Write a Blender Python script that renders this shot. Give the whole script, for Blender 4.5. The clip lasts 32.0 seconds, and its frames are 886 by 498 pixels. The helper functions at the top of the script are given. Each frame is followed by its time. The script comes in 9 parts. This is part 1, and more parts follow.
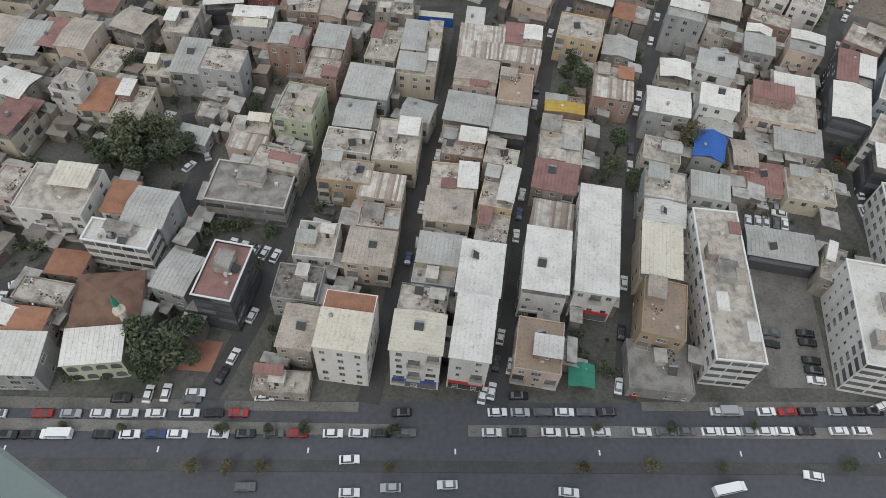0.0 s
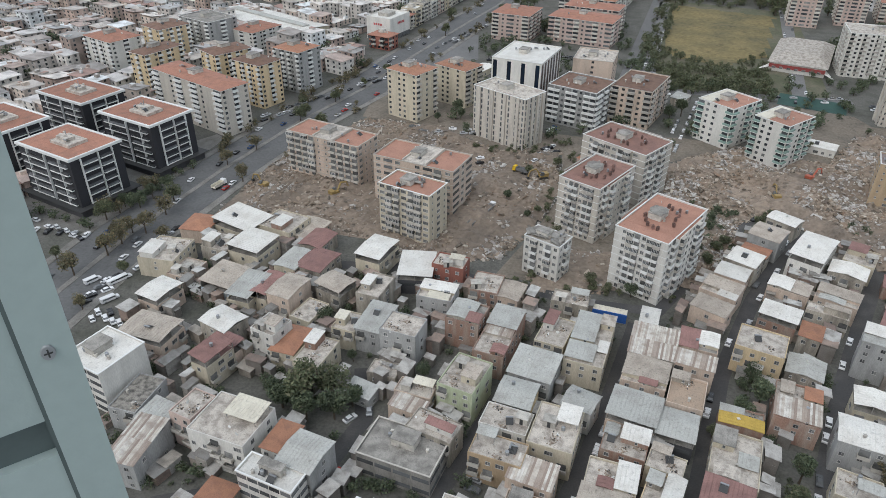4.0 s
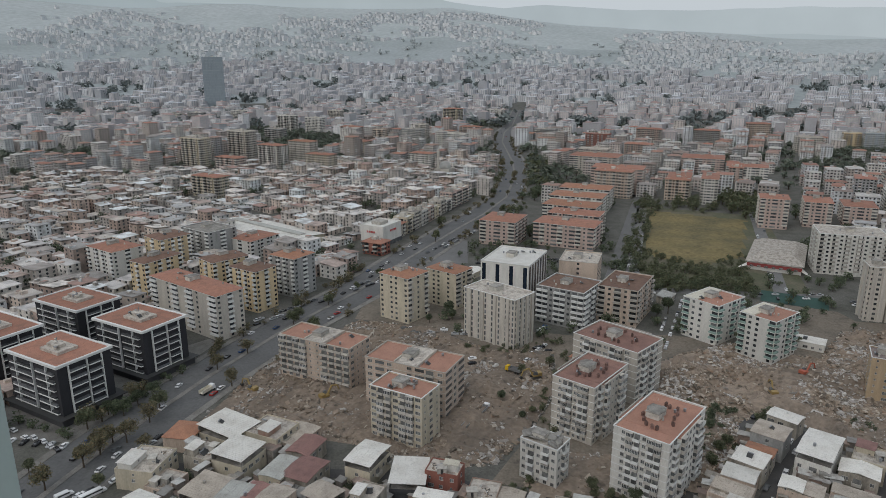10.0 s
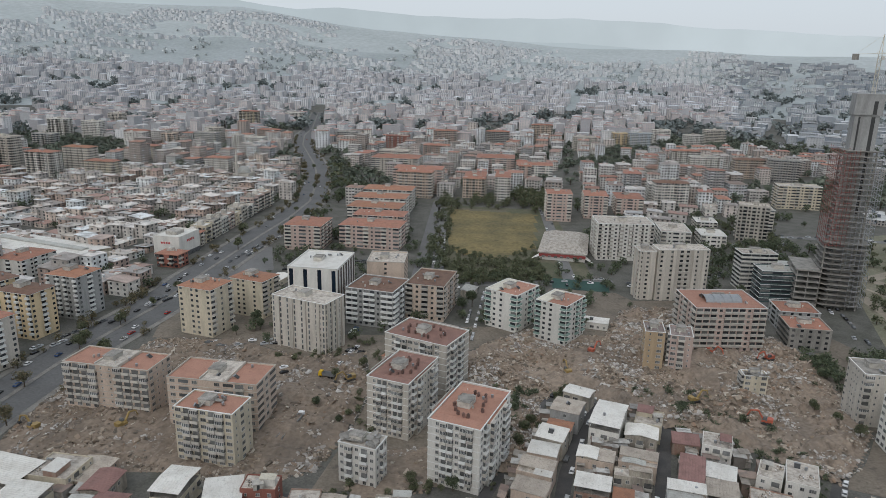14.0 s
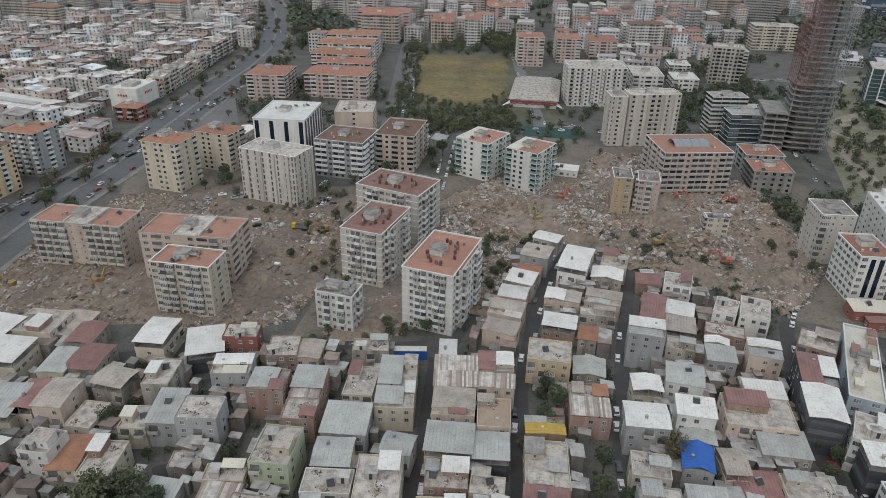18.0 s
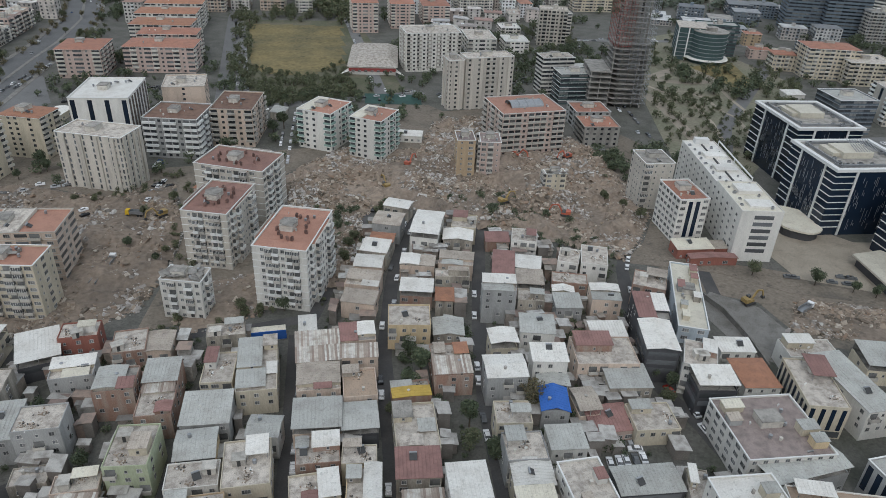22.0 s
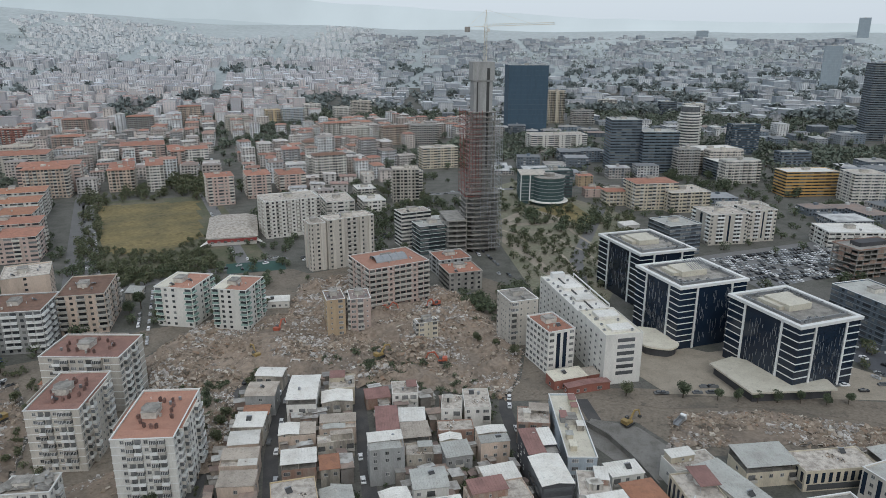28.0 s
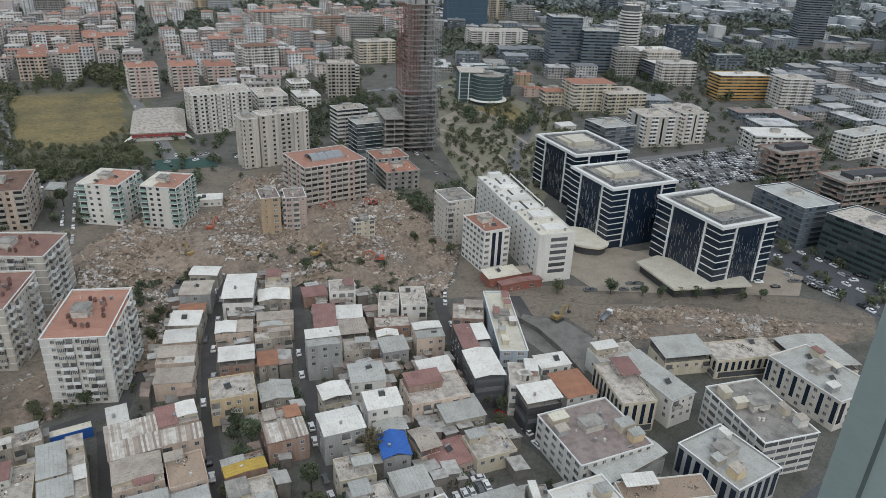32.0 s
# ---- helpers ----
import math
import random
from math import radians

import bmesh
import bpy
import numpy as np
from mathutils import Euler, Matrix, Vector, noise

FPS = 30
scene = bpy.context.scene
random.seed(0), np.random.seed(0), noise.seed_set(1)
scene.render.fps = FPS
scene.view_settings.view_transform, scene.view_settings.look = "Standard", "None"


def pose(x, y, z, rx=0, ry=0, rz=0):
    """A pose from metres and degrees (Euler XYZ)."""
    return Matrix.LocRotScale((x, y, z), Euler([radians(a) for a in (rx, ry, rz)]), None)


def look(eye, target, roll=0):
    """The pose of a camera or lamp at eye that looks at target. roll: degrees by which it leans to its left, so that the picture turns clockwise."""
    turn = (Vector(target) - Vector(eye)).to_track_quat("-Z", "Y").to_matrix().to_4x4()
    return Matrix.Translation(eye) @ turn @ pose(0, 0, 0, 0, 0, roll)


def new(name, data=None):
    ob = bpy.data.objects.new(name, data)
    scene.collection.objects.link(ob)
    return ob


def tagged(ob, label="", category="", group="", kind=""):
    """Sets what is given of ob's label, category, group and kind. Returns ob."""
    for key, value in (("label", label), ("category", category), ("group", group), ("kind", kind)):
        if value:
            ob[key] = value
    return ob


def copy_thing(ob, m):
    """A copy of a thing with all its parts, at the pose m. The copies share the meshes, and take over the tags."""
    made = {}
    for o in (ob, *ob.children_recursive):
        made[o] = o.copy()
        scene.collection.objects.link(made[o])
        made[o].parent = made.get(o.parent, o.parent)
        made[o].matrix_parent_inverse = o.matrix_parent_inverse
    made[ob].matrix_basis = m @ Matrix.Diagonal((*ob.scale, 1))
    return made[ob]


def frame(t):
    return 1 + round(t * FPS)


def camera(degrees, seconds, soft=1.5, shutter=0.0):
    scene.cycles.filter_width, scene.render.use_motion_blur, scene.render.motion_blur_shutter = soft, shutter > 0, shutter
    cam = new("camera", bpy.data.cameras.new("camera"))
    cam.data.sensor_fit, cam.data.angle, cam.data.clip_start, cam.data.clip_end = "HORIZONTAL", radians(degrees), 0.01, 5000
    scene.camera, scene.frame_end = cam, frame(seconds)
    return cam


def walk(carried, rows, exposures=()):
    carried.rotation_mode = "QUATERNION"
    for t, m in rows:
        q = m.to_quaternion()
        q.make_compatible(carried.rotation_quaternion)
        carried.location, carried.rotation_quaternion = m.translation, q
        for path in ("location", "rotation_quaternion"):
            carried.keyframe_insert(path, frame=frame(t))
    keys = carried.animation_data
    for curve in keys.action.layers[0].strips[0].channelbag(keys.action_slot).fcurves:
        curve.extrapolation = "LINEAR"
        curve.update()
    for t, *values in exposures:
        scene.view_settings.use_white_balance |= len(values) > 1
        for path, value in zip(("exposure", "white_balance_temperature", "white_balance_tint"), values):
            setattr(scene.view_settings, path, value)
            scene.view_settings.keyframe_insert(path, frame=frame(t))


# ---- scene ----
# the camera turns on the spot at an open window high in a residential tower
EYE = (0.0, 0.0, 145)
cam = camera(64.87, 32.0, soft=0.5)
TURNS = [  # seconds, tilt, lean, heading
    (0, 35.68, -2.97, 0.06),
    (0.5, 40.22, -1.88, -0.57),
    (1, 44.87, -0.05, 3.87),
    (1.5, 47.64, 0.77, 9.14),
    (2, 50.44, 0.51, 11.79),
    (2.5, 52.37, -0.25, 13.68),
    (4.5, 59.67, -0.25, 15.91),
    (5, 61.42, 0.01, 16.44),
    (5.5, 64.19, 0.09, 17.15),
    (6, 67.56, -0.24, 17.21),
    (6.5, 71.29, -0.33, 17.01),
    (7, 75.57, -0.17, 16.51),
    (7.5, 77.25, 0.00, 16.75),
    (8, 78.15, 0.36, 17.25),
    (8.5, 78.90, 0.44, 17.64),
    (9, 77.66, 0.36, 16.77),
    (9.5, 76.36, 0.27, 15.83),
    (10, 74.35, 0.09, 14.58),
    (10.5, 73.00, -0.22, 12.41),
    (11, 72.85, -0.44, 9.96),
    (11.5, 72.75, -0.30, 9.43),
    (12, 72.51, -0.51, 8.04),
    (12.5, 73.79, -0.64, 6.65),
    (13, 75.15, -1.00, 4.07),
    (13.5, 74.46, -1.18, 1.52),
    (14, 74.69, -1.12, -1.43),
    (14.5, 74.96, -1.11, -3.40),
    (16.5, 67.70, -0.11, -3.76),
    (17, 65.52, 0.10, -3.81),
    (17.5, 63.34, -0.47, -3.94),
    (18, 62.45, -0.90, -4.06),
    (18.5, 61.78, -1.10, -5.41),
    (19, 61.75, -1.56, -6.88),
    (19.5, 61.61, -1.56, -8.80),
    (20, 61.21, -2.30, -11.40),
    (20.5, 60.83, -2.36, -13.38),
    (21, 60.07, -2.05, -13.97),
    (21.5, 60.08, -2.33, -15.15),
    (22, 60.28, -2.38, -16.97),
    (22.5, 61.06, -2.33, -18.90),
    (23, 62.71, -2.02, -19.26),
    (23.5, 65.24, -1.54, -19.63),
    (24, 67.12, -0.79, -19.55),
    (24.5, 69.40, -0.39, -19.90),
    (26.5, 72.98, -0.24, -23.35),
    (27, 72.70, 0.01, -25.27),
    (27.5, 72.48, -0.13, -27.36),
    (28, 73.16, -0.16, -29.22),
    (28.5, 72.98, -0.40, -30.78),
    (29, 71.40, -0.76, -32.73),
    (29.5, 70.82, -1.78, -35.17),
    (30, 70.71, -2.00, -37.20),
    (30.5, 71.20, -1.83, -38.84),
    (31, 71.04, -1.44, -39.34),
    (31.5, 68.57, -1.51, -36.58),
    (32, 65.02, -2.36, -33.89),
]
lean = {0.0: .14, 0.5: .13, 1.0: .09, 1.5: .06, 2.0: .03, 2.5: .01}  # the viewer draws back from the opening
walk(cam, [(t, pose(EYE[0] + lean.get(t, 0) * .64, EYE[1] + lean.get(t, 0) * .77, EYE[2], a, b, c)) for t, a, b, c in TURNS],
     [(0, .18, 6450, 10), (2, .24, 6450, 10), (4, .4, 6250, 10), (6, .38, 6200, 10), (7, .07, 6250, 10), (8, -.22, 6350, 10), (9, -.33, 6400, 10), (10, -.22, 6400, 10), (12, .02, 6400, 10), (14, .0, 6350, 10), (16, .06, 6350, 10), (18, .1, 6300, 10), (22, .1, 6150, 9), (24, .15, 6100, 8), (27, .09, 6150, 8), (29, .06, 6200, 10), (31, .06, 6250, 12), (32, .2, 6250, 9)])

# ---- overcast daylight ----
world = bpy.data.worlds.new("overcast_sky")
scene.world = world
world.use_nodes = True
wn, wl = world.node_tree.nodes, world.node_tree.links
sky = wn.new("ShaderNodeTexSky")
sky.sky_type, sky.sun_disc = "NISHITA", False
sky.sun_elevation, sky.sun_rotation = radians(38), radians(200)
sky.air_density, sky.dust_density = 1.0, 4.0
soft = wn.new("ShaderNodeMixRGB")
soft.inputs[0].default_value = 0.8
soft.inputs[2].default_value = (6.5, 7.0, 7.45, 1)
wl.new(sky.outputs[0], soft.inputs[1])
wl.new(soft.outputs[0], wn["Background"].inputs[0])
wn["Background"].inputs[1].default_value = 0.112
sun = new("sun", bpy.data.lights.new("sun", "SUN"))
sun.data.energy, sun.data.angle, sun.data.color = 0.6, radians(25), (1.0, 0.98, 0.95)
sun.matrix_world = look((0, 0, 400), (150, 300, 0))


# ---- materials ----
def mat(name, colour, rough=0.85, grain=0.22, scale=0.35, metal=0.0, bump=0.15, vary=0.12, stain=None, islands=None, streak=False, spots=0.0):
    """Paint, stone, metal or soil: a base colour with broad stains and fine grain, varied from object to object."""
    m = bpy.data.materials.new(name)
    m.use_nodes = True
    n, l = m.node_tree.nodes, m.node_tree.links
    b = n["Principled BSDF"]
    b.inputs["Roughness"].default_value, b.inputs["Metallic"].default_value = rough, metal
    co, info, mp = n.new("ShaderNodeTexCoord"), n.new("ShaderNodeObjectInfo"), n.new("ShaderNodeMapping")
    if streak:
        mp.inputs["Scale"].default_value = (1, 1, 0.22)
    off = n.new("ShaderNodeVectorMath")
    off.operation = "SCALE"
    off.inputs[0].default_value = (37, 61, 13)
    l.new(info.outputs["Random"], off.inputs["Scale"])
    l.new(co.outputs["Object"], mp.inputs["Vector"])
    l.new(off.outputs[0], mp.inputs["Location"])
    big, fine = n.new("ShaderNodeTexNoise"), n.new("ShaderNodeTexNoise")
    for t, s, d in ((big, scale, 5), (fine, scale * 14, 3)):
        t.inputs["Scale"].default_value, t.inputs["Detail"].default_value = s, d
        l.new(mp.outputs[0], t.inputs["Vector"])
    base = n.new("ShaderNodeRGB").outputs[0]
    base.default_value = (*colour, 1)
    if islands:
        ge, ramp = n.new("ShaderNodeNewGeometry"), n.new("ShaderNodeValToRGB")
        ramp.color_ramp.interpolation = "CONSTANT"
        while len(ramp.color_ramp.elements) < len(islands):
            ramp.color_ramp.elements.new(0.5)
        for i, c in enumerate(islands):
            ramp.color_ramp.elements[i].position, ramp.color_ramp.elements[i].color = i / len(islands), (*c, 1)
        l.new(ge.outputs["Random Per Island"], ramp.inputs[0])
        base = ramp.outputs[0]
    r1 = n.new("ShaderNodeMapRange")
    r1.inputs[1].default_value, r1.inputs[2].default_value = 0.42, 0.68
    l.new(big.outputs["Fac"], r1.inputs[0])
    st = n.new("ShaderNodeMixRGB")
    st.inputs[2].default_value = (*(stain or [c * (1 - 2 * grain) for c in colour]), 1)
    am = n.new("ShaderNodeMath")
    am.operation = "MULTIPLY"
    am.inputs[1].default_value = min(0.9, grain * 2.6)
    l.new(r1.outputs[0], am.inputs[0])
    l.new(am.outputs[0], st.inputs[0])
    l.new(base, st.inputs[1])
    hs = n.new("ShaderNodeHueSaturation")
    v1, v2 = n.new("ShaderNodeMapRange"), n.new("ShaderNodeMapRange")
    v1.inputs[3].default_value, v1.inputs[4].default_value = 1 - vary, 1 + vary
    l.new(info.outputs["Random"], v1.inputs[0])
    v2.inputs[1].default_value, v2.inputs[2].default_value = 0.25, 0.75
    v2.inputs[3].default_value, v2.inputs[4].default_value = 1 - grain * 0.8, 1 + grain * 0.6
    l.new(fine.outputs["Fac"], v2.inputs[0])
    mu = n.new("ShaderNodeMath")
    mu.operation = "MULTIPLY"
    l.new(v1.outputs[0], mu.inputs[0])
    l.new(v2.outputs[0], mu.inputs[1])
    l.new(mu.outputs[0], hs.inputs["Value"])
    l.new(st.outputs[0], hs.inputs["Color"])
    if spots:
        sp, sr, sm = n.new("ShaderNodeTexNoise"), n.new("ShaderNodeMapRange"), n.new("ShaderNodeMixRGB")
        sp.inputs["Scale"].default_value, sp.inputs["Detail"].default_value, sp.inputs["Roughness"].default_value = scale * 5, 4, .7
        l.new(mp.outputs[0], sp.inputs["Vector"])
        sr.inputs[1].default_value, sr.inputs[2].default_value, sr.inputs[4].default_value = .55, .66, spots
        l.new(sp.outputs["Fac"], sr.inputs[0])
        l.new(sr.outputs[0], sm.inputs[0])
        l.new(hs.outputs[0], sm.inputs[1])
        sm.inputs[2].default_value = (*[c * .3 for c in (stain or colour)], 1)
        hs = sm
    l.new(hs.outputs[0], b.inputs["Base Color"])
    bp = n.new("ShaderNodeBump")
    bp.inputs["Strength"].default_value, bp.inputs["Distance"].default_value = bump, 0.05
    l.new(fine.outputs["Fac"], bp.inputs["Height"])
    l.new(bp.outputs[0], b.inputs["Normal"])
    return m


# The last blue-grey entry has distance haze painted in, for the far towers.
WALL = {k: mat("wall_" + k, c, 0.9, g, 0.3, vary=0.1, streak=True) for k, c, g in (
    ("white", (.66, .64, .595), .17), ("cream", (.55, .49, .38), .2), ("beige", (.57, .46, .375), .22), ("grey", (.36, .36, .35), .22),
    ("concrete", (.30, .285, .26), .28), ("ochre", (.45, .34, .22), .2), ("yellow", (.62, .49, .31), .2), ("green", (.44, .48, .33), .2),
    ("pink", (.50, .39, .34), .18), ("blue", (.42, .47, .51), .2), ("redbrick", (.30, .12, .09), .2), ("pale", (.54, .50, .44), .2),
    ("dark", (.07, .07, .075), .2), ("bluedark", (.05, .085, .12), .15), ("orange", (.48, .3, .1), .15), ("black", (.03, .03, .035), .2), ("teal", (.05, .085, .085), .2), ("slate", (.12, .15, .18), .2), ("mist", (.285, .33, .36), .15))}
WALL["brick"] = mat("wall_bare_brick", (.3, .185, .14), 0.92, 0.3, 0.5, stain=(.37, .32, .27), streak=True)
WALL["old"] = mat("wall_stained_render", (.42, .38, .32), 0.92, 0.34, 0.25, streak=True)
ROOF = {k: mat("roof_" + k, c, r, g, s, metal=me, stain=st, spots=.45 if k in ("flat", "grimy", "concrete", "brownflat", "beige") else .3) for k, c, r, g, s, me, st in (
    ("white", (.69, .67, .625), .6, .17, .2, .0, (.45, .41, .36)), ("cream", (.62, .58, .48), .6, .17, .2, 0, (.42, .37, .3)), ("grey", (.42, .42, .392), .75, .22, .2, 0, (.27, .255, .23)),
    ("beige", (.44, .385, .325), .7, .26, .25, 0, (.27, .23, .19)), ("red", (.29, .16, .14), .7, .22, .3, 0, None), ("orange", (.36, .175, .105), .8, .25, .4, 0, (.24, .12, .08)),
    ("brown", (.20, .115, .08), .8, .25, .4, 0, None), ("yellow", (.55, .38, .08), .7, .2, .4, 0, None), ("blue", (.03, .12, .42), .6, .15, .4, 0, None),
    ("flat", (.54, .49, .43), .9, .34, .5, 0, (.26, .225, .195)), ("grimy", (.27, .25, .22), .9, .3, .8, 0, (.04, .038, .034)), ("concrete", (.33, .31, .28), .9, .3, .3, 0, None),
    ("brownflat", (.36, .27, .2), .9, .2, .3, 0, (.24, .2, .16)), ("terracotta", (.37, .175, .118), .85, .24, .3, 0, (.22, .12, .09)), ("mauve", (.29, .235, .215), .9, .3, .4, 0, (.17, .14, .13)), ("dullred", (.27, .15, .118), .85, .24, .3, 0, (.18, .1, .085)), ("salmon", (.4, .212, .152), .85, .2, .3, 0, (.3, .155, .11)), ("greenflat", (.03, .22, .14), .6, .15, .4, 0, None))}
ROOF["corrugated"] = mat("roof_corrugated", (.4, .34, .27), 0.7, 0.25, 0.5, islands=[(.58, .55, .49), (.36, .3, .25), (.52, .47, .41), (.29, .23, .19), (.42, .37, .32), (.6, .57, .52)], stain=(.26, .2, .16))
TRIM = mat("white_trim", (.7, .7, .68), 0.6, 0.08, 0.5)
FRAME = mat("weathered_window_frame", (.47, .455, .43), 0.7, 0.15, 0.8, vary=.35)
RAIL = mat("balcony_parapet", (.5, .47, .42), 0.85, 0.18, 0.5, vary=0.2)
GLASS = mat("window_glass", (.06, .065, .07), 0.12, 0.2, 0.5, bump=0.0, vary=0.5, islands=[(.03, .034, .04), (.06, .065, .072), (.04, .045, .05), (.13, .135, .14), (.05, .055, .06), (.2, .2, .195)])
BLUEGLASS = mat("curtain_wall_glass", (.012, .022, .04), 0.08, 0.15, 0.2, bump=0.0, vary=0.2)
GREENGLASS = mat("green_balcony_glass", (.29, .4, .35), 0.15, 0.15, 0.4, bump=0.0)
DARK = mat("dark_metal", (.05, .05, .05), 0.6, 0.2, 1.0)
STEEL = mat("galvanised_steel", (.35, .36, .37), 0.45, 0.15, 1.0, metal=0.6)
PLASTER = mat("roof_clutter_render", (.52, .49, .44), 0.9, 0.25, 0.6, vary=0.25)
ASPHALT = mat("asphalt", (.175, .172, .168), 0.9, 0.2, 0.08, stain=(.12, .118, .114), spots=.25)
LANE = mat("lane_asphalt", (.062, .06, .06), 0.9, 0.25, 0.15, stain=(.1, .094, .088))
PAVING = mat("paving", (.21, .2, .183), 0.9, 0.3, 0.2, stain=(.13, .12, .105), spots=.35)
PLAZA = mat("pale_plaza_paving", (.335, .29, .23), 0.85, 0.2, 0.15, stain=(.22, .19, .15), spots=.25)
SOIL = mat("town_ground", (.12, .115, .102), 0.95, 0.36, 0.09, stain=(.072, .073, .058), spots=.3)
DUST = mat("dusty_ground", (.2, .168, .133), 0.95, 0.34, 0.06, stain=(.12, .105, .085), bump=0.4, spots=.4)
PARK_LAWN = mat("park_lawn", (.19, .187, .128), 0.95, 0.35, 0.05, stain=(.25, .22, .165), bump=0.4, spots=.3)
RUBBLE_SOIL = mat("crushed_rubble_ground", (.262, .207, .16), 0.95, 0.36, 0.04, stain=(.165, .134, .107), bump=0.8, spots=.5)
CHUNKS = mat("broken_concrete", (.414, .37, .310), 0.95, 0.2, 0.6, islands=[(.362, .29, .226), (.238, .185, .136), (.435, .37, .301), (.145, .112, .085), (.321, .25, .188), (.538, .48, .404), (.279, .19, .132), (.114, .094, .073), (.342, .275, .211), (.290, .225, .164), (.248, .19, .141)])
PALE_CHUNKS = mat("pale_broken_concrete", (.5, .47, .43), 0.95, 0.2, 0.6, islands=[(.45, .42, .385), (.6, .575, .54), (.36, .33, .3), (.17, .15, .13), (.5, .47, .44), (.27, .24, .21)])
BOULEVARD_ASPHALT = mat("dark_boulevard_asphalt", (.08, .083, .092), 0.9, 0.2, 0.06, stain=(.07, .072, .078))
GRASS = mat("dry_grass", (.21, .165, .07), 0.95, 0.4, 0.03, stain=(.1, .09, .045), bump=0.6, spots=.35)
LAWN = mat("lawn", (.1, .105, .06), 0.95, 0.35, 0.06, stain=(.16, .14, .1), bump=0.4, spots=.3)
BARK = mat("bark", (.09, .07, .05), 0.95, 0.25, 2.0)
LEAF = [mat("leaves_" + k, c, 0.8, 0.3, 0.5, islands=i) for k, c, i in (
    ("dark", (.06, .085, .045), [(.085, .11, .06), (.11, .135, .075), (.14, .16, .09), (.065, .088, .05)]),
    ("mid", (.09, .11, .055), [(.11, .13, .065), (.145, .155, .08), (.085, .105, .055), (.165, .16, .095)]),
    ("autumn", (.15, .125, .07), [(.18, .15, .085), (.13, .125, .07), (.22, .175, .095), (.11, .11, .06)]))]
TYRE = mat("tyre_rubber", (.02, .02, .02), 0.8, 0.1, 3)
PAINT = {k: mat("car_paint_" + k, c, 0.25, 0.04, 0.5, bump=0) for k, c in (
    ("white", (.75, .75, .75)), ("silver", (.4, .41, .42)), ("grey", (.13, .135, .14)), ("black", (.02, .02, .022)), ("red", (.35, .03, .025)), ("blue", (.04, .08, .18)), ("yellow", (.65, .42, .03)))}
ORANGE = mat("machine_orange", (.46, .12, .07), 0.5, 0.15, 1)
YELLOW = mat("machine_yellow", (.32, .225, .085), 0.5, 0.15, 1)
RED = mat("red_sign", (.45, .04, .04), 0.5, 0.1, 1)
BLUESIGN = mat("blue_sign", (.05, .1, .3), 0.5, 0.1, 1)


# ---- shapes ----
class Shape:
    """Collects the faces of one mesh, with a material slot for each face."""

    def __init__(self):
        self.v, self.f, self.m = [], [], []

    def poly(self, pts, m=0):
        k = len(self.v)
        self.v.extend(pts)
        self.f.append(tuple(range(k, k + len(pts))))
        self.m.append(m)
        return self

    def hull(self, low, high, m=0, top=None, bottom=True):
        """A closed solid between two rings of as many points."""
        k, n = len(self.v), len(low)
        self.v.extend(low)
        self.v.extend(high)
        for i in range(n):
            j = (i + 1) % n
            self.f.append((k + i, k + j, k + n + j, k + n + i))
            self.m.append(m)
        self.f.append(tuple(range(k + n, k + 2 * n)))
        self.m.append(m if top is None else top)
        if bottom:
            self.f.append(tuple(range(k + n - 1, k - 1, -1)))
            self.m.append(m)
        return self

    def box(self, x0, x1, y0, y1, z0, z1, m=0, top=None):
        a = [(x0, y0), (x1, y0), (x1, y1), (x0, y1)]
        return self.hull([(*p, z0) for p in a], [(*p, z1) for p in a], m, top)

    def tube(self, x, y, z0, z1, r0, r1=None, n=8, m=0):
        r1 = r0 if r1 is None else r1
        c = [(math.cos(2 * math.pi * i / n), math.sin(2 * math.pi * i / n)) for i in range(n)]
        return self.hull([(x + a * r0, y + b * r0, z0) for a, b in c], [(x + a * r1, y + b * r1, z1) for a, b in c], m)

    def bar(self, p, q, r, m=0):
        """A square bar from p to q."""
        p, q = Vector(p), Vector(q)
        t = (q - p).normalized()
        s = t.cross(Vector((0, 0, 1)) if abs(t.z) < 0.9 else Vector((1, 0, 0))).normalized() * r
        u = t.cross(s).normalized() * r
        ring = (s + u, u - s, -s - u, s - u)
        return self.hull([tuple(p + c) for c in ring], [tuple(q + c) for c in ring], m)

    def mesh(self, name, mats):
        me = bpy.data.meshes.new(name)
        me.from_pydata(self.v, [], self.f)
        for x in mats if isinstance(mats, (list, tuple)) else [mats]:
            me.materials.append(x)
        me.polygons.foreach_set("material_index", self.m)
        me.update()
        return me


def part(name, shape, mats, parent, label="", at=None):
    ob = new(name, shape if isinstance(shape, bpy.types.Mesh) else shape.mesh(name, mats))
    ob.parent = parent
    if at is not None:
        ob.matrix_basis = at
    return tagged(ob, label)


def thing(name, m, label, category, group="", kind=""):
    ob = new(name)
    ob.matrix_basis = m
    ob.empty_display_size = 0.5
    return tagged(ob, label, category, group, kind)


def sided(w, d):
    """For each side of a w by d block: its length, and the pose of a thing set u along it at the height z."""
    return [(w, lambda u, z: pose(u, -d / 2, z)), (d, lambda u, z: pose(w / 2, u, z, 0, 0, 90)),
            (w, lambda u, z: pose(-u, d / 2, z, 0, 0, 180)), (d, lambda u, z: pose(-w / 2, -u, z, 0, 0, -90))]


def seen_sides(x, y, rot):
    """The sides that face the tower block from which the town is seen."""
    out = []
    for k in range(4):
        a = radians(rot - 90 + 90 * k)
        if -(x * math.cos(a) + y * math.sin(a)) > 0.06 * math.hypot(x, y):
            out.append(k)
    return out


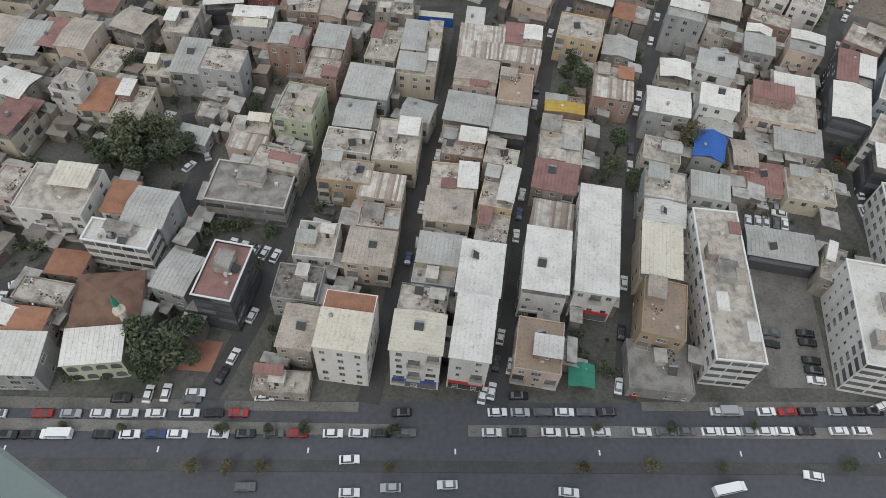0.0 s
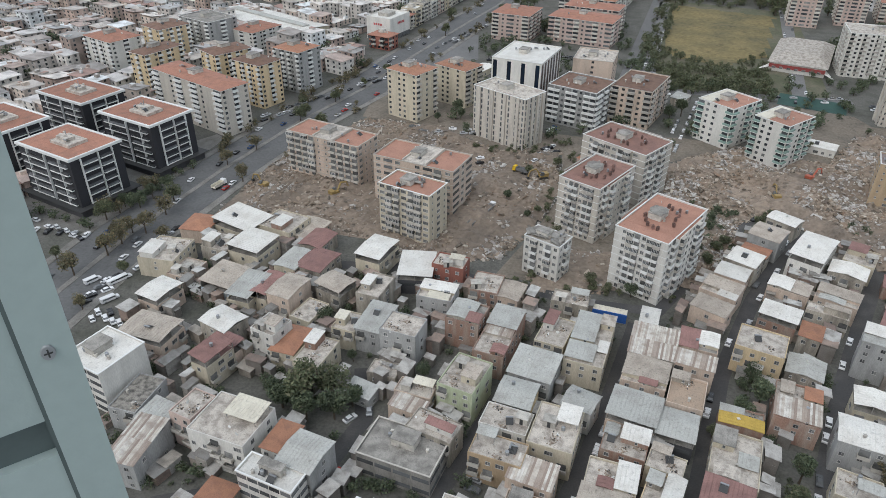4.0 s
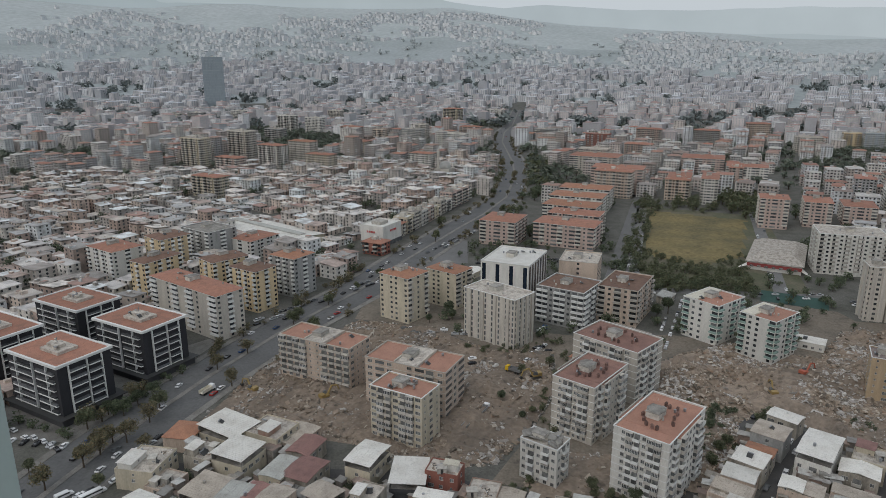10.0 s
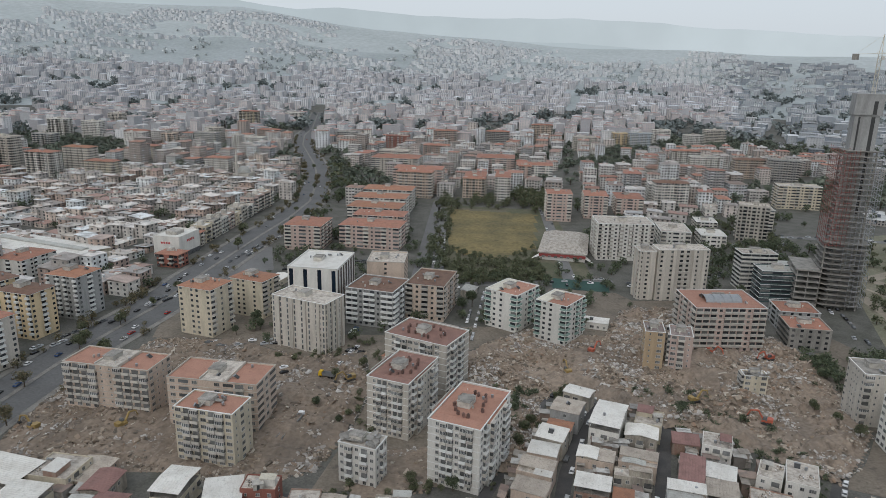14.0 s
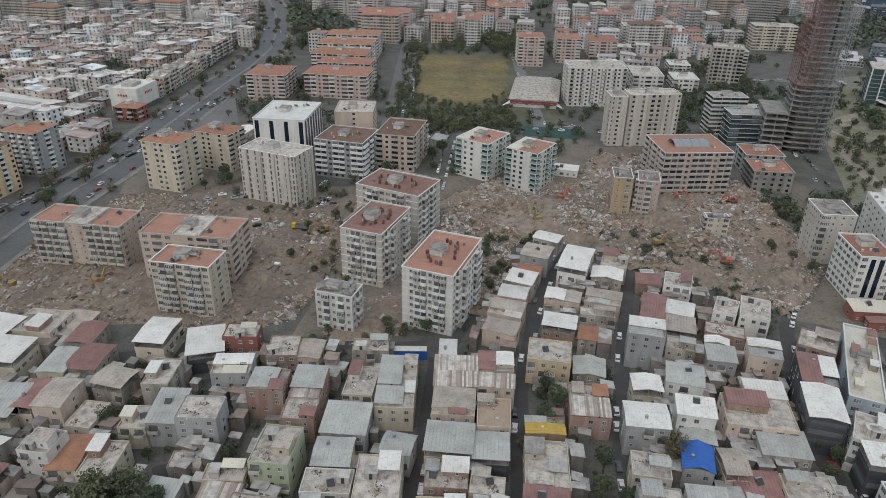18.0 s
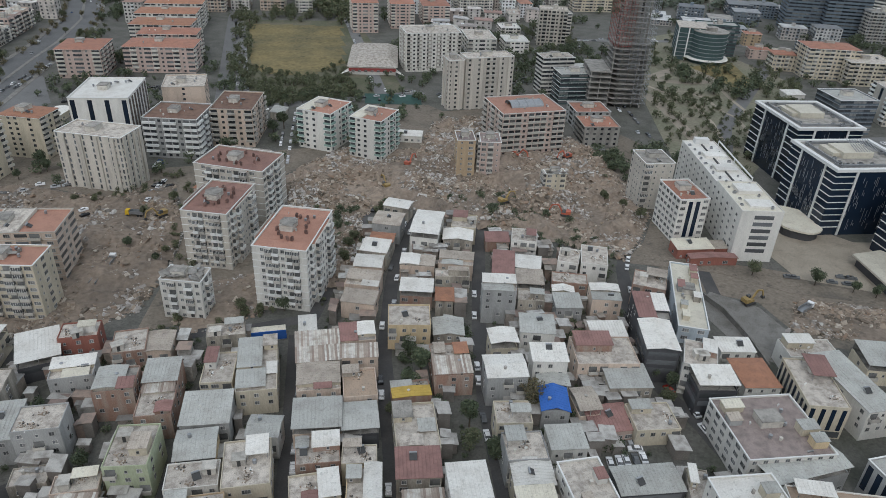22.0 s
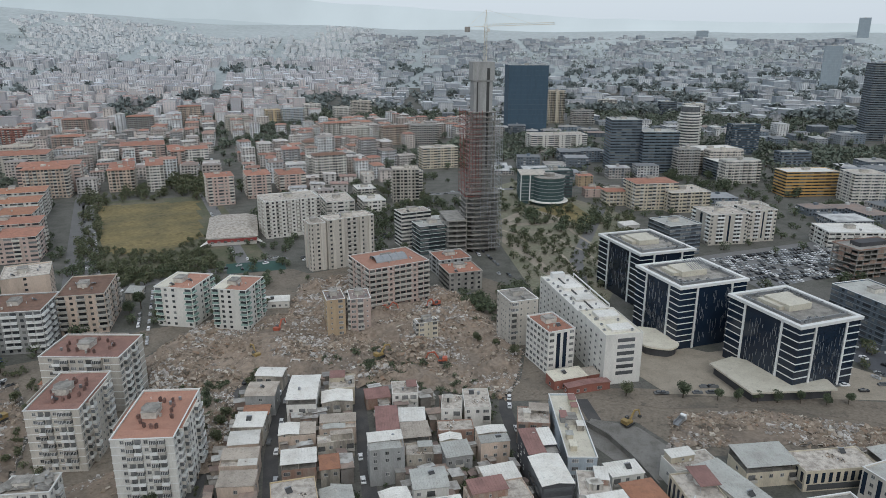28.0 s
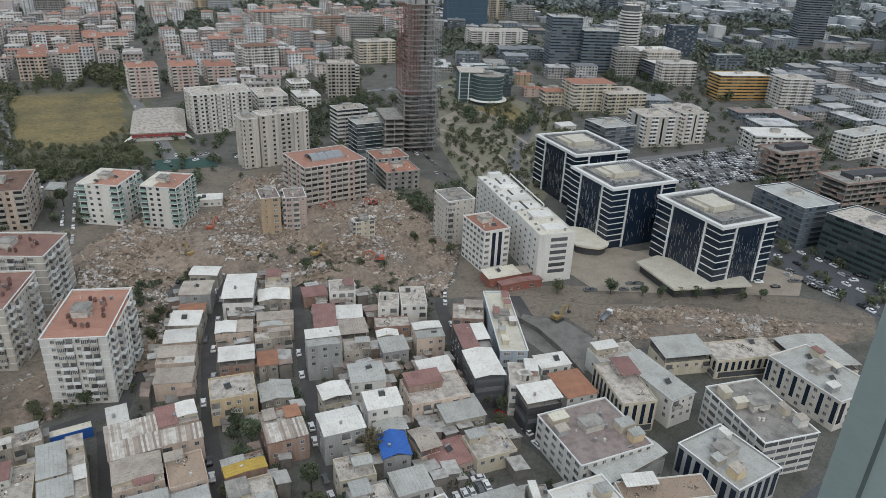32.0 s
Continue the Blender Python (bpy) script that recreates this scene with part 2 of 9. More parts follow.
def window_mesh(w, h, panes=2, name="window"):
    s = Shape()
    s.box(-w / 2, w / 2, -0.07, 0.02, 0, h, 0)
    for i in range(panes):
        a = -w / 2 + 0.08 + i * (w - 0.08) / panes
        b = a + (w - 0.08) / panes - 0.08
        s.box(a, b, -0.085, -0.06, 0.08, h - 0.08, 1)
    s.box(-w / 2 - 0.08, w / 2 + 0.08, -0.16, 0.02, -0.08, 0, 0)
    return s.mesh(name, [FRAME, GLASS])


WIN = window_mesh(1.3, 1.25)
WIN_SMALL = window_mesh(0.75, 0.9, 1)
WIN_WIDE = window_mesh(2.2, 1.35, 3)
WIN_TALL = window_mesh(1.0, 2.1, 1)


def balcony_mesh(w, deep, m_front):
    """A tray with a parapet on three sides, and the glazed door behind it."""
    s = Shape()
    o, i = [(-w / 2, -deep), (w / 2, -deep), (w / 2, .05), (-w / 2, .05)], [(-w / 2 + .1, -deep + .1), (w / 2 - .1, -deep + .1), (w / 2 - .1, .04), (-w / 2 + .1, .04)]
    s.v = [(*p, -.16) for p in o] + [(*p, 1.0) for p in o] + [(*p, 1.0) for p in i] + [(*p, 0) for p in i]
    for k in range(4):
        j = (k + 1) % 4
        s.f += [(k, j, 4 + j, 4 + k), (4 + k, 4 + j, 8 + j, 8 + k), (8 + k, 8 + j, 12 + j, 12 + k)]
    s.f += [(12, 13, 14, 15), (3, 2, 1, 0)]
    s.m = [0] * 14
    s.box(-w / 2 + .25, w / 2 - .25, -.05, .045, .05, 2.2, 1)
    return s.mesh("balcony", [m_front, GLASS])


def closed_balcony_mesh(w, deep):
    """A balcony closed in with white-framed glazing."""
    s, xs, zs = Shape(), [-w / 2], (-.16, .95, 2.25, 2.45)
    for i in range(4):
        xs += [-w / 2 + .1 + (w - .1) * i / 4, -w / 2 + (w - .1) * (i + 1) / 4]
    xs.append(w / 2)
    n = len(xs)
    s.v = [(x, -deep, z) for z in zs for x in xs] + [(x, .05, z) for z in zs for x in (xs[0], xs[-1])]
    def face(q, m):
        s.f.append(q)
        s.m.append(m)
    for j in range(3):
        for i in range(n - 1):
            q = (j * n + i, j * n + i + 1, j * n + n + i + 1, j * n + n + i)
            if j == 1 and i % 2:
                k = len(s.v)
                s.v += [(s.v[p][0], -deep + .08, s.v[p][2]) for p in q]
                for e in range(4):
                    face((q[e], q[(e + 1) % 4], k + (e + 1) % 4, k + e), 1)
                face((k, k + 1, k + 2, k + 3), 2)
            else:
                face(q, 1 if j == 1 else 0)
        m = 2 if j == 1 else 0
        face((4 * n + j * 2, j * n, j * n + n, 4 * n + j * 2 + 2), m)
        face((j * n + n - 1, 4 * n + j * 2 + 1, 4 * n + j * 2 + 3, j * n + 2 * n - 1), m)
    face((*range(3 * n, 4 * n), 4 * n + 7, 4 * n + 6), 0)
    face((*range(n - 1, -1, -1), 4 * n, 4 * n + 1), 0)
    return s.mesh("closed_balcony", [RAIL, TRIM, GLASS])


CLOSED = closed_balcony_mesh(3.1, 1.2)
BALCONY = balcony_mesh(3.0, 1.25, RAIL)
BALCONY_WHITE = balcony_mesh(3.2, 1.25, TRIM)
BALCONY_GREEN = balcony_mesh(3.2, 1.35, GREENGLASS)
BAND = Shape().box(-0.5, 0.5, -0.06, 0.02, 0, 1.0, 0).mesh("window_band", [GLASS])
STRIP = Shape().box(-0.5, 0.5, -0.08, 0.02, 0, 1.0, 0).mesh("window_strip", [BLUEGLASS])
FIN = Shape().box(-0.5, 0.5, -0.12, 0.02, 0, 1.0, 0).mesh("fin", [TRIM])


def scaled(m, sx=1, sy=1, sz=1):
    return m @ Matrix.Diagonal((sx, sy, sz, 1))



# ---- kinds of things ----
def clutter_meshes():
    hut = Shape().box(-1.6, 1.6, -1.3, 1.3, 0, 2.1).box(-1.8, 1.8, -1.5, 1.5, 2.1, 2.25).box(-.45, .45, -1.33, -1.3, 0, 1.9, 1)
    tank = Shape().tube(0, 0, 0, .45, .06, n=4, m=1).tube(0, 0, .45, 1.5, .52, n=10, m=0).tube(0, 0, 1.5, 1.65, .52, .2, 10, 0)
    solar = Shape().hull([(-1, -.9, .15), (1, -.9, .15), (1, .6, 1.1), (-1, .6, 1.1)], [(-1, -.9, .23), (1, -.9, .23), (1, .6, 1.18), (-1, .6, 1.18)], 1).box(-1, 1, .62, 1.1, .9, 1.4, 0).box(-.9, -.8, .7, .8, 0, .9, 0).box(.8, .9, .7, .8, 0, .9, 0)
    chimney = Shape().box(-.3, .3, -.3, .3, 0, 1.1).box(-.4, .4, -.4, .4, 1.1, 1.22)
    dish = Shape().bar((0, 0, 0), (0, 0, .8), .04, 0)
    ring = [(math.cos(i * math.pi / 5) * .5, math.sin(i * math.pi / 5) * .5) for i in range(10)]
    dish.hull([(a, -.1, .9 + b) for a, b in ring], [(a * .3, .06, .9 + b * .3) for a, b in ring], 0)
    out = [("roof_hut", hut.mesh("roof_hut", [PLASTER, DARK])), ("water_tank", tank.mesh("water_tank", [STEEL, DARK])), ("solar_heater", solar.mesh("solar_heater", [STEEL, DARK])),
           ("chimney", chimney.mesh("chimney", [PLASTER])), ("satellite_dish", dish.mesh("satellite_dish", [TRIM]))]
    r = random.Random(4)
    for k in range(4):
        s = Shape()
        for _ in range(26):
            a, b, c = r.gauss(0, .8), r.gauss(0, .8), r.uniform(.07, .28)
            m = pose(a, b, c * .4, r.uniform(-25, 25), r.uniform(-25, 25), r.uniform(0, 360))
            q = [(-c, -c * .6), (c, -c * .6), (c, c * .6), (-c, c * .6)]
            s.hull([tuple(m @ Vector((*v, -c * .4))) for v in q], [tuple(m @ Vector((*v, c * .4))) for v in q], r.choice((0, 0, 0, 0, 1, 2)))
        out.append(("junk_heap", s.mesh("junk_heap", [CHUNKS, DARK, TRIM])))
    return out


CLUTTER = clutter_meshes()
SALMON = "white balconied apartment block with a brown flat roof"
STACK = Shape().box(-.55, .55, -.4, .4, 0, 1.3).box(-.65, .65, -.5, .5, 1.3, 1.45).box(-.4, -.1, -.2, .2, 1.45, 1.75).box(.1, .4, -.2, .2, 1.45, 1.75).mesh("chimney", [mat("sooty_chimney_render", (.2, .12, .1), .9, .3, .8, vary=.5)])


def roof_clutter(r, t, w, d, z, many=3, kinds=(0, 1, 2, 3, 4, 5, 6, 7, 8)):
    """Stair huts, tanks, chimneys, solar heaters, dishes and heaps standing on a roof."""
    for _ in range(many):
        name, me = CLUTTER[r.choice(kinds)]
        ob = part(name, me, None, t, at=pose(r.uniform(-w * .36, w * .36), r.uniform(-d * .36, d * .36), z, 0, 0, r.choice((0, 0, 90, 20))))
        if name == "junk_heap":
            tagged(ob, "heap of loose boards and blocks", kind="stuff")


def metal_roof(w, d, z, rise, style, over=0.35, ribs=1.0):
    """A ribbed sheet roof: 'gable' (ridge along y), 'shed' (falls to the front) or 'cross' (ridge along x)."""
    s, t = Shape(), 0.12
    a, b = (d / 2 + over, w / 2 + over) if style == "gable" else (w / 2 + over, d / 2 + over)
    cut = [(-b, z), (b, z + rise)] if style == "shed" else [(-b, z), (0, z + rise), (b, z)]
    us, k = [], max(3, int(2 * a / ribs))
    for i in range(k + 1):
        c = -a + .08 + (2 * a - .16) * i / k
        us += [(c - .07, 0), (c - .035, .07), (c + .035, .07), (c + .07, 0)]
    def at(u, v, q):
        return (v, u, q) if style == "gable" else (u, v, q)
    n, m = len(us), len(cut)
    for v, q in cut:
        s.v += [at(u, v, q + t + h) for u, h in us]
    for v, q in cut:
        s.v += [at(u, v, q) for u, h in us]
    for j in range(m - 1):
        for i in range(n - 1):
            p = j * n + i
            s.f += [(p, p + 1, p + n + 1, p + n), (m * n + p, m * n + p + n, m * n + p + n + 1, m * n + p + 1)]
    for i in range(n - 1):
        s.f += [(i, m * n + i, m * n + i + 1, i + 1), ((m - 1) * n + i, (m - 1) * n + i + 1, (2 * m - 1) * n + i + 1, (2 * m - 1) * n + i)]
    for j in range(m - 1):
        s.f += [(j * n, (j + 1) * n, (m + j + 1) * n, (m + j) * n), (j * n + n - 1, (m + j) * n + n - 1, (m + j + 1) * n + n - 1, (j + 1) * n + n - 1)]
    s.m = [0] * len(s.f)
    return s


def sheets_roof(w, d, z, rise, r):
    """Overlapping corrugated sheets of several ages."""
    s, k, rows = Shape(), max(6, int(w / .62)), max(1, int(d / 5.5))
    for j in range(rows):
        for i in range(k):
            x0, x1 = -w / 2 - .2 + (w + .4) * i / k, -w / 2 - .2 + (w + .4) * (i + 1) / k - .03
            y0, y1 = -d / 2 - .2 + (d + .4) * j / rows, -d / 2 - .2 + (d + .4) * (j + 1) / rows + .15
            q0, q1 = z + rise * j / rows + r.uniform(0, .05) + .04 * (j % 2), z + rise * (j + 1) / rows + r.uniform(0, .05)
            xm = (x0 + x1) / 2
            s.hull([(x0, y0, q0), (xm, y0, q0 + .1), (x1, y0, q0), (x1, y1, q1), (xm, y1, q1 + .1), (x0, y1, q1)],
                   [(x0, y0, q0 + .04), (xm, y0, q0 + .14), (x1, y0, q0 + .04), (x1, y1, q1 + .04), (xm, y1, q1 + .14), (x0, y1, q1 + .04)])
    return s


def hip_roof(w, d, z, rise, over=.4):
    """A hipped roof of one piece, with a short fascia."""
    s, a, b = Shape(), w / 2 + over, d / 2 + over
    k = min(a, b) * .96
    eaves, ridge = [(-a, -b), (a, -b), (a, b), (-a, b)], [(-(a - k), -(b - k)), (a - k, -(b - k)), (a - k, b - k), (-(a - k), b - k)]
    s.v = [(*p, z - .15) for p in eaves] + [(*p, z) for p in eaves] + [(*p, z + rise) for p in ridge]
    for i in range(4):
        j = (i + 1) % 4
        s.f += [(i, j, 4 + j, 4 + i), (4 + i, 4 + j, 8 + j, 8 + i)]
    s.f += [(8, 9, 10, 11), (3, 2, 1, 0)]
    s.m = [0] * 10
    return s


def ring_wall(w, d, t, z0, z1):
    """Four low walls of the thickness t round a w by d roof, as one piece."""
    s = Shape()
    o, i = [(-w / 2, -d / 2), (w / 2, -d / 2), (w / 2, d / 2), (-w / 2, d / 2)], [(-w / 2 + t, -d / 2 + t), (w / 2 - t, -d / 2 + t), (w / 2 - t, d / 2 - t), (-w / 2 + t, d / 2 - t)]
    s.v = [(*p, z0) for p in o] + [(*p, z1) for p in o] + [(*p, z0) for p in i] + [(*p, z1) for p in i]
    for k in range(4):
        j = (k + 1) % 4
        s.f += [(k, j, 4 + j, 4 + k), (4 + k, 4 + j, 12 + j, 12 + k), (12 + k, 12 + j, 8 + j, 8 + k), (8 + k, 8 + j, j, k)]
    s.m = [0] * 16
    return s


def walled(w, d, h, parapet=0.0):
    """The outer walls as one piece, with a parapet round the roof where there is one."""
    s = Shape()
    if parapet <= 0:
        return s.box(-w / 2, w / 2, -d / 2, d / 2, 0, h)
    t = .22
    o, i = [(-w / 2, -d / 2), (w / 2, -d / 2), (w / 2, d / 2), (-w / 2, d / 2)], [(-w / 2 + t, -d / 2 + t), (w / 2 - t, -d / 2 + t), (w / 2 - t, d / 2 - t), (-w / 2 + t, d / 2 - t)]
    s.v = [(*p, 0) for p in o] + [(*p, h) for p in o] + [(*p, h) for p in i] + [(*p, h - parapet) for p in i]
    for k in range(4):
        j = (k + 1) % 4
        s.f += [(k, j, 4 + j, 4 + k), (4 + k, 4 + j, 8 + j, 8 + k), (8 + k, 8 + j, 12 + j, 12 + k)]
    s.f += [(12, 13, 14, 15), (3, 2, 1, 0)]
    s.m = [0] * 14
    return s


ROOF_WORDS = dict(white="white sheet-metal roof", cream="cream sheet-metal roof", grey="grey sheet-metal roof", beige="faded beige sheet roof", red="maroon sheet roof", orange="weathered orange tile roof",
                  brown="brown tiled hip roof", yellow="yellow painted roof", blue="bright blue tarpaulin roof", flat="cluttered flat concrete roof", grimy="blackened flat roof", concrete="bare concrete flat roof",
                  brownflat="brown roof terrace", corrugated="patched corrugated roof", rust="patched corrugated roof")


def house(x, y, w, d, rot, h, roof, wall, name="house"):
    """A low town house of two to four storeys."""
    r = random.Random(int(x * 10) * 9973 + int(y * 10))
    wm = "white" if wall in ("shop", "stripes", "whitepil") else "cream" if wall == "pilaster" else "dark" if wall == "glass" else wall
    if wall in ("beige", "concrete", "brick") and r.random() < .5:
        wm = "old"
    words = dict(old="stained", redbrick="brick-red", dark="dark", brick="bare brick").get(wm, wm)
    t = thing(name, pose(x, y, 0, 0, 0, rot), f"{words} {max(1, round(h / 3))}-storey house with a {ROOF_WORDS.get(roof, 'flat roof terrace')}", "house", "low town houses")
    flat = roof in ("flat", "grimy", "concrete", "brownflat")
    open_top = not flat and h > 6 and roof not in ("orange", "brown", "blue", "yellow") and r.random() < .5
    top = h - 2.3 if open_top else h
    part("wall", walled(w, d, top, .9 if flat or open_top else 0), [WALL[wm]], t)
    if flat:
        part("roof_deck", Shape().box(-w / 2 + .23, w / 2 - .23, -d / 2 + .23, d / 2 - .23, h - .88, h - .42), [ROOF[roof]], t)
        roof_clutter(r, t, w, d, h - .42, r.randint(3, 5) if w * d > 50 else 2)
        if r.random() < .7:
            rw, rd, rh = w * r.uniform(.35, .62), d * r.uniform(.3, .55), r.choice((2.1, 2.4, 2.7))
            sx, sy = r.choice((-1, 1)) * (w - rw) * .42, r.choice((-.3, 1, 1)) * (d - rd) * .42
            at = pose(sx, sy, 0)
            if r.random() < .6:
                part("upper_room", Shape().box(-rw / 2 + .2, rw / 2 - .2, -rd / 2 + .2, rd / 2 - .2, h - .45, h - .42 + rh), [WALL[r.choice((wm, "brick", "cream", "old", "white"))]], t, at=at)
                if y < 200:
                    part("window", WIN_SMALL, None, t, at=at @ pose(0, -rd / 2 + .2, h + .3))
            else:
                sp = Shape()
                for ax, ay in ((-1, -1), (1, -1), (1, 1), (-1, 1)):
                    sp.box(ax * rw * .45 - .06, ax * rw * .45 + .06, ay * rd * .45 - .06, ay * rd * .45 + .06, h - .45, h - .4 + rh)
                tagged(part("awning_frame", sp, [STEEL], t, at=at), kind="stuff")
            part("upper_roof", metal_roof(rw, rd, h - .42 + rh, .35, "shed", .15), [ROOF[r.choice(("white", "white", "grey", "beige", "cream", "red"))]], t, at=at)
    else:
        if open_top:
            part("roof_deck", Shape().box(-w / 2 + .22, w / 2 - .22, -d / 2 + .22, d / 2 - .22, top - .88, top - .42), [ROOF["concrete"]], t)
            s = Shape()
            for ax in (-1, 0, 1):
                for ay in (-1, 1):
                    s.box(ax * (w / 2 - .15) - .1, ax * (w / 2 - .15) + .1, ay * (d / 2 - .15) - .1, ay * (d / 2 - .15) + .1, top - .4, h + .1)
            s.box(-w / 2 + .1, w / 2 - .1, d / 2 - .3, d / 2 - .1, top - .4, h)
            tagged(part("roof_frame", s, [WALL["concrete"]], t), kind="stuff")
        style = r.choice(("gable", "shed", "shed", "cross")) if roof != "blue" else "gable"
        if roof in ("corrugated", "rust"):
            tagged(part("roof_cladding", sheets_roof(w, d, h, .7, r), [ROOF["corrugated"]], t), kind="stuff")
        elif roof in ("orange", "brown"):
            part("roof", hip_roof(w, d, h, min(w, d) * .13), [ROOF[roof]], t)
        else:
            part("roof", metal_roof(w, d, h + .02, r.uniform(.4, 1.0) if roof != "blue" else 1.6, style), [ROOF[roof]], t)
            if style == "gable" and not open_top:
                part("gable", Shape().hull([(-w / 2, -d / 2 + .02, h), (w / 2, -d / 2 + .02, h), (0, -d / 2 + .02, h + .5)], [(-w / 2, -d / 2 + .2, h), (w / 2, -d / 2 + .2, h), (0, -d / 2 + .2, h + .5)]), [WALL[wm]], t)
            if r.random() < .5:
                roof_clutter(r, t, w * .6, d * .6, h + .35, 1, (1, 2, 2, 3, 4))
    floors = max(1, round((top - .4) / 3))
    fh = (top - .5) / floors
    for k in seen_sides(x, y, rot):
        length, put = sided(w, d)[k]
        n = max(1, int(length / 3.1))
        if k in (1, 3):
            n = max(1, n - (2 if y < 170 else 3))
        for fl in range(1 if y > 100 and floors > 1 else 0, floors):
            z = fl * fh + .95
            if wall in ("dark", "glass", "stripes"):
                part("window_band", BAND, None, t, at=scaled(put(0, z - .1), length * .9, 1, fh * .55))
                continue
            if wall in ("pilaster", "whitepil"):
                continue
            for i in range(n):
                u = (i + .5) * length / n - length / 2 + r.uniform(-.3, .3)
                q = r.random()
                if q < .12:
                    continue
                if fl and k == 0 and q > .8 and length > 7:
                    part("balcony", BALCONY, None, t, at=put(u, fl * fh + .1))
                else:
                    part("window", WIN if q > .35 else WIN_SMALL if q < .22 else WIN_WIDE, None, t, at=put(u, z))
        if wall in ("pilaster", "whitepil"):
            n = max(2, int(length / 2.6))
            for i in range(n):
                part("window_strip", STRIP, None, t, at=scaled(put((i + .5) * length / n - length / 2, 3.2), 1.25, 1, top - 4.3))
            part("window_band", BAND, None, t, at=scaled(put(0, .5), length * .9, 1, 2.2))
        if wall == "shop":
            part("shopfront", BAND, None, t, "dark shopfront glazing", at=scaled(put(0, .3), length * .92, 1, 2.6))
            part("sign_board", Shape().box(-length * .46, length * .46, -.3, .02, 3.1, 4.0), [r.choice((RED, BLUESIGN, TRIM, DARK))], t, at=put(0, 0))
    return t


def patched(x, y, w, d, rot, h, wall, deck, rooms):
    """A town house with a walled flat roof, on which rooms and sheet roofs of several ages stand: for each the stretch of the roof
    across and from front to back (0 to 1), its height over the roof and its covering."""
    r = random.Random(int(x * 10) * 4447 + int(y * 10))
    low = h - .6
    t = thing("house", pose(x, y, 0, 0, 0, rot), f"{dict(brick='bare brick', old='stained').get(wall, wall)} {max(1, round(h / 3))}-storey house with patched rooftop rooms", "house", "low town houses")
    part("wall", walled(w, d, low + .6, .75), [WALL[wall]], t)
    part("roof_deck", Shape().box(-w / 2 + .23, w / 2 - .23, -d / 2 + .23, d / 2 - .23, low - .2, low), [ROOF[deck]], t)
    for u0, u1, v0, v1, up, roof in rooms:
        a, b = (u1 - u0) * w - .1, (v1 - v0) * d - .1
        at = pose((u0 + u1 - 1) * w / 2, (v0 + v1 - 1) * d / 2, low)
        if up > .9:
            part("upper_room", Shape().box(-a / 2 + .1, a / 2 - .1, -b / 2 + .1, b / 2 - .1, -.05, up), [WALL[r.choice((wall, "brick", "old", "cream"))]], t, at=at)
            part("window", WIN_SMALL, None, t, at=at @ pose(r.uniform(-.25, .25) * a, -b / 2 + .1, up * .35))
        else:
            part("upper_room", ring_wall(a - .2, b - .2, .2, -.05, up), [WALL[r.choice((wall, "old"))]], t, at=at)
        if roof == "corrugated":
            tagged(part("roof_cladding", sheets_roof(a, b, up, .45, r), [ROOF[roof]], t, at=at), kind="stuff")
        elif roof == "orange":
            part("upper_roof", hip_roof(a, b, up, min(a, b) * .1, .2), [ROOF[roof]], t, at=at)
        else:
            part("upper_roof", metal_roof(a, b, up, r.uniform(.25, .6), r.choice(("shed", "shed", "gable")), .2), [ROOF[roof]], t, at=at)
    roof_clutter(r, t, w * .9, d * .9, low, 3, (1, 2, 3, 4, 5, 6, 7, 8))
    floors = max(1, round((h - .4) / 3))
    fh = (h - .5) / floors
    for k in seen_sides(x, y, rot):
        length, put = sided(w, d)[k]
        for fl in range(1 if y > 100 and floors > 1 else 0, floors):
            for i in range(max(1, int(length / 3.4) - (1 if k % 2 else 0))):
                if r.random() > .2:
                    part("window", WIN if r.random() < .7 else WIN_SMALL, None, t, at=put((i + .5) * length / max(1, int(length / 3.4)) - length / 2, fl * fh + .95))
    return t


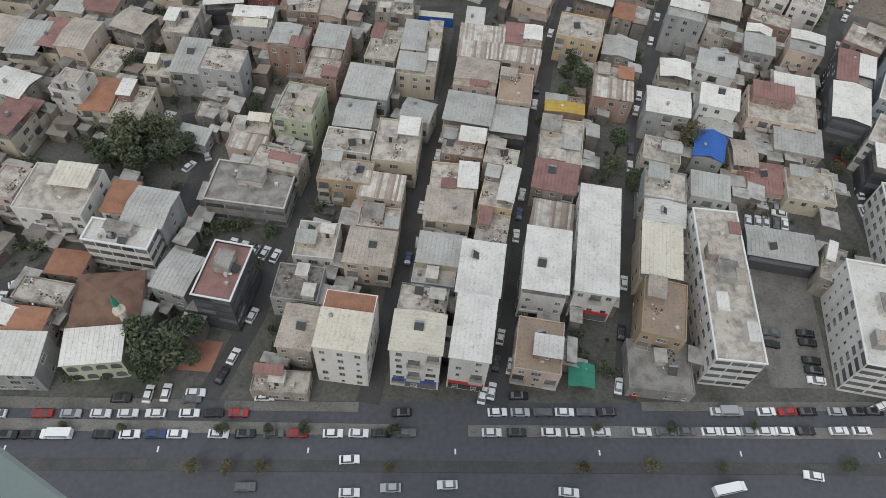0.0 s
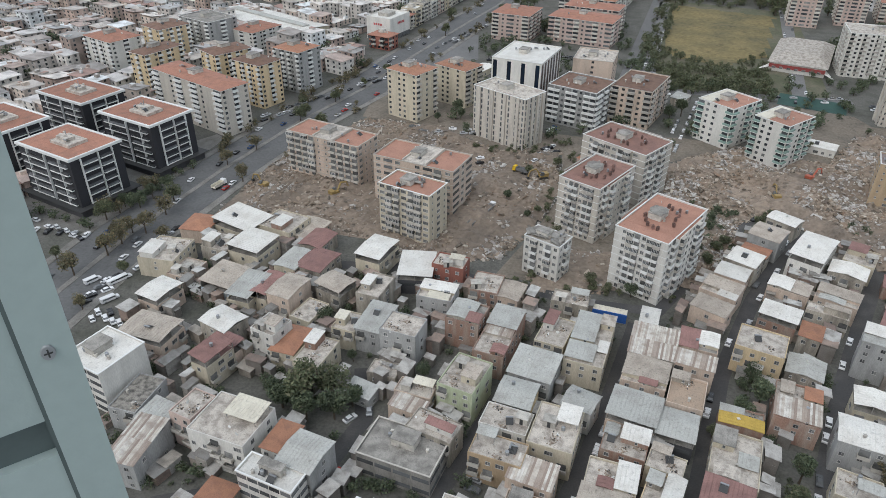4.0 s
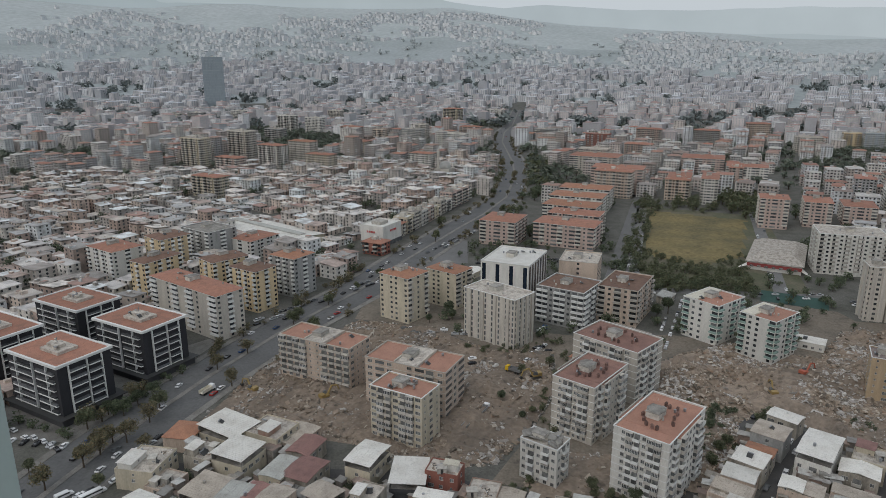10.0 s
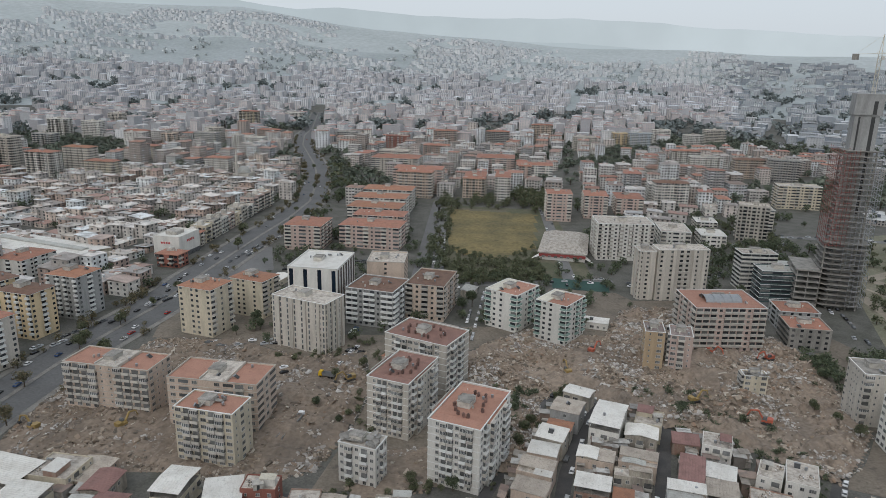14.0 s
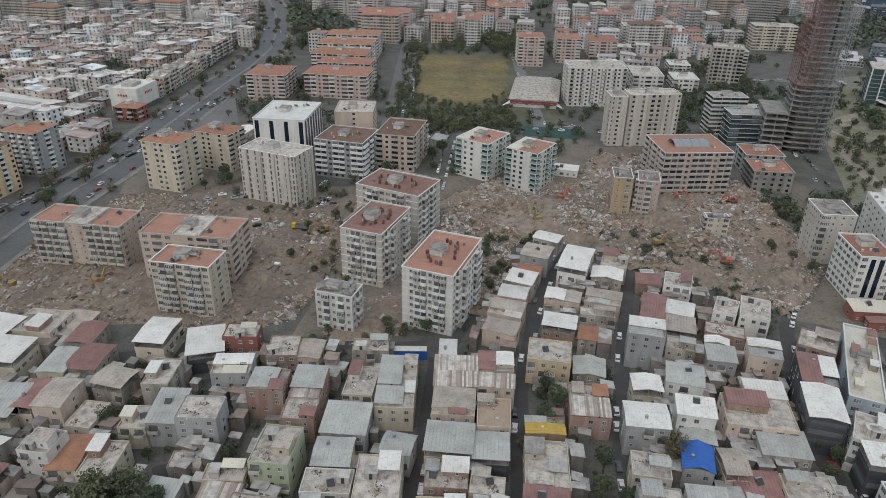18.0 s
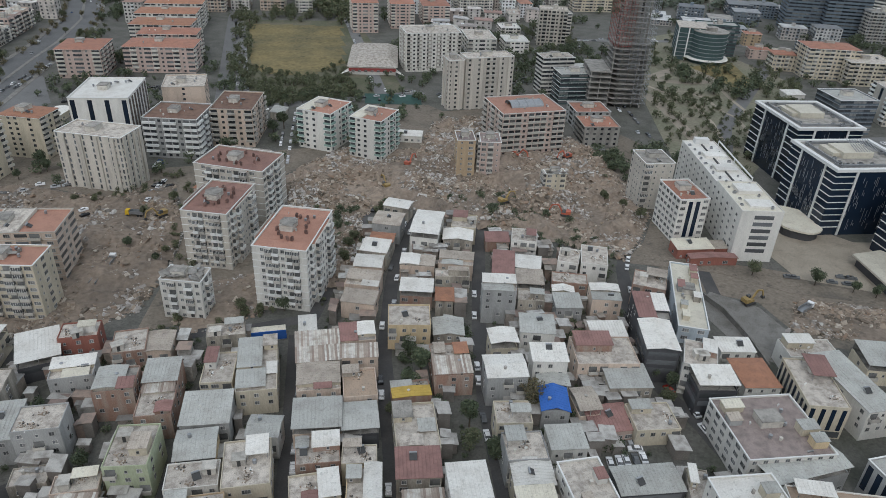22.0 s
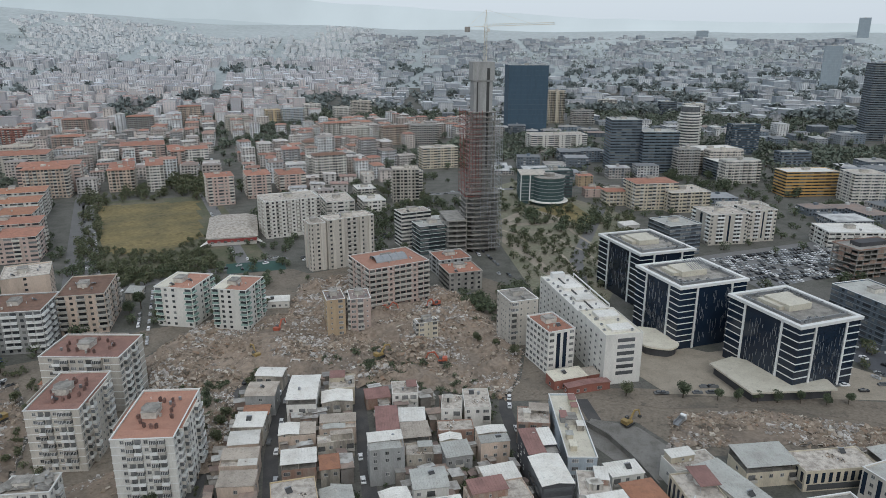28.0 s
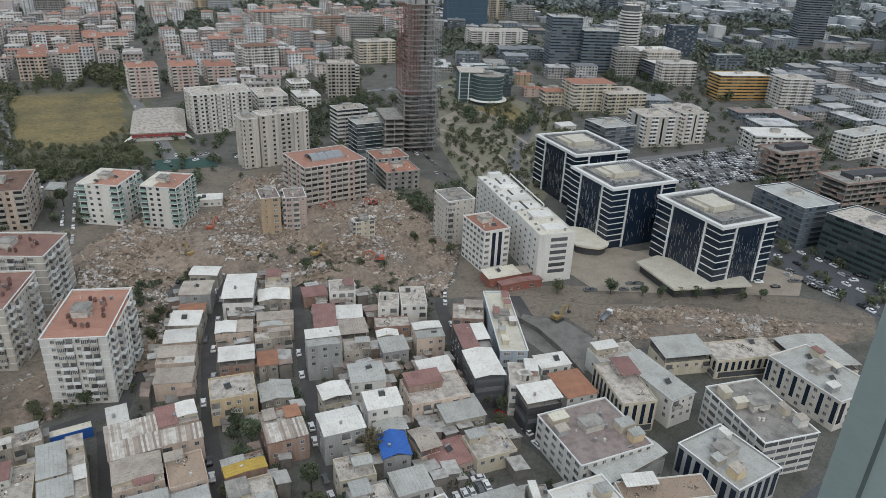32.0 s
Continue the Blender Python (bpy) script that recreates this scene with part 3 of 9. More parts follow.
def block(x, y, w, d, rot, h, wall, roof, long_side="wbwbw", short_side="bwb", label="", name="apartment_block", near=True, storey=2.9, rail=None, plain_top=False, lines=None, ribs=0):
    """A block of flats. A letter for each bay of a side: w window, b balcony, g window band, s glass strip, n narrow window, '.' bare wall."""
    r = random.Random(int(x * 10) * 7919 + int(y * 10))
    t = thing(name, pose(x, y, 0, 0, 0, rot), label or f"{wall} apartment block with a {ROOF_WORDS.get(roof, 'terracotta roof')}", "building", "apartment blocks")
    tilted = roof in ("terracotta", "orange", "brown") and not plain_top
    part("wall", walled(w, d, h, 0 if tilted else .8), [WALL[wall]], t)
    if tilted:
        part("roof", hip_roof(w, d, h + .1, min(w, d) * .07, .5), [ROOF[roof]], t)
        part("cornice", Shape().box(-w / 2 - .6, w / 2 + .6, -d / 2 - .6, d / 2 + .6, h - .25, h - .02), [TRIM], t)
        zt = h + min(w, d) * .05
    else:
        part("roof_deck", Shape().box(-w / 2 + .22, w / 2 - .22, -d / 2 + .22, d / 2 - .22, h - .85, h - .5), [ROOF[roof]], t)
        part("roof_coping", ring_wall(w + .4, d + .4, .4, h - .04, h + .16), [RAIL if wall in ("concrete", "brick", "beige") else TRIM], t)
        zt = h - .5
    a, b = min(3.2, w * .2), min(3, d * .22)
    hut = part("roof_hut", Shape().box(-a, a, -b * .2, b * 1.4, zt - .3, zt + 2.3), [PLASTER], t)
    part("hut_roof", Shape().box(-a - .2, a + .2, -b * .2 - .2, b * 1.4 + .2, zt + 2.3, zt + 2.5), [ROOF["concrete"]], hut)
    roof_clutter(r, t, w * .9, d * .9, zt - .1, 6 if near else 2, (1, 2, 3, 3, 3, 4, 1))
    if label == SALMON:
        for k in range(13):
            f = k * 2.4
            part("chimney", STACK, None, t, at=pose(math.cos(f) * w * r.uniform(.2, .34), math.sin(f) * d * r.uniform(.22, .36), zt - .05, 0, 0, r.choice((0, 0, 45))))
        part("roof_canopy", Shape().tube(0, b * .6, zt + 2.5, zt + 2.8, a * 1.05, a, 8), [ROOF["concrete"]], t, "grey octagonal roof slab")
    floors = max(2, round(h / storey))
    fh = h / floors
    bal = {"green": BALCONY_GREEN, "white": BALCONY_WHITE}.get(rail or wall, BALCONY)
    near = near and math.hypot(x, y) < 352
    jut, wide = 1.4 if label == SALMON else 0.0, w > d
    if jut:
        a, b = (w * .3, d / 2 + jut) if wide else (w / 2 + jut, d * .3)
        part("wall", Shape().box(-a, a, -b, b, 0, h - .62), [WALL[wall]], t)
        part("roof_deck", Shape().box(-a + .01, a - .01, -b + .01, b - .01, h - .6, h - .44), [ROOF[roof]], t)
        for v in (-1, 1):
            part("roof_coping", (Shape().box(-a - .1, a + .1, *sorted((v * (b + .12), v * (b - .22))), h - .44, h + .16) if wide else Shape().box(*sorted((v * (a + .12), v * (a - .22))), -b - .1, b + .1, h - .44, h + .16)), [RAIL], t)
    joined = Shape()
    for k in seen_sides(x, y, rot):
        length, flush = sided(w, d)[k]
        def put(u, z):
            return flush(u, z) @ pose(0, -jut if abs(u) < length * .28 and (k % 2 == 0) == wide else 0, 0)
        bays = long_side if length >= max(w, d) - .01 else short_side
        bw = length / len(bays)
        for i in range(ribs):
            part("wall_rib", Shape().box(-.9, .9, -.7, .02, 0, h - .3), [WALL[wall]], t, at=put((i + .5) * length / ribs - length / 2, 0))
        for i, c in enumerate(bays):
            u = (i + .5) * bw - length / 2
            if c == "s":
                part("window_strip", STRIP, None, t, at=scaled(put(u, fh * .9), bw * .55, 1, h - fh * 1.3))
                continue
            for fl in range(floors):
                z = fl * fh + .25
                if c == ".":
                    continue
                if near:
                    if c == "b" and fl:
                        shut = bal in (BALCONY, BALCONY_WHITE) and r.random() < .36
                        part("closed_balcony" if shut else "balcony", CLOSED if shut else bal, None, t, at=scaled(put(u, z), bw * .92 / 3.1, 1, 1))
                    elif c == "g":
                        part("window_band", BAND, None, t, at=scaled(put(u, z + .8), bw * .9, 1, 1.3))
                    elif c == "t":
                        part("window", WIN_TALL, None, t, at=put(u, z + .4))
                    elif c == "n":
                        part("window", WIN_SMALL, None, t, at=put(u, z + .9))
                    else:
                        part("window", WIN if bw < 3.2 else WIN_WIDE, None, t, at=put(u, z + .75))
                else:
                    m = put(u, z)
                    def add(x0, x1, y0, y1, z0, z1, mi):
                        q = [(x0, y0), (x1, y0), (x1, y1), (x0, y1)]
                        joined.hull([tuple(m @ Vector((*p, z0))) for p in q], [tuple(m @ Vector((*p, z1))) for p in q], mi)
                    if c == "b" and fl:
                        add(-bw * .46, bw * .46, -1.1, .02, .1, .95, 1)
                        add(-bw * .48, bw * .48, -1.2, .02, -.12, .1, 2)
                        add(-bw * .4, bw * .4, -.06, .02, .95, 2.3, 0)
                    elif c == "g":
                        add(-bw * .48, bw * .48, -.06, .02, .8, 2.2, 0)
                    else:
                        add(-.75, .75, -.06, .02, .8, 2.1, 0)
    if lines:
        trim = Shape()
        for fl in range(1, floors):
            for a, b, c, e in ((-w / 2 - .12, w / 2 + .12, -d / 2 - .12, -d / 2 + .1), (-w / 2 - .12, w / 2 + .12, d / 2 - .1, d / 2 + .12), (-w / 2 - .12, -w / 2 + .1, -d / 2 + .1, d / 2 - .1), (w / 2 - .1, w / 2 + .12, -d / 2 + .1, d / 2 - .1)):
                trim.box(a, b, c, e, fl * fh - .12, fl * fh + .12)
        tagged(part("floor_trim", trim, [lines], t), kind="stuff")
    if not near and joined.v:
        tagged(part("glazing", joined, [GLASS, {"green": GREENGLASS, "white": TRIM}.get(rail, RAIL), TRIM if rail else RAIL], t), kind="stuff")
    return t


def car_parts(paint, far, long=4.3):
    """A saloon car: body, glass and wheels."""
    b, k = Shape(), long / 4.3
    def ring(y, pts):
        return [(px * k, y, pz) for px, pz in pts]
    low = [(-2.1, .3), (2.1, .3), (2.15, .6), (2.05, .78), (.95, .92), (-1.5, .95), (-2.1, .88), (-2.15, .55)]
    b.hull(ring(-.86, low), ring(.86, low))
    cab = [(-1.72, .92), (1.0, .9), (.35, 1.4), (-1.15, 1.42)]
    g = Shape()
    g.hull([(-1.72 * k, -.8, .92), (1.0 * k, -.8, .9), (1.0 * k, .8, .9), (-1.72 * k, .8, .92)], [(-1.15 * k, -.64, 1.4), (.35 * k, -.64, 1.38), (.35 * k, .64, 1.38), (-1.15 * k, .64, 1.4)])
    b.hull([(-1.2 * k, -.66, 1.4), (.38 * k, -.66, 1.38), (.38 * k, .66, 1.38), (-1.2 * k, .66, 1.4)], [(-1.1 * k, -.6, 1.47), (.28 * k, -.6, 1.45), (.28 * k, .6, 1.45), (-1.1 * k, .6, 1.47)])
    wheel = Shape()
    wheel.hull([(math.cos(i * math.pi / 5) * .31, -.1, math.sin(i * math.pi / 5) * .31) for i in range(10)], [(math.cos(i * math.pi / 5) * .31, .1, math.sin(i * math.pi / 5) * .31) for i in range(10)])
    return b.mesh("body", [paint]), g.mesh("glass", [GLASS]), wheel.mesh("wheel", [TYRE])


CARS = {}


def car(x, y, rot, colour="white", far=False, z=0.0, long=4.3):
    key = (colour, far, long)
    m = pose(x, y, z, 0, 0, rot)
    if key in CARS:
        return copy_thing(CARS[key], m)
    t = thing("car", m, f"{colour} saloon car parked or waiting on the asphalt", "car", "cars in the streets")
    b, g, wh = car_parts(PAINT[colour], far, long)
    part("body", b, None, t)
    part("glass", g, None, t)
    if not far:
        for sx in (-1.3, 1.35):
            for sy in (-.8, .8):
                part("wheel", wh, None, t, at=pose(sx * long / 4.3, sy, .31))
    CARS[key] = t
    return t


def van(x, y, rot, colour="white", long=5.6):
    key = ("van", colour, long)
    m = pose(x, y, 0, 0, 0, rot)
    if key in CARS:
        return copy_thing(CARS[key], m)
    t = thing("van", m, f"{colour} van standing at the roadside", "van", "vans and minibuses")
    s, a = Shape(), long / 2
    pr = [(-a, .4), (a, .4), (a, .95), (a - .9, 1.15), (a - 1.5, 2.0), (-a, 2.1)]
    s.hull([(p, -.95, q) for p, q in pr], [(p, .95, q) for p, q in pr])
    part("body", s, [PAINT[colour]], t)
    part("glass", Shape().box(-a * .8, a - 1.45, -.97, .97, 1.25, 1.8), [GLASS], t)
    wh = car_parts(PAINT["white"], False)[2]
    for sx in (-a * .6, a * .6):
        for sy in (-.88, .88):
            part("wheel", wh, None, t, at=pose(sx, sy, .31))
    CARS[key] = t
    return t


def leaves(r, s, x, y, z, rx, rz, count, size):
    """A ragged crown of small leaf clumps round a few limbs."""
    lobes = [(x + r.uniform(-.5, .5) * rx, y + r.uniform(-.5, .5) * rx, z + r.uniform(-.4, .5) * rz, r.uniform(.4, .7)) for _ in range(7)]
    for _ in range(count):
        lx, ly, lz, lr = r.choice(lobes)
        a, c = r.uniform(0, 2 * math.pi), r.uniform(-1, 1)
        q = (1 - c * c) ** .5
        k = lr * r.uniform(.55, 1.05)
        p = Vector((lx + math.cos(a) * q * rx * k, ly + math.sin(a) * q * rx * k, lz + c * rz * k))
        u = Vector((r.uniform(-1, 1), r.uniform(-1, 1), r.uniform(-.6, .6))).normalized() * size * r.uniform(.6, 1.3)
        v = Vector((r.uniform(-1, 1), r.uniform(-1, 1), r.uniform(-1, 1))).cross(u).normalized() * size * r.uniform(.4, 1)
        s.poly([tuple(p - u), tuple(p - v * .7), tuple(p + u), tuple(p + v)])


TREES = {}


def tree(x, y, size=5.0, leaf=0, seed=0, z=0.0):
    """size: the crown's width in metres."""
    key = (leaf, seed % 4)
    m = pose(x, y, z, 0, 0, (x * 37 + y * 11) % 360) @ Matrix.Scale(size / 5.0, 4)
    if key in TREES:
        t = copy_thing(TREES[key], m)
        t.scale = (size / 5.0,) * 3
        return t
    r = random.Random(seed * 7 + leaf + 5)
    t = thing("tree", pose(0, 0, 0), ("dark green", "dull green", "thin yellowing")[leaf] + " street tree with a ragged crown", "tree", "trees")
    s = Shape()
    s.tube(0, 0, -.1, 2.4, .2, .13, 7)
    for i in range(5):
        a = i * 1.26 + seed
        s.bar((0, 0, 1.9 + .1 * i), (math.cos(a) * 1.3, math.sin(a) * 1.3, 3.6 + .2 * i), .06)
    part("trunk", s, [BARK], t)
    c = Shape()
    leaves(r, c, 0, 0, 3.7, 2.5, 2.1, 1500 if leaf < 2 else 900, .23)
    part("crown", c, [LEAF[leaf]], t)
    t.matrix_basis = m
    TREES[key] = t
    return t



# ---- the ground and the streets ----
def rise(x, y):
    """The plain lifts towards the hills on the edge of the town, higher in the west than in the east."""
    q = math.hypot(x, y)
    if q <= 1900:
        return 0.0
    a = math.degrees(math.atan2(x, y))
    k = min(q - 1900, 2560) / 2900
    relief = 1 + .06 * noise.noise((a * .12, 3.0, 1.0)) + .05 * noise.noise((x * .0016, y * .0016, 2.0))
    return k ** 1.5 * relief * float(np.interp(a, (-60, -14, -4, 10, 25, 70), (520, 490, 370, 280, 235, 210)))


def ground_sheet():
    s, radii, n = Shape(), [0, 40, 80, 130, 200, 300, 450, 650, 900, 1200, 1600, 1900] + [2100 + 150 * i for i in range(19)], 180
    for i, q in enumerate(radii):
        for j in range(n):
            a = 2 * math.pi * j / n
            x, y = q * math.sin(a), q * math.cos(a)
            s.v.append((x, y, rise(x, y)))
    for i in range(len(radii) - 1):
        for j in range(n):
            k = (j + 1) % n
            s.f.append((i * n + j, (i + 1) * n + j, (i + 1) * n + k, i * n + k)[::-1])
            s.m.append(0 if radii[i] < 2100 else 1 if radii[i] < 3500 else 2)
    return s


# Outer ground rings grow paler: distance haze painted into the base colour.
HILL = mat("hazed_hillside", (.34, .37, .375), 0.95, 0.2, 0.005, stain=(.25, .28, .27))
HAZE_HILL = mat("haze_pale_hillside", (.41, .44, .44), 0.95, 0.2, 0.003, stain=(.33, .365, .36))
ground = new("ground", ground_sheet().mesh("ground", [SOIL, HILL, HAZE_HILL]))
tagged(ground, "flat grey-brown town ground rising to far hills", "ground", kind="structure")


def ribbon(name, pts, width, z0, z1, m, label, category="road", side=0.0):
    """A strip of road or pavement along pts, from z0 up to z1, set off to one side of their line."""
    s, rows = Shape(), []
    for i, p in enumerate(pts):
        a, b = Vector(pts[max(0, i - 1)]), Vector(pts[min(len(pts) - 1, i + 1)])
        t = (b - a).normalized()
        nrm = Vector((t.y, -t.x))
        c = Vector(p) + nrm * side
        rows.append((c - nrm * width / 2, c + nrm * width / 2))
    for (a, b), (c, d) in zip(rows, rows[1:]):
        s.hull([(*a, z0), (*b, z0), (*d, z0), (*c, z0)], [(*a, z1), (*b, z1), (*d, z1), (*c, z1)])
    return tagged(new(name, s.mesh(name, [m])), label, category, kind="structure")


def fine_line(pts, step=25):
    out = []
    for a, b in zip(pts, pts[1:]):
        k = max(1, int((Vector(b) - Vector(a)).length / step))
        out += [tuple(Vector(a).lerp(Vector(b), i / k)) for i in range(k)]
    return out + [pts[-1]]


AVENUE = fine_line([(-181, 60), (-184, 150), (-185, 200), (-181, 260), (-172, 330), (-158, 390), (-150, 460), (-134, 571), (-124, 629), (-117, 712), (-128, 841), (-150, 961), (-203, 1180), (-225, 1330), (-231, 1464), (-300, 2050)])
BOULEVARD = [(-420, 38.5), (-200, 40), (0, 41.5), (200, 44.5), (420, 48)]
LANES = [[(-44, 62), (-37, 83), (-34, 100), (-28, 125), (-20, 160), (-10, 195)], [(-9, 62), (-5, 84), (-2, 108), (4, 134), (8, 157), (14, 196)],
         [(19.5, 62), (24, 85), (29, 113), (34, 142), (40, 177), (53, 221), (67, 256), (76, 276)], [(48.5, 64), (54, 92), (59, 118), (65, 148), (75, 182), (85, 211), (97, 244), (103, 262)],
         [(122, 66), (124, 100), (124, 122), (121, 145), (133, 179), (146, 208), (158, 226)], [(-100, 62), (-97, 90), (-62, 108), (-58, 130), (-66, 150)], [(-6, 203), (21, 205), (36, 239), (50, 268), (66, 300)],
         [(163, 160), (180, 203), (196, 232), (212, 290)], [(-160, 190), (-62, 208), (-6, 204)]]
ribbon("road_1", fine_line(BOULEVARD, 60), 42, -.05, .04, BOULEVARD_ASPHALT, "wide grey asphalt boulevard with parked cars")
ribbon("road_2", AVENUE, 30, -.05, .05, mat("avenue_asphalt", (.14, .139, .138), 0.9, 0.22, 0.06, stain=(.1, .1, .099), spots=.25), "grey asphalt avenue leading out of town")
for i, l in enumerate(LANES):
    ribbon(f"road_{i + 3}", fine_line(l, 15), 5.2, -.05, .05, LANE, "narrow dark asphalt lane between low houses")
ribbon("pavement_1", fine_line([(-420, 59.2), (-46, 60.6)], 60), 2.6, 0, .16, PAVING, "worn concrete pavement beside the boulevard", "pavement")
ribbon("pavement_2", fine_line([(-40, 60.7), (-11, 61)], 60), 2.2, 0, .16, PAVING, "worn concrete pavement beside the boulevard", "pavement")
ribbon("pavement_3", fine_line([(52, 62.6), (118, 64)], 60), 2.2, 0, .16, PAVING, "worn concrete pavement beside the boulevard", "pavement")
ribbon("median_1", fine_line([(-420, 54.2), (-4, 55.9)], 60), 2.6, 0, .18, PAVING, "raised paved strip with small trees", "kerb strip")
ribbon("median_2", fine_line([(13, 56.1), (420, 61.5)], 60), 2.6, 0, .18, PAVING, "raised paved strip with small trees", "kerb strip")
ribbon("median_3", fine_line([(-420, 43.2), (420, 53)], 60), 2.4, 0, .18, LANE, "narrow dark strip between the carriageways", "kerb strip")
ribbon("median_4", AVENUE, 2.4, 0, .2, PAVING, "worn strip along the middle of the avenue", "kerb strip")
ribbon("pavement_4", AVENUE, 3.5, 0, .18, PAVING, "paved walk beside the avenue", "pavement", side=-17)
ribbon("pavement_5", AVENUE, 3.5, 0, .18, PAVING, "paved walk beside the avenue", "pavement", side=17)
dash = Shape()
for i in range(20):
    x = -300 + i * 31
    for y in (48.0 + x * .011, 51.4 + x * .011):
        dash.box(x, x + .35, y - .6, y + .6, .03, .052)
tagged(new("lane_marking", dash.mesh("lane_marking", [TRIM])), "short worn white lane marks on asphalt", "road marking", kind="stuff")


def sheet(name, pts, z, m, label, category, bumps=0.0, cell=3.0, under=0.35):
    """A patch of ground with uneven height inside an outline."""
    s = Shape()
    xs, ys = [p[0] for p in pts], [p[1] for p in pts]
    def inside(x, y):
        c = False
        for (x0, y0), (x1, y1) in zip(pts, pts[1:] + pts[:1]):
            if (y0 > y) != (y1 > y) and x < (x1 - x0) * (y - y0) / (y1 - y0) + x0:
                c = not c
        return c
    def edge(x, y):
        best = 99
        for (x0, y0), (x1, y1) in zip(pts, pts[1:] + pts[:1]):
            a, b = Vector((x0, y0)), Vector((x1, y1))
            u = max(0, min(1, (Vector((x, y)) - a).dot(b - a) / (b - a).length_squared))
            best = min(best, (a.lerp(b, u) - Vector((x, y))).length)
        return best
    idx, nx, ny = {}, int((max(xs) - min(xs)) / cell) + 1, int((max(ys) - min(ys)) / cell) + 1
    for i in range(nx + 1):
        for j in range(ny + 1):
            x, y = min(xs) + i * cell, min(ys) + j * cell
            if inside(x, y):
                e = min(1, edge(x, y) / 7)
                h = z
                if bumps:
                    h += bumps * e * max(0, .3 + 1.3 * noise.noise((x * .045, y * .045, 0)) + .6 * noise.noise((x * .16, y * .16, 5)) + .3 * noise.noise((x * .45, y * .45, 9))) + .05
                idx[i, j] = len(s.v)
                s.v.append((x, y, h))
    for (i, j), k in list(idx.items()):
        q = [idx.get(p) for p in ((i, j), (i + 1, j), (i + 1, j + 1), (i, j + 1))]
        if None not in q:
            s.f.append(tuple(q))
            s.m.append(0)
    ob = tagged(new(name, s.mesh(name, [m])), label, category, kind="structure")
    return ob, inside, s


def outline(pts, z0, z1, m, name, label, category):
    s = Shape().hull([(*p, z0) for p in pts], [(*p, z1) for p in pts])
    return tagged(new(name, s.mesh(name, [m])), label, category, kind="structure")


RUINS = [[(-163, 222), (-160, 300), (-138, 345), (-95, 345), (-60, 322), (-28, 330), (-22, 285), (-28, 250), (-38, 222), (-60, 212), (-100, 222)],
         [(20, 275), (22, 330), (60, 362), (100, 352), (120, 395), (160, 390), (200, 330), (186, 250), (168, 228), (150, 214), (126, 236), (110, 246), (90, 262), (68, 290), (48, 272)],
         [(203, 174), (239, 156), (266, 126), (292, 108), (272, 102), (250, 115), (226, 134), (182, 155)], [(-25, 203), (-30, 236), (8, 240), (8, 212)], [(22, 216), (28, 236), (20, 268), (36, 290), (52, 284), (52, 256), (40, 236), (33, 222)]]
FIELD = [(16, 522), (56, 498), (92, 532), (113, 662), (27, 684)]
PARK = [(232, 300), (250, 268), (330, 330), (420, 420), (425, 600), (330, 560), (282, 420)]
ruins = []
for i, p in enumerate(RUINS):
    ruins.append(sheet(f"ground_{i + 2}", p, .02 + .07 * i, RUBBLE_SOIL, "brown churned ground of cleared buildings", "ground", (3.2, 5.2, 1.3, 1.2, 5.5)[i], 2.0))
sheet("ground_20", FIELD, .12, GRASS, "dry yellow-green grass field", "ground", .5, 5)
outline([(10, 440), (118, 450), (128, 680), (14, 700)], -.05, .07, LAWN, "ground_7", "scrubby green border round the grass field", "ground")
outline([(86, 436), (122, 427), (126, 447), (90, 457)], -.05, .13, mat("court_green", (.035, .09, .075), 0.85, 0.2, 0.1), "pavement_8", "dark green sports court beside the car park", "sports court")
outline(PARK, -.05, .08, PARK_LAWN, "ground_8", "green park lawn with paths", "ground")
outline([(214, 186), (216, 214), (246, 236), (262, 206), (300, 196), (312, 146), (292, 136), (240, 168)], -.05, .12, PLAZA, "pavement_6", "pale cream plaza between the offices", "pavement")
outline([(362, 250), (375, 318), (500, 300), (470, 245)], -.05, .06, ASPHALT, "road_20", "grey car park behind the offices", "car park")
outline([(300, 95), (322, 200), (345, 205), (340, 90)], -.05, .06, BOULEVARD_ASPHALT, "road_21", "dark street beside the glass offices", "road")
outline([(83, 68), (86, 112), (103, 112), (98, 68)], -.05, .07, PAVING, "road_22", "grey yard with parked cars", "yard")
for i, l in enumerate(([(10, 452), (20, 690)], [(100, 440), (122, 700)], [(200, 330), (222, 430), (262, 560)], [(-8, 395), (-2, 470), (14, 700), (60, 1200)], [(268, 306), (300, 350), (430, 470)], [(300, 585), (440, 560), (560, 470)], [(-120, 400), (20, 440), (130, 452)])):
    ribbon(f"road_{30 + i}", fine_line(l, 30), 9, -.05, .09, ASPHALT, "grey side street lined with parked cars")

for i, (l, w, m, label) in enumerate((([(287, 425), (282, 390), (274, 360), (267, 334), (252, 296)], 8, PLAZA, "pale road along the park with parked cars"), ([(313, 460), (344, 478), (362, 472), (361, 444), (337, 443), (321, 449), (313, 460)], 9, PLAZA, "pale looping road at the head of the park"),
                                      ([(319, 423), (326, 407), (319, 379), (321, 366), (310, 339)], 2.6, PLAZA, "pale winding park path"), ([(356, 437), (343, 401), (336, 374), (328, 355)], 2.6, PLAZA, "pale winding park path"), ([(300, 440), (310, 400), (298, 360), (284, 330)], 2.6, PLAZA, "pale winding park path"),
                                      ([(160, 214), (187, 201), (206, 181), (241, 163), (272, 132), (292, 106)], 9, DUST, "dusty street between plaza and cleared ground"))):
    ribbon(f"path_{i + 1}", fine_line(l, 12), w, -.05, .13, m, label)
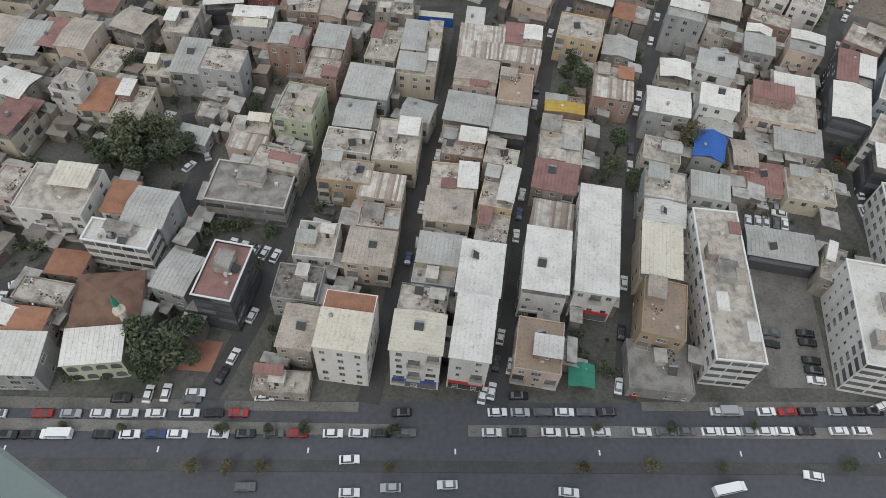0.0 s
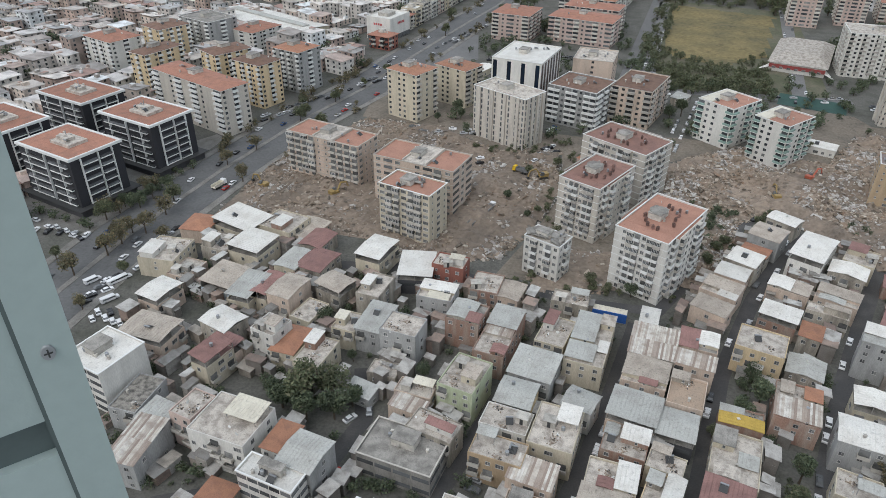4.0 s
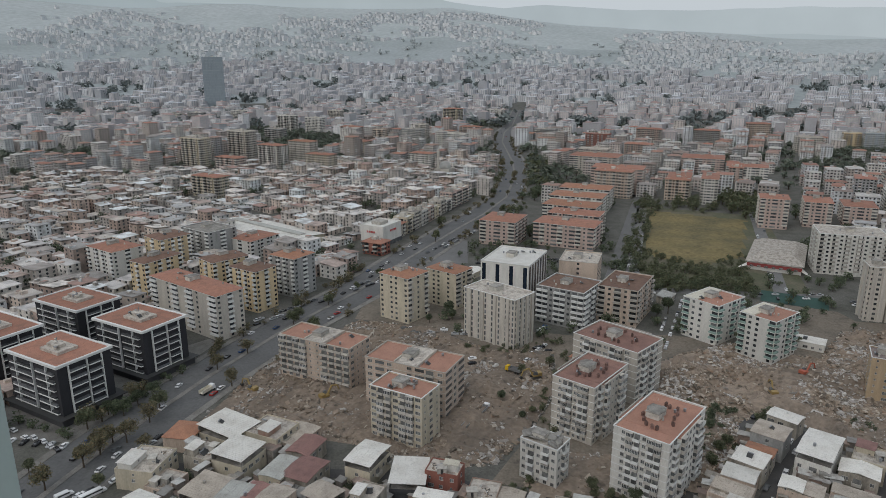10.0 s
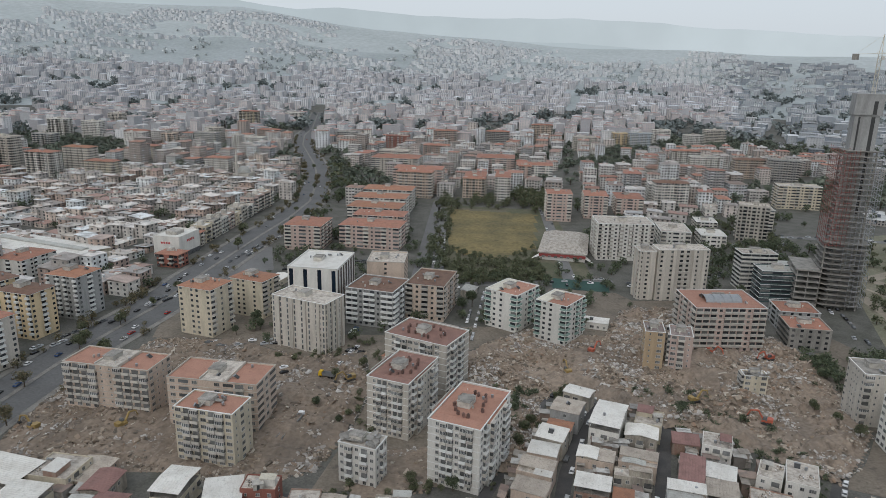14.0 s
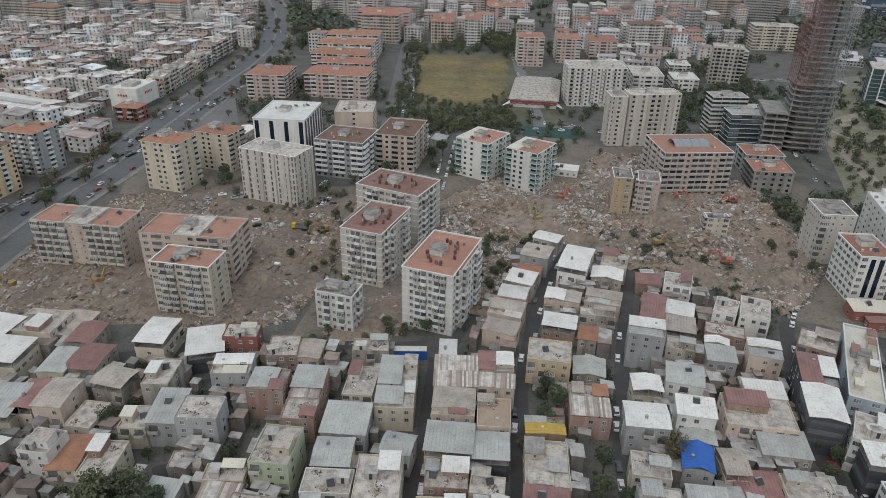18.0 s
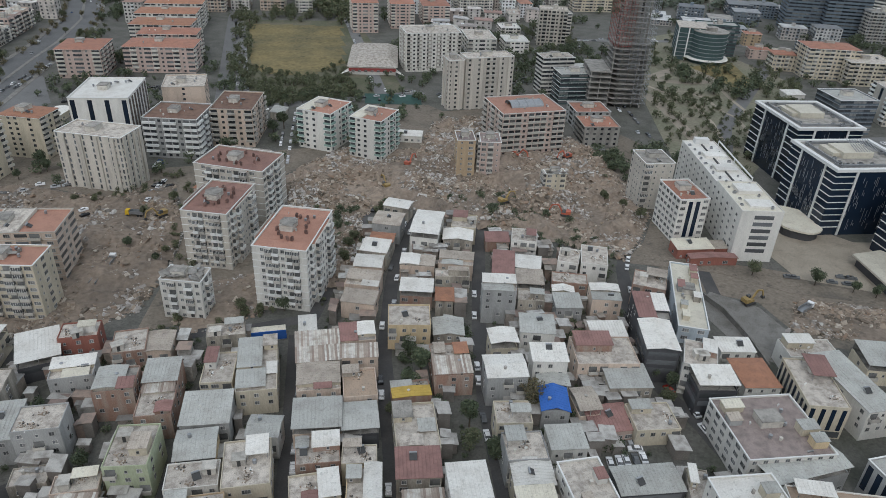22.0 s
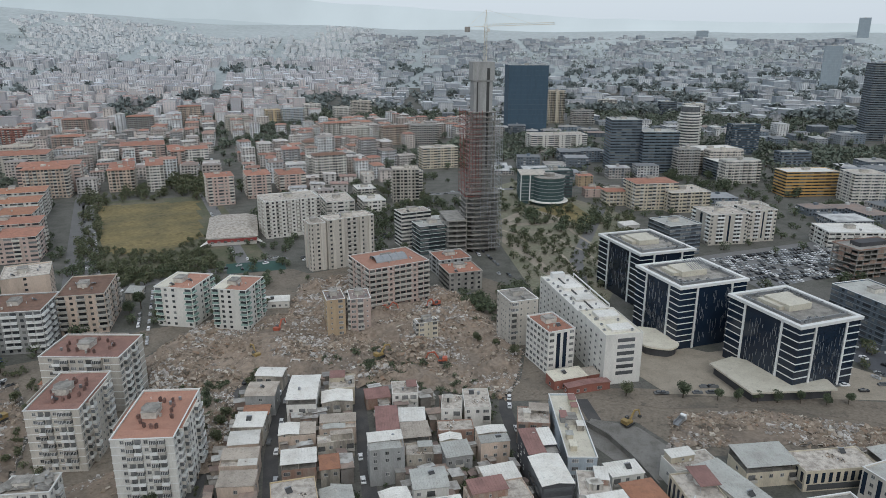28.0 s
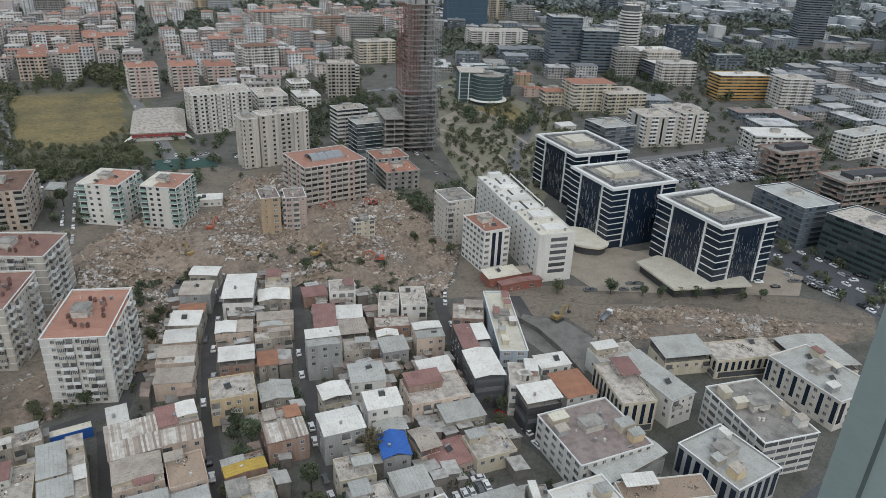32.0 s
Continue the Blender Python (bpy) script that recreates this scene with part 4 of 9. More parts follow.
outline([(-172, 440), (-160, 520), (-118, 530), (-104, 470), (-128, 425)], -.05, .035, ASPHALT, "road_40", "wide pale asphalt junction on the avenue", "road")
outline([(366, 485), (410, 489), (388, 433), (368, 416), (361, 444)], -.05, .11, GRASS, "ground_9", "yellowing lawn beside the looping road", "ground")
for i, p in enumerate(([(-142, 346), (-150, 396), (-100, 408), (-70, 352), (-20, 352), (30, 366), (60, 362), (22, 330), (20, 275), (26, 216), (-38, 210), (-28, 250), (-22, 285), (-28, 330), (-60, 322), (-95, 345)],
                       [(66, 362), (100, 352), (120, 395), (160, 390), (168, 412), (132, 412), (126, 426), (84, 434), (70, 400)], [(200, 330), (214, 334), (226, 352), (232, 330), (206, 270), (186, 214), (168, 205), (150, 214), (168, 228), (186, 250)],
                       [(-200, 196), (-199, 296), (-206, 300), (-262, 196), (-262, 186)], [(160, 206), (176, 212), (206, 196), (240, 172), (292, 134), (306, 110), (286, 98), (240, 112), (186, 150), (186, 175), (164, 190)])):
    outline(p, -.05, .03, (DUST, DUST, DUST, PAVING, DUST)[i], f"ground_{11 + i}", ("trodden dusty ground round the blocks", "paved forecourt of the black clad blocks")[i == 3], ("ground", "pavement")[i == 3])
outline([(172, 186), (184, 172), (184, 154), (167, 142), (160, 150), (160, 178)], -.05, .1, PAVING, "ground_10", "bare grey lot beside the cleared ground", "ground")


ribbon("wall_1", [(166.5, 184), (168, 172), (166, 156), (162, 140)], .5, 0, 2.2, PAVING, "low concrete wall along the bare lot", "wall")

# ---- fallen masonry ----
def rubble(inside, box, count, seed, verts, big=1.0):
    r, s = random.Random(seed), Shape()
    hs = {}
    for x, y, z in verts:
        hs[round(x / 2), round(y / 2)] = z
    x0, x1, y0, y1 = box
    k = 0
    while k < count:
        x, y = r.uniform(x0, x1), r.uniform(y0, y1)
        if noise.noise((x * .035, y * .035, 4)) + .5 * noise.noise((x * .11, y * .11, 8)) < r.uniform(-.3, .3) or not inside(x, y):
            k += .34
            continue
        k += 1
        z = hs.get((round(x / 2), round(y / 2)), .1)
        c = big * r.choice((.2, .25, .25, .3, .3, .4, .4, .5, .6, .8, 1.2)) * (1.3 if noise.noise((x * .05, y * .05, 14)) > .15 else .85)
        m = Matrix.Translation((x, y, z)) @ Euler((r.uniform(-.7, .7), r.uniform(-.7, .7), r.uniform(0, 6.3))).to_matrix().to_4x4()
        a, b, h = c * r.uniform(.5, 1), c * r.uniform(.3, .8), c * r.uniform(.1, .35)
        if r.random() < .03:
            a, b, h = r.uniform(.8, 2.4), r.uniform(.12, 1.1), .12
        q = [(-a, -b * r.uniform(.6, 1)), (a * r.uniform(.6, 1), -b), (a, b * r.uniform(.5, 1)), (-a * r.uniform(.5, 1), b)]
        pale = 1 if noise.noise((x * .055, y * .055, 21)) > .06 and r.random() < .72 else 0
        s.hull([tuple(m @ Vector((*p, -h))) for p in q], [tuple(m @ Vector((p[0] * .85, p[1] * .85, h))) for p in q], pale, bottom=False)
    return s


for (ob, inside, s), p, n, k in zip(ruins, RUINS, (28000, 44000, 7000, 1100, 4200), range(5)):
    q = rubble(inside, (min(a for a, b in p), max(a for a, b in p), min(b for a, b in p), max(b for a, b in p)), n, k + 1, s.v, 1.15)
    tagged(new("rubble", q.mesh("rubble", [CHUNKS, PALE_CHUNKS])), "heaps of broken grey concrete and masonry", "rubble", kind="stuff")


# ---- large buildings near the street ----
block(-42.0, 117.3, 20.5, 13.2, -7, 8, "concrete", "concrete", "gggg", "gg", "concrete hall with dark glazing and flat roof", "hall", storey=4)
block(-42.4, 86.9, 8.8, 14.9, -10, 13.8, "dark", "red", "ggg", "gg", "dark clad office with a maroon roof terrace", "office_building")
block(-68.4, 97.4, 15.7, 6.3, -9, 12, "white", "white", "ggggg", "gg", "white office with long window bands", "office_building")
block(-132.5, 121.2, 15.5, 15.2, 76.7, 15.4, "white", "white", "...", "ggg", "white blind-sided block with a glass front", "office_building")
block(73.2, 89.0, 10.9, 42.1, -5, 12.5, "white", "flat", "nwnwnwnwnwnw", "ggg", "long white office with a stepped roof terrace", "office_building")
block(109.1, 80.1, 16.7, 28.1, -10, 13.5, "white", "white", "nnnwnnwg", "ggg", "white office with a blue glass corner", "office_building")
block(149.5, 171.6, 9.8, 43, -29, 12, "blue", "cream", "n..n..n..n", "ww", "long narrow pale building with a white roof", "office_building")
block(133.9, 108.9, 24.7, 23.5, -10, 11, "white", "mauve", "wwwwwwww", "wwwwww", "white building with small windows and roof huts", "office_building", plain_top=True)
block(158.1, 79.9, 17.9, 21.0, -3, 12, "grey", "grey", "sssssss", "sssss", "grey ribbed building with a white roof", "office_building")
block(182.5, 86.7, 19.3, 27.7, -17, 14, "white", "concrete", "wgwgwgwg", "gggg", "white building with a black glass front", "office_building")
block(222.8, 89.1, 19.1, 28.4, -8, 12, "pale", "grey", "swswswswsws", "swsws", "cream ribbed building with a white roof", "office_building")

# ---- apartment blocks: x, y, width, depth, turn, height ----
block(18.1, 227.1, 31.9, 19.4, 65, 25.0, "white", "salmon", "wbbwwwbbw.", ".wbbwbb.", SALMON, plain_top=True, rail="white", lines=TRIM)
block(-7.1, 260.5, 28.5, 18.1, 65, 24.2, "pale", "dullred", "wbbwnwbbw.", ".wbbwbb.", SALMON, plain_top=True, rail="white", lines=TRIM)
block(2.6, 298.8, 22, 32.0, 60, 24.0, "pale", "dullred", ".wbbwwbbw.", "wbwbw.", SALMON, plain_top=True, rail="white", lines=TRIM)
block(-58.4, 339.6, 17.2, 32.7, 63, 27.0, "pale", "flat", "twt.twt.twt.twt", "twt.twt.t", "stone-beige apartment block with narrow windows", ribs=4)
block(-58.9, 394.6, 36, 29.0, 80, 30.0, "white", "white", "sssssss", "s.s.s.s", "white modern block with black vertical glazing")
block(-21.8, 422.4, 24.5, 23.0, 86, 24.0, "beige", "flat", "wwww", ".n.", "beige block with a rooftop storey")
block(-24.9, 376.4, 25.8, 27.9, 71, 21.5, "grey", "brown", "bbwbbwbb", "bbwbwbb", "grey apartment block with white balconies", rail="white", plain_top=True)
block(5.8, 390.3, 32, 22.6, 74, 21.0, "beige", "brown", "bwwbwwb", "bwbwb", "beige apartment block with a brown roof", plain_top=True)
green_1 = block(50.9, 372.0, 24, 20.6, 52, 21.6, "white", "salmon", "b.nbwb", "bnw.b", "pale apartment block with green balconies and orange roof", rail="green", plain_top=True)
green_2 = block(74.6, 352.8, 22, 18.5, 52, 22.1, "white", "salmon", "b.nbwb", "bnw.b", "pale apartment block with sea-green balconies", rail="green", plain_top=True)
for t, w, d, h in ((green_1, 24, 20.6, 21.6), (green_2, 22, 18.5, 22.1)):
    part("roof_terrace", Shape().box(-w / 2 + .5, w / 2 - .5, d * .14, d / 2 - .5, h - .6, h + .25), [ROOF["cream"]], t, "cream flat roof terrace")
beige_1 = block(-128.2, 274.8, 16.4, 39.3, 77, 20.5, "beige", "salmon", "bbbbnnbbbb", "wnnw", "beige block with long horizontal balconies", plain_top=True, lines=RAIL)
beige_2 = block(-80.5, 261.1, 18.9, 37.7, 79, 21.4, "beige", "salmon", "wgw.wgbw", "gwg", "beige stepped block half stripped for demolition", plain_top=True, lines=RAIL)
for t, w, h in ((beige_1, 16.4, 20.5), (beige_2, 18.9, 21.4)):
    part("roof_terrace", Shape().box(-w / 2 + .5, w / 2 - .5, -5.5, 4.5, h - .6, h + .1), [ROOF["flat"]], t, "pale flat centre of the roof")
    part("parapet", Shape().box(-w / 2 + .3, w / 2 - .3, -6.1, -5.6, h - .6, h + .7), [WALL["pale"]], t)
    part("parapet", Shape().box(-w / 2 + .3, w / 2 - .3, 4.6, 5.1, h - .6, h + .7), [WALL["pale"]], t)
block(-76.2, 233.6, 13.5, 23.3, 75, 22.0, "cream", "salmon", "wbbwbbw", "nwn", "cream balconied block with a torn side wall", plain_top=True)
block(-116.2, 358.0, 17.9, 20.6, 68, 26.5, "cream", "orange", "w.nw.n", "b.n.b", "pale yellow apartment block with orange roof")
block(-96.7, 385.9, 16, 22, 66, 22, "cream", "orange", ".nw.n.", "bwb", "pale yellow apartment block with orange roof")
block(-20.2, 219.0, 9.5, 14.4, 68, 15.5, "white", "flat", "wbwbw", "wbw", "half-demolished grey-white apartment block with broken top", rail="white")
block(159.0, 347.6, 36.8, 30, 0, 24.3, "pink", "salmon", "bbbwbbbwbb", "bwbwb", "pink apartment block with long balconies", plain_top=True, lines=RAIL)
block(114.0, 317.0, 9.2, 14.0, -12, 20.0, "ochre", "mauve", "wn.w", "nw", "narrow yellow-beige block still standing among rubble", plain_top=True)
block(126.2, 313.4, 10.4, 14.0, -16, 19.4, "pink", "mauve", "bnwb", "wbn", "narrow dull pink block still standing among rubble", plain_top=True)
block(140.7, 421.2, 10.2, 13.8, -1, 31.6, "pale", "flat", "n.n", "nw.", "tall cream apartment tower wing", ribs=2)
block(163.0, 420.5, 32, 14, 2, 33.0, "pale", "flat", "w.n.bb.n.w", "n.w", "tall cream slab of flats", ribs=5)
block(152.8, 516.5, 41.6, 27.5, -3, 28.2, "white", "flat", "bwbwbwbwbwb", "wbwbw", "white ten-storey slab with many balconies", ribs=6)
block(205.7, 345.6, 21.0, 20, -11, 11.9, "concrete", "terracotta", "nwnwn", "ggg", "small grey block with a red roof", plain_top=True)
block(213.7, 372.0, 21.7, 20, -9, 11.5, "grey", "terracotta", "nwnwn", "wgw", "small grey block with a red roof", plain_top=True)
block(190.6, 264.4, 14.4, 16.8, -10, 23.6, "pale", "concrete", "w.nnn.w", "bnnn", "grey-white apartment tower beside the demolition ground")
block(187.7, 233.9, 13.4, 20.7, -8, 20.8, "white", "terracotta", "wwwwww", "wssw", "white clinic with red roof and glass front", "clinic", plain_top=True)
block(226.1, 418.4, 25.2, 16.1, -6, 20.6, "teal", "grey", "gggg", "gg", "dark green glass office", "office_building", lines=TRIM)
block(222.0, 441.5, 23.1, 14.1, -4, 25.2, "white", "flat", "gggg", "ggg", "white rounded office block", "office_building")
FAR_FLATS = "apartment block further down the avenue"
for x, y, w, d, rot, h, wall, roof in ((-330.7, 385.2, 22, 30, 70, 20, "white", "terracotta"), (-276.9, 356.7, 27, 14, 73, 24, "yellow", "brown"), (-304.3, 406.4, 22.5, 20.5, 66, 24, "yellow", "brown"),
                                       (-240.6, 374.1, 24.6, 17.4, 60, 22, "yellow", "brown"), (-207.5, 351.5, 16, 22, 72, 25, "yellow", "brown"), (-196.9, 381.5, 18.5, 20.6, 72, 25, "grey", "orange"),
                                       (-294.5, 441.5, 24.4, 33, 68, 22, "grey", "concrete"), (-264.4, 453.4, 28, 22.9, 72, 14, "white", "terracotta"), (-223.0, 316.9, 17, 60, 68, 25, "pale", "terracotta")):
    block(x, y, w, d, rot, h, wall, roof, "b.wb.bw.b", "w.b.w", f"{wall} {FAR_FLATS}", rail="white", near=math.hypot(x, y) < 400)
for x, y, w, d, rot, h, wall, roof in ((-89.9, 536.5, 31, 29, 81, 19.5, "pink", "terracotta"), (-39.3, 540, 26, 48, 78, 18, "pink", "terracotta"), (-35, 568, 22, 42, 80, 20, "pink", "terracotta"),
                                       (-40.6, 601.8, 26, 46, 78, 20, "white", "orange"), (-38.5, 643.8, 26, 48, 81, 20, "white", "orange"), (-33.4, 685.5, 26, 48, 82, 20, "white", "orange"),
                                       (-4.9, 776.6, 30, 53.8, 82, 26.9, "pink", "terracotta"), (57.9, 761.7, 36, 22.8, 82, 22.6, "white", "terracotta"), (85.9, 742.5, 40, 16, 82, 25.7, "white", "terracotta"),
                                       (127.6, 644, 24, 23, 84, 26, "pink", "terracotta"), (166, 660, 30, 22, 82, 22, "pink", "terracotta"), (203, 676, 34, 26, 82, 17, "pink", "terracotta"), (-34, 900, 40, 60, 80, 22, "pale", "terracotta"),
                                       (96.5, 930, 40, 50, 83, 20, "pink", "terracotta"), (141, 880, 30, 45, 82, 18, "white", "terracotta"), (297, 600, 23, 26, -12, 23, "pale", "flat"), (392, 712, 42, 20, -11, 24, "cream", "flat"),
                                       (261, 735, 38, 22, -8, 20, "white", "flat"), (208, 560, 24, 34, -9, 13, "white", "flat"), (239, 556, 20, 24, -9, 10, "white", "white"), (256, 612, 18, 22, -10, 8, "white", "white"),
                                       (595, 750, 76, 34, -22, 22, "white", "flat"), (461, 444, 39, 26, -20, 24, "cream", "terracotta"), (481, 425, 37, 30, -18, 18, "cream", "flat"),
                                       (376, 336, 26, 25, -10, 22, "slate", "grey"), (656, 545, 60, 34, -20, 26, "white", "white"),
                                       (640, 505, 46, 30, -20, 20, "slate", "white"), (516, 197, 34, 28, -9, 18, "white", "flat"),
                                       (552, 244, 52, 16, -6, 18, "white", "grey"), (501, 284, 44, 26, -30, 13, "white", "white"), (650, 365, 30, 26, -30, 28, "white", "flat")):
    block(x, y, w, d, rot, h, wall, roof, "gbwgbwgbwg" if wall not in ("slate", "teal") else "gggggg", "bwgwb" if wall not in ("slate", "teal") else "gggg", f"{wall if wall != 'brick' else 'unfinished brick'} block of flats or offices further off", near=False, lines=STEEL if wall in ("slate", "teal") else None)


def frame_building(x, y, w, d, rot, floors, seed):
    """A concrete frame still without windows: slabs, columns, brick panels and a dark box painting the unlit interior.
    """
    r = random.Random(seed)
    t = thing("unfinished_building", pose(x, y, 0, 0, 0, rot), "unfinished concrete frame with bare brick panels", "building", "unfinished buildings")
    # The dark colour of this inner box paints the shade behind the open floors.
    part("stair_core", Shape().box(-w * .3, w * .3, -d * .2, d * .2, 0, floors * 3.2 + 2.6), [WALL["dark"]], t, "dark box standing in for the unlit interior")
    for fl in range(floors):
        z = fl * 3.2
        part("floor_slab", Shape().box(-w / 2 - .6, w / 2 + .6, -d / 2 - .6, d / 2 + .6, z + 2.8, z + 3.2), [WALL["concrete"]], t)
        s = Shape()
        for i in range(int(w / 5) + 1):
            for b in (-d / 2 + .4, d / 2 - .4):
                a = -w / 2 + .4 + i * (w - .8) / int(w / 5)
                s.box(a - .3, a + .3, b - .3, b + .3, z, z + 2.8)
        tagged(part("column", s, [WALL["concrete"]], t), kind="stuff")
        for k in seen_sides(x, y, rot):
            length, put = sided(w, d)[k]
            n = max(2, int(length / 5))
            for i in range(n):
                if r.random() < .62:
                    part("brick_panel", Shape().box(-length / n * .42, length / n * .42, .1, .35, 0, r.choice((1.0, 1.0, 2.8))), [WALL["brick"]], t, at=put((i + .5) * length / n - length / 2, z))
    part("roof_parapet", ring_wall(w + 1, d + 1, .3, floors * 3.2, floors * 3.2 + .8), [WALL["brick"]], t)
    roof_clutter(r, t, w, d, floors * 3.2, 5, (0, 3, 3, 5, 6))


frame_building(448, 241, 37, 20, -12, 6, 1)
frame_building(447, 190, 54, 22, -14, 5, 2)
t = thing("round_tower", pose(749, 662, -9), "round white stepped office tower with dark window rings", "building", "far offices")
part("glass_core", Shape().tube(0, 0, 0, 68, 13.6, 12, 20), [GLASS], t)
for i in range(18):
    part("floor_ring", Shape().tube(0, 0, 4 + i * 3.7, 5.5 + i * 3.7, 16 - max(0, i - 13) * 1.6, n=20), [WALL["white"]], t)
block(634, 411, 52, 22, -24, 24, "orange", "white", "gggggggg", "ggg", "ochre-yellow office block with window bands", "office_building", near=False)
block(352.6, 180.5, 24, 34, -12, 23.2, "slate", "grey", "gwgwgwg", "wgw", "black office block with a grey roof", "office_building", near=False, lines=STEEL)
block(350.4, 136.4, 25, 38, -5, 24, "teal", "flat", "gggggggg", "ggggg", "dark green glass office block", "office_building", near=False, lines=DARK)
block(572, 600, 34, 30, -28, 58, "slate", "grey", "gggggg", "ggggg", "grey concrete high-rise with window bands", "high_rise", near=False, storey=3.2)
block(598, 572, 40, 30, -28, 46, "slate", "grey", "gggggg", "ggggg", "grey concrete high-rise with window bands", "high_rise", near=False, storey=3.2)
# Far towers whose wall colour is tinted blue-grey to paint distance haze.
for x, y, w, d, rot, h in ((-1069, 1690, 52, 34, 30, 138), (1941, 1234, 46, 40, -55, 128), (3159, 2767, 62, 50, -48, 187), (3606, 2154, 52, 50, -58, 247), (1206, 486, 46, 34, -66, 96), (3800, 1790, 96, 60, -64, 251)):
    block(x, y, w, d, rot, h, "mist", "grey", "........", "......", "far high-rise tower with blue-grey haze painted in", "high_rise", near=False, storey=6.8, lines=WALL["blue"])
block(672, 930, 62, 46, -26, 105, "bluedark", "grey", "........", "......", "tall dark blue glass office tower", "high_rise", near=False, storey=7.5, lines=WALL["slate"])
block(1085, 606, 40, 34, -40, 112, "slate", "grey", "gggggg", "ggggg", "far grey concrete high-rise tower", "high_rise", near=False, storey=3.4, lines=WALL["grey"])
block(1095, 412, 46, 34, -50, 104, "slate", "grey", "gggggg", "ggggg", "far dark glass high-rise tower", "high_rise", near=False, storey=3.4)
block(1085, 452, 24, 30, -50, 70, "slate", "grey", "gggg", "ggg", "far grey concrete high-rise tower", "high_rise", near=False, storey=3.4, lines=WALL["grey"])


# ---- long white block with a stepped roof ----
AIR_UNIT = Shape().box(-1, 1, -1, 1, 0, 1).box(-.6, .6, -.6, .6, 1, 1.15, 1).mesh("air_unit", [STEEL, DARK])
t = thing("office_building", pose(215.2, 242.1, 0, 0, 0, -17), "long white office with small dark windows", "building")
part("wall", walled(16.6, 82, 22.6, .7), [WALL["white"]], t)
part("wall_front", walled(17.4, 30, 23.6, .7), [WALL["white"]], t, at=pose(.2, -26.2, 0))
part("roof_deck", Shape().box(-8, 8, -40.7, 40.7, 21.8, 22.1), [ROOF["white"]], t)
part("roof_deck", Shape().box(-8.2, 8.6, -40.9, -11.5, 22.9, 23.2), [ROOF["cream"]], t)
part("roof_rib", Shape().box(-.3, .3, -11, 36, 22.1, 22.7), [DARK], t)
part("roof_frame", Shape().bar((8.4, -8, 23.9), (9.2, 38, 23.9), .25).bar((8.4, -8, 22), (8.4, -8, 23.9), .2).bar((9.2, 38, 21), (9.2, 38, 23.9), .2).bar((8.8, 15, 21), (8.8, 15, 23.9), .2), [TRIM], t)
part("roof_hut", Shape().box(-3, 4, 37, 40.5, 22, 24.8), [TRIM], t)
for v0, v1, up in ((-38, -31, 1.0), (-24, -16, 1.5), (2, 9, 1.1), (18, 24, 1.4)):
    part("roof_step", Shape().box(-4, 6.5, v0, v1, 22, (23.2 if v0 < -12 else 22.1) + up), [ROOF["white"]], t, "raised white roof storey")
pr = random.Random(9)
for i in range(26):
    v = -38 + i * 2.9
    part("air_unit", AIR_UNIT, None, t, at=scaled(pose(pr.uniform(-6.5, -4.6) if i % 2 else pr.uniform(3, 7.4), v, 23.2 if v < -11.6 else 22.1), pr.uniform(.35, .8), pr.uniform(.35, .7), pr.uniform(.5, 1.2)))
for fl in range(7):
    for i in range(15):
        v = 38.5 - i * 5.4
        at = pose(-8.3 if v > -11 else -8.52, v, 1.6 + fl * 2.95, 0, 0, -90)
        part("window", WIN, None, t, at=scaled(at, 1.25, 1, .85))
    if fl:
        part("window_band", BAND, None, t, at=scaled(pose(1.2, -41.2, fl * 3.1 + 1.2), 8, 1.5, 1.7))




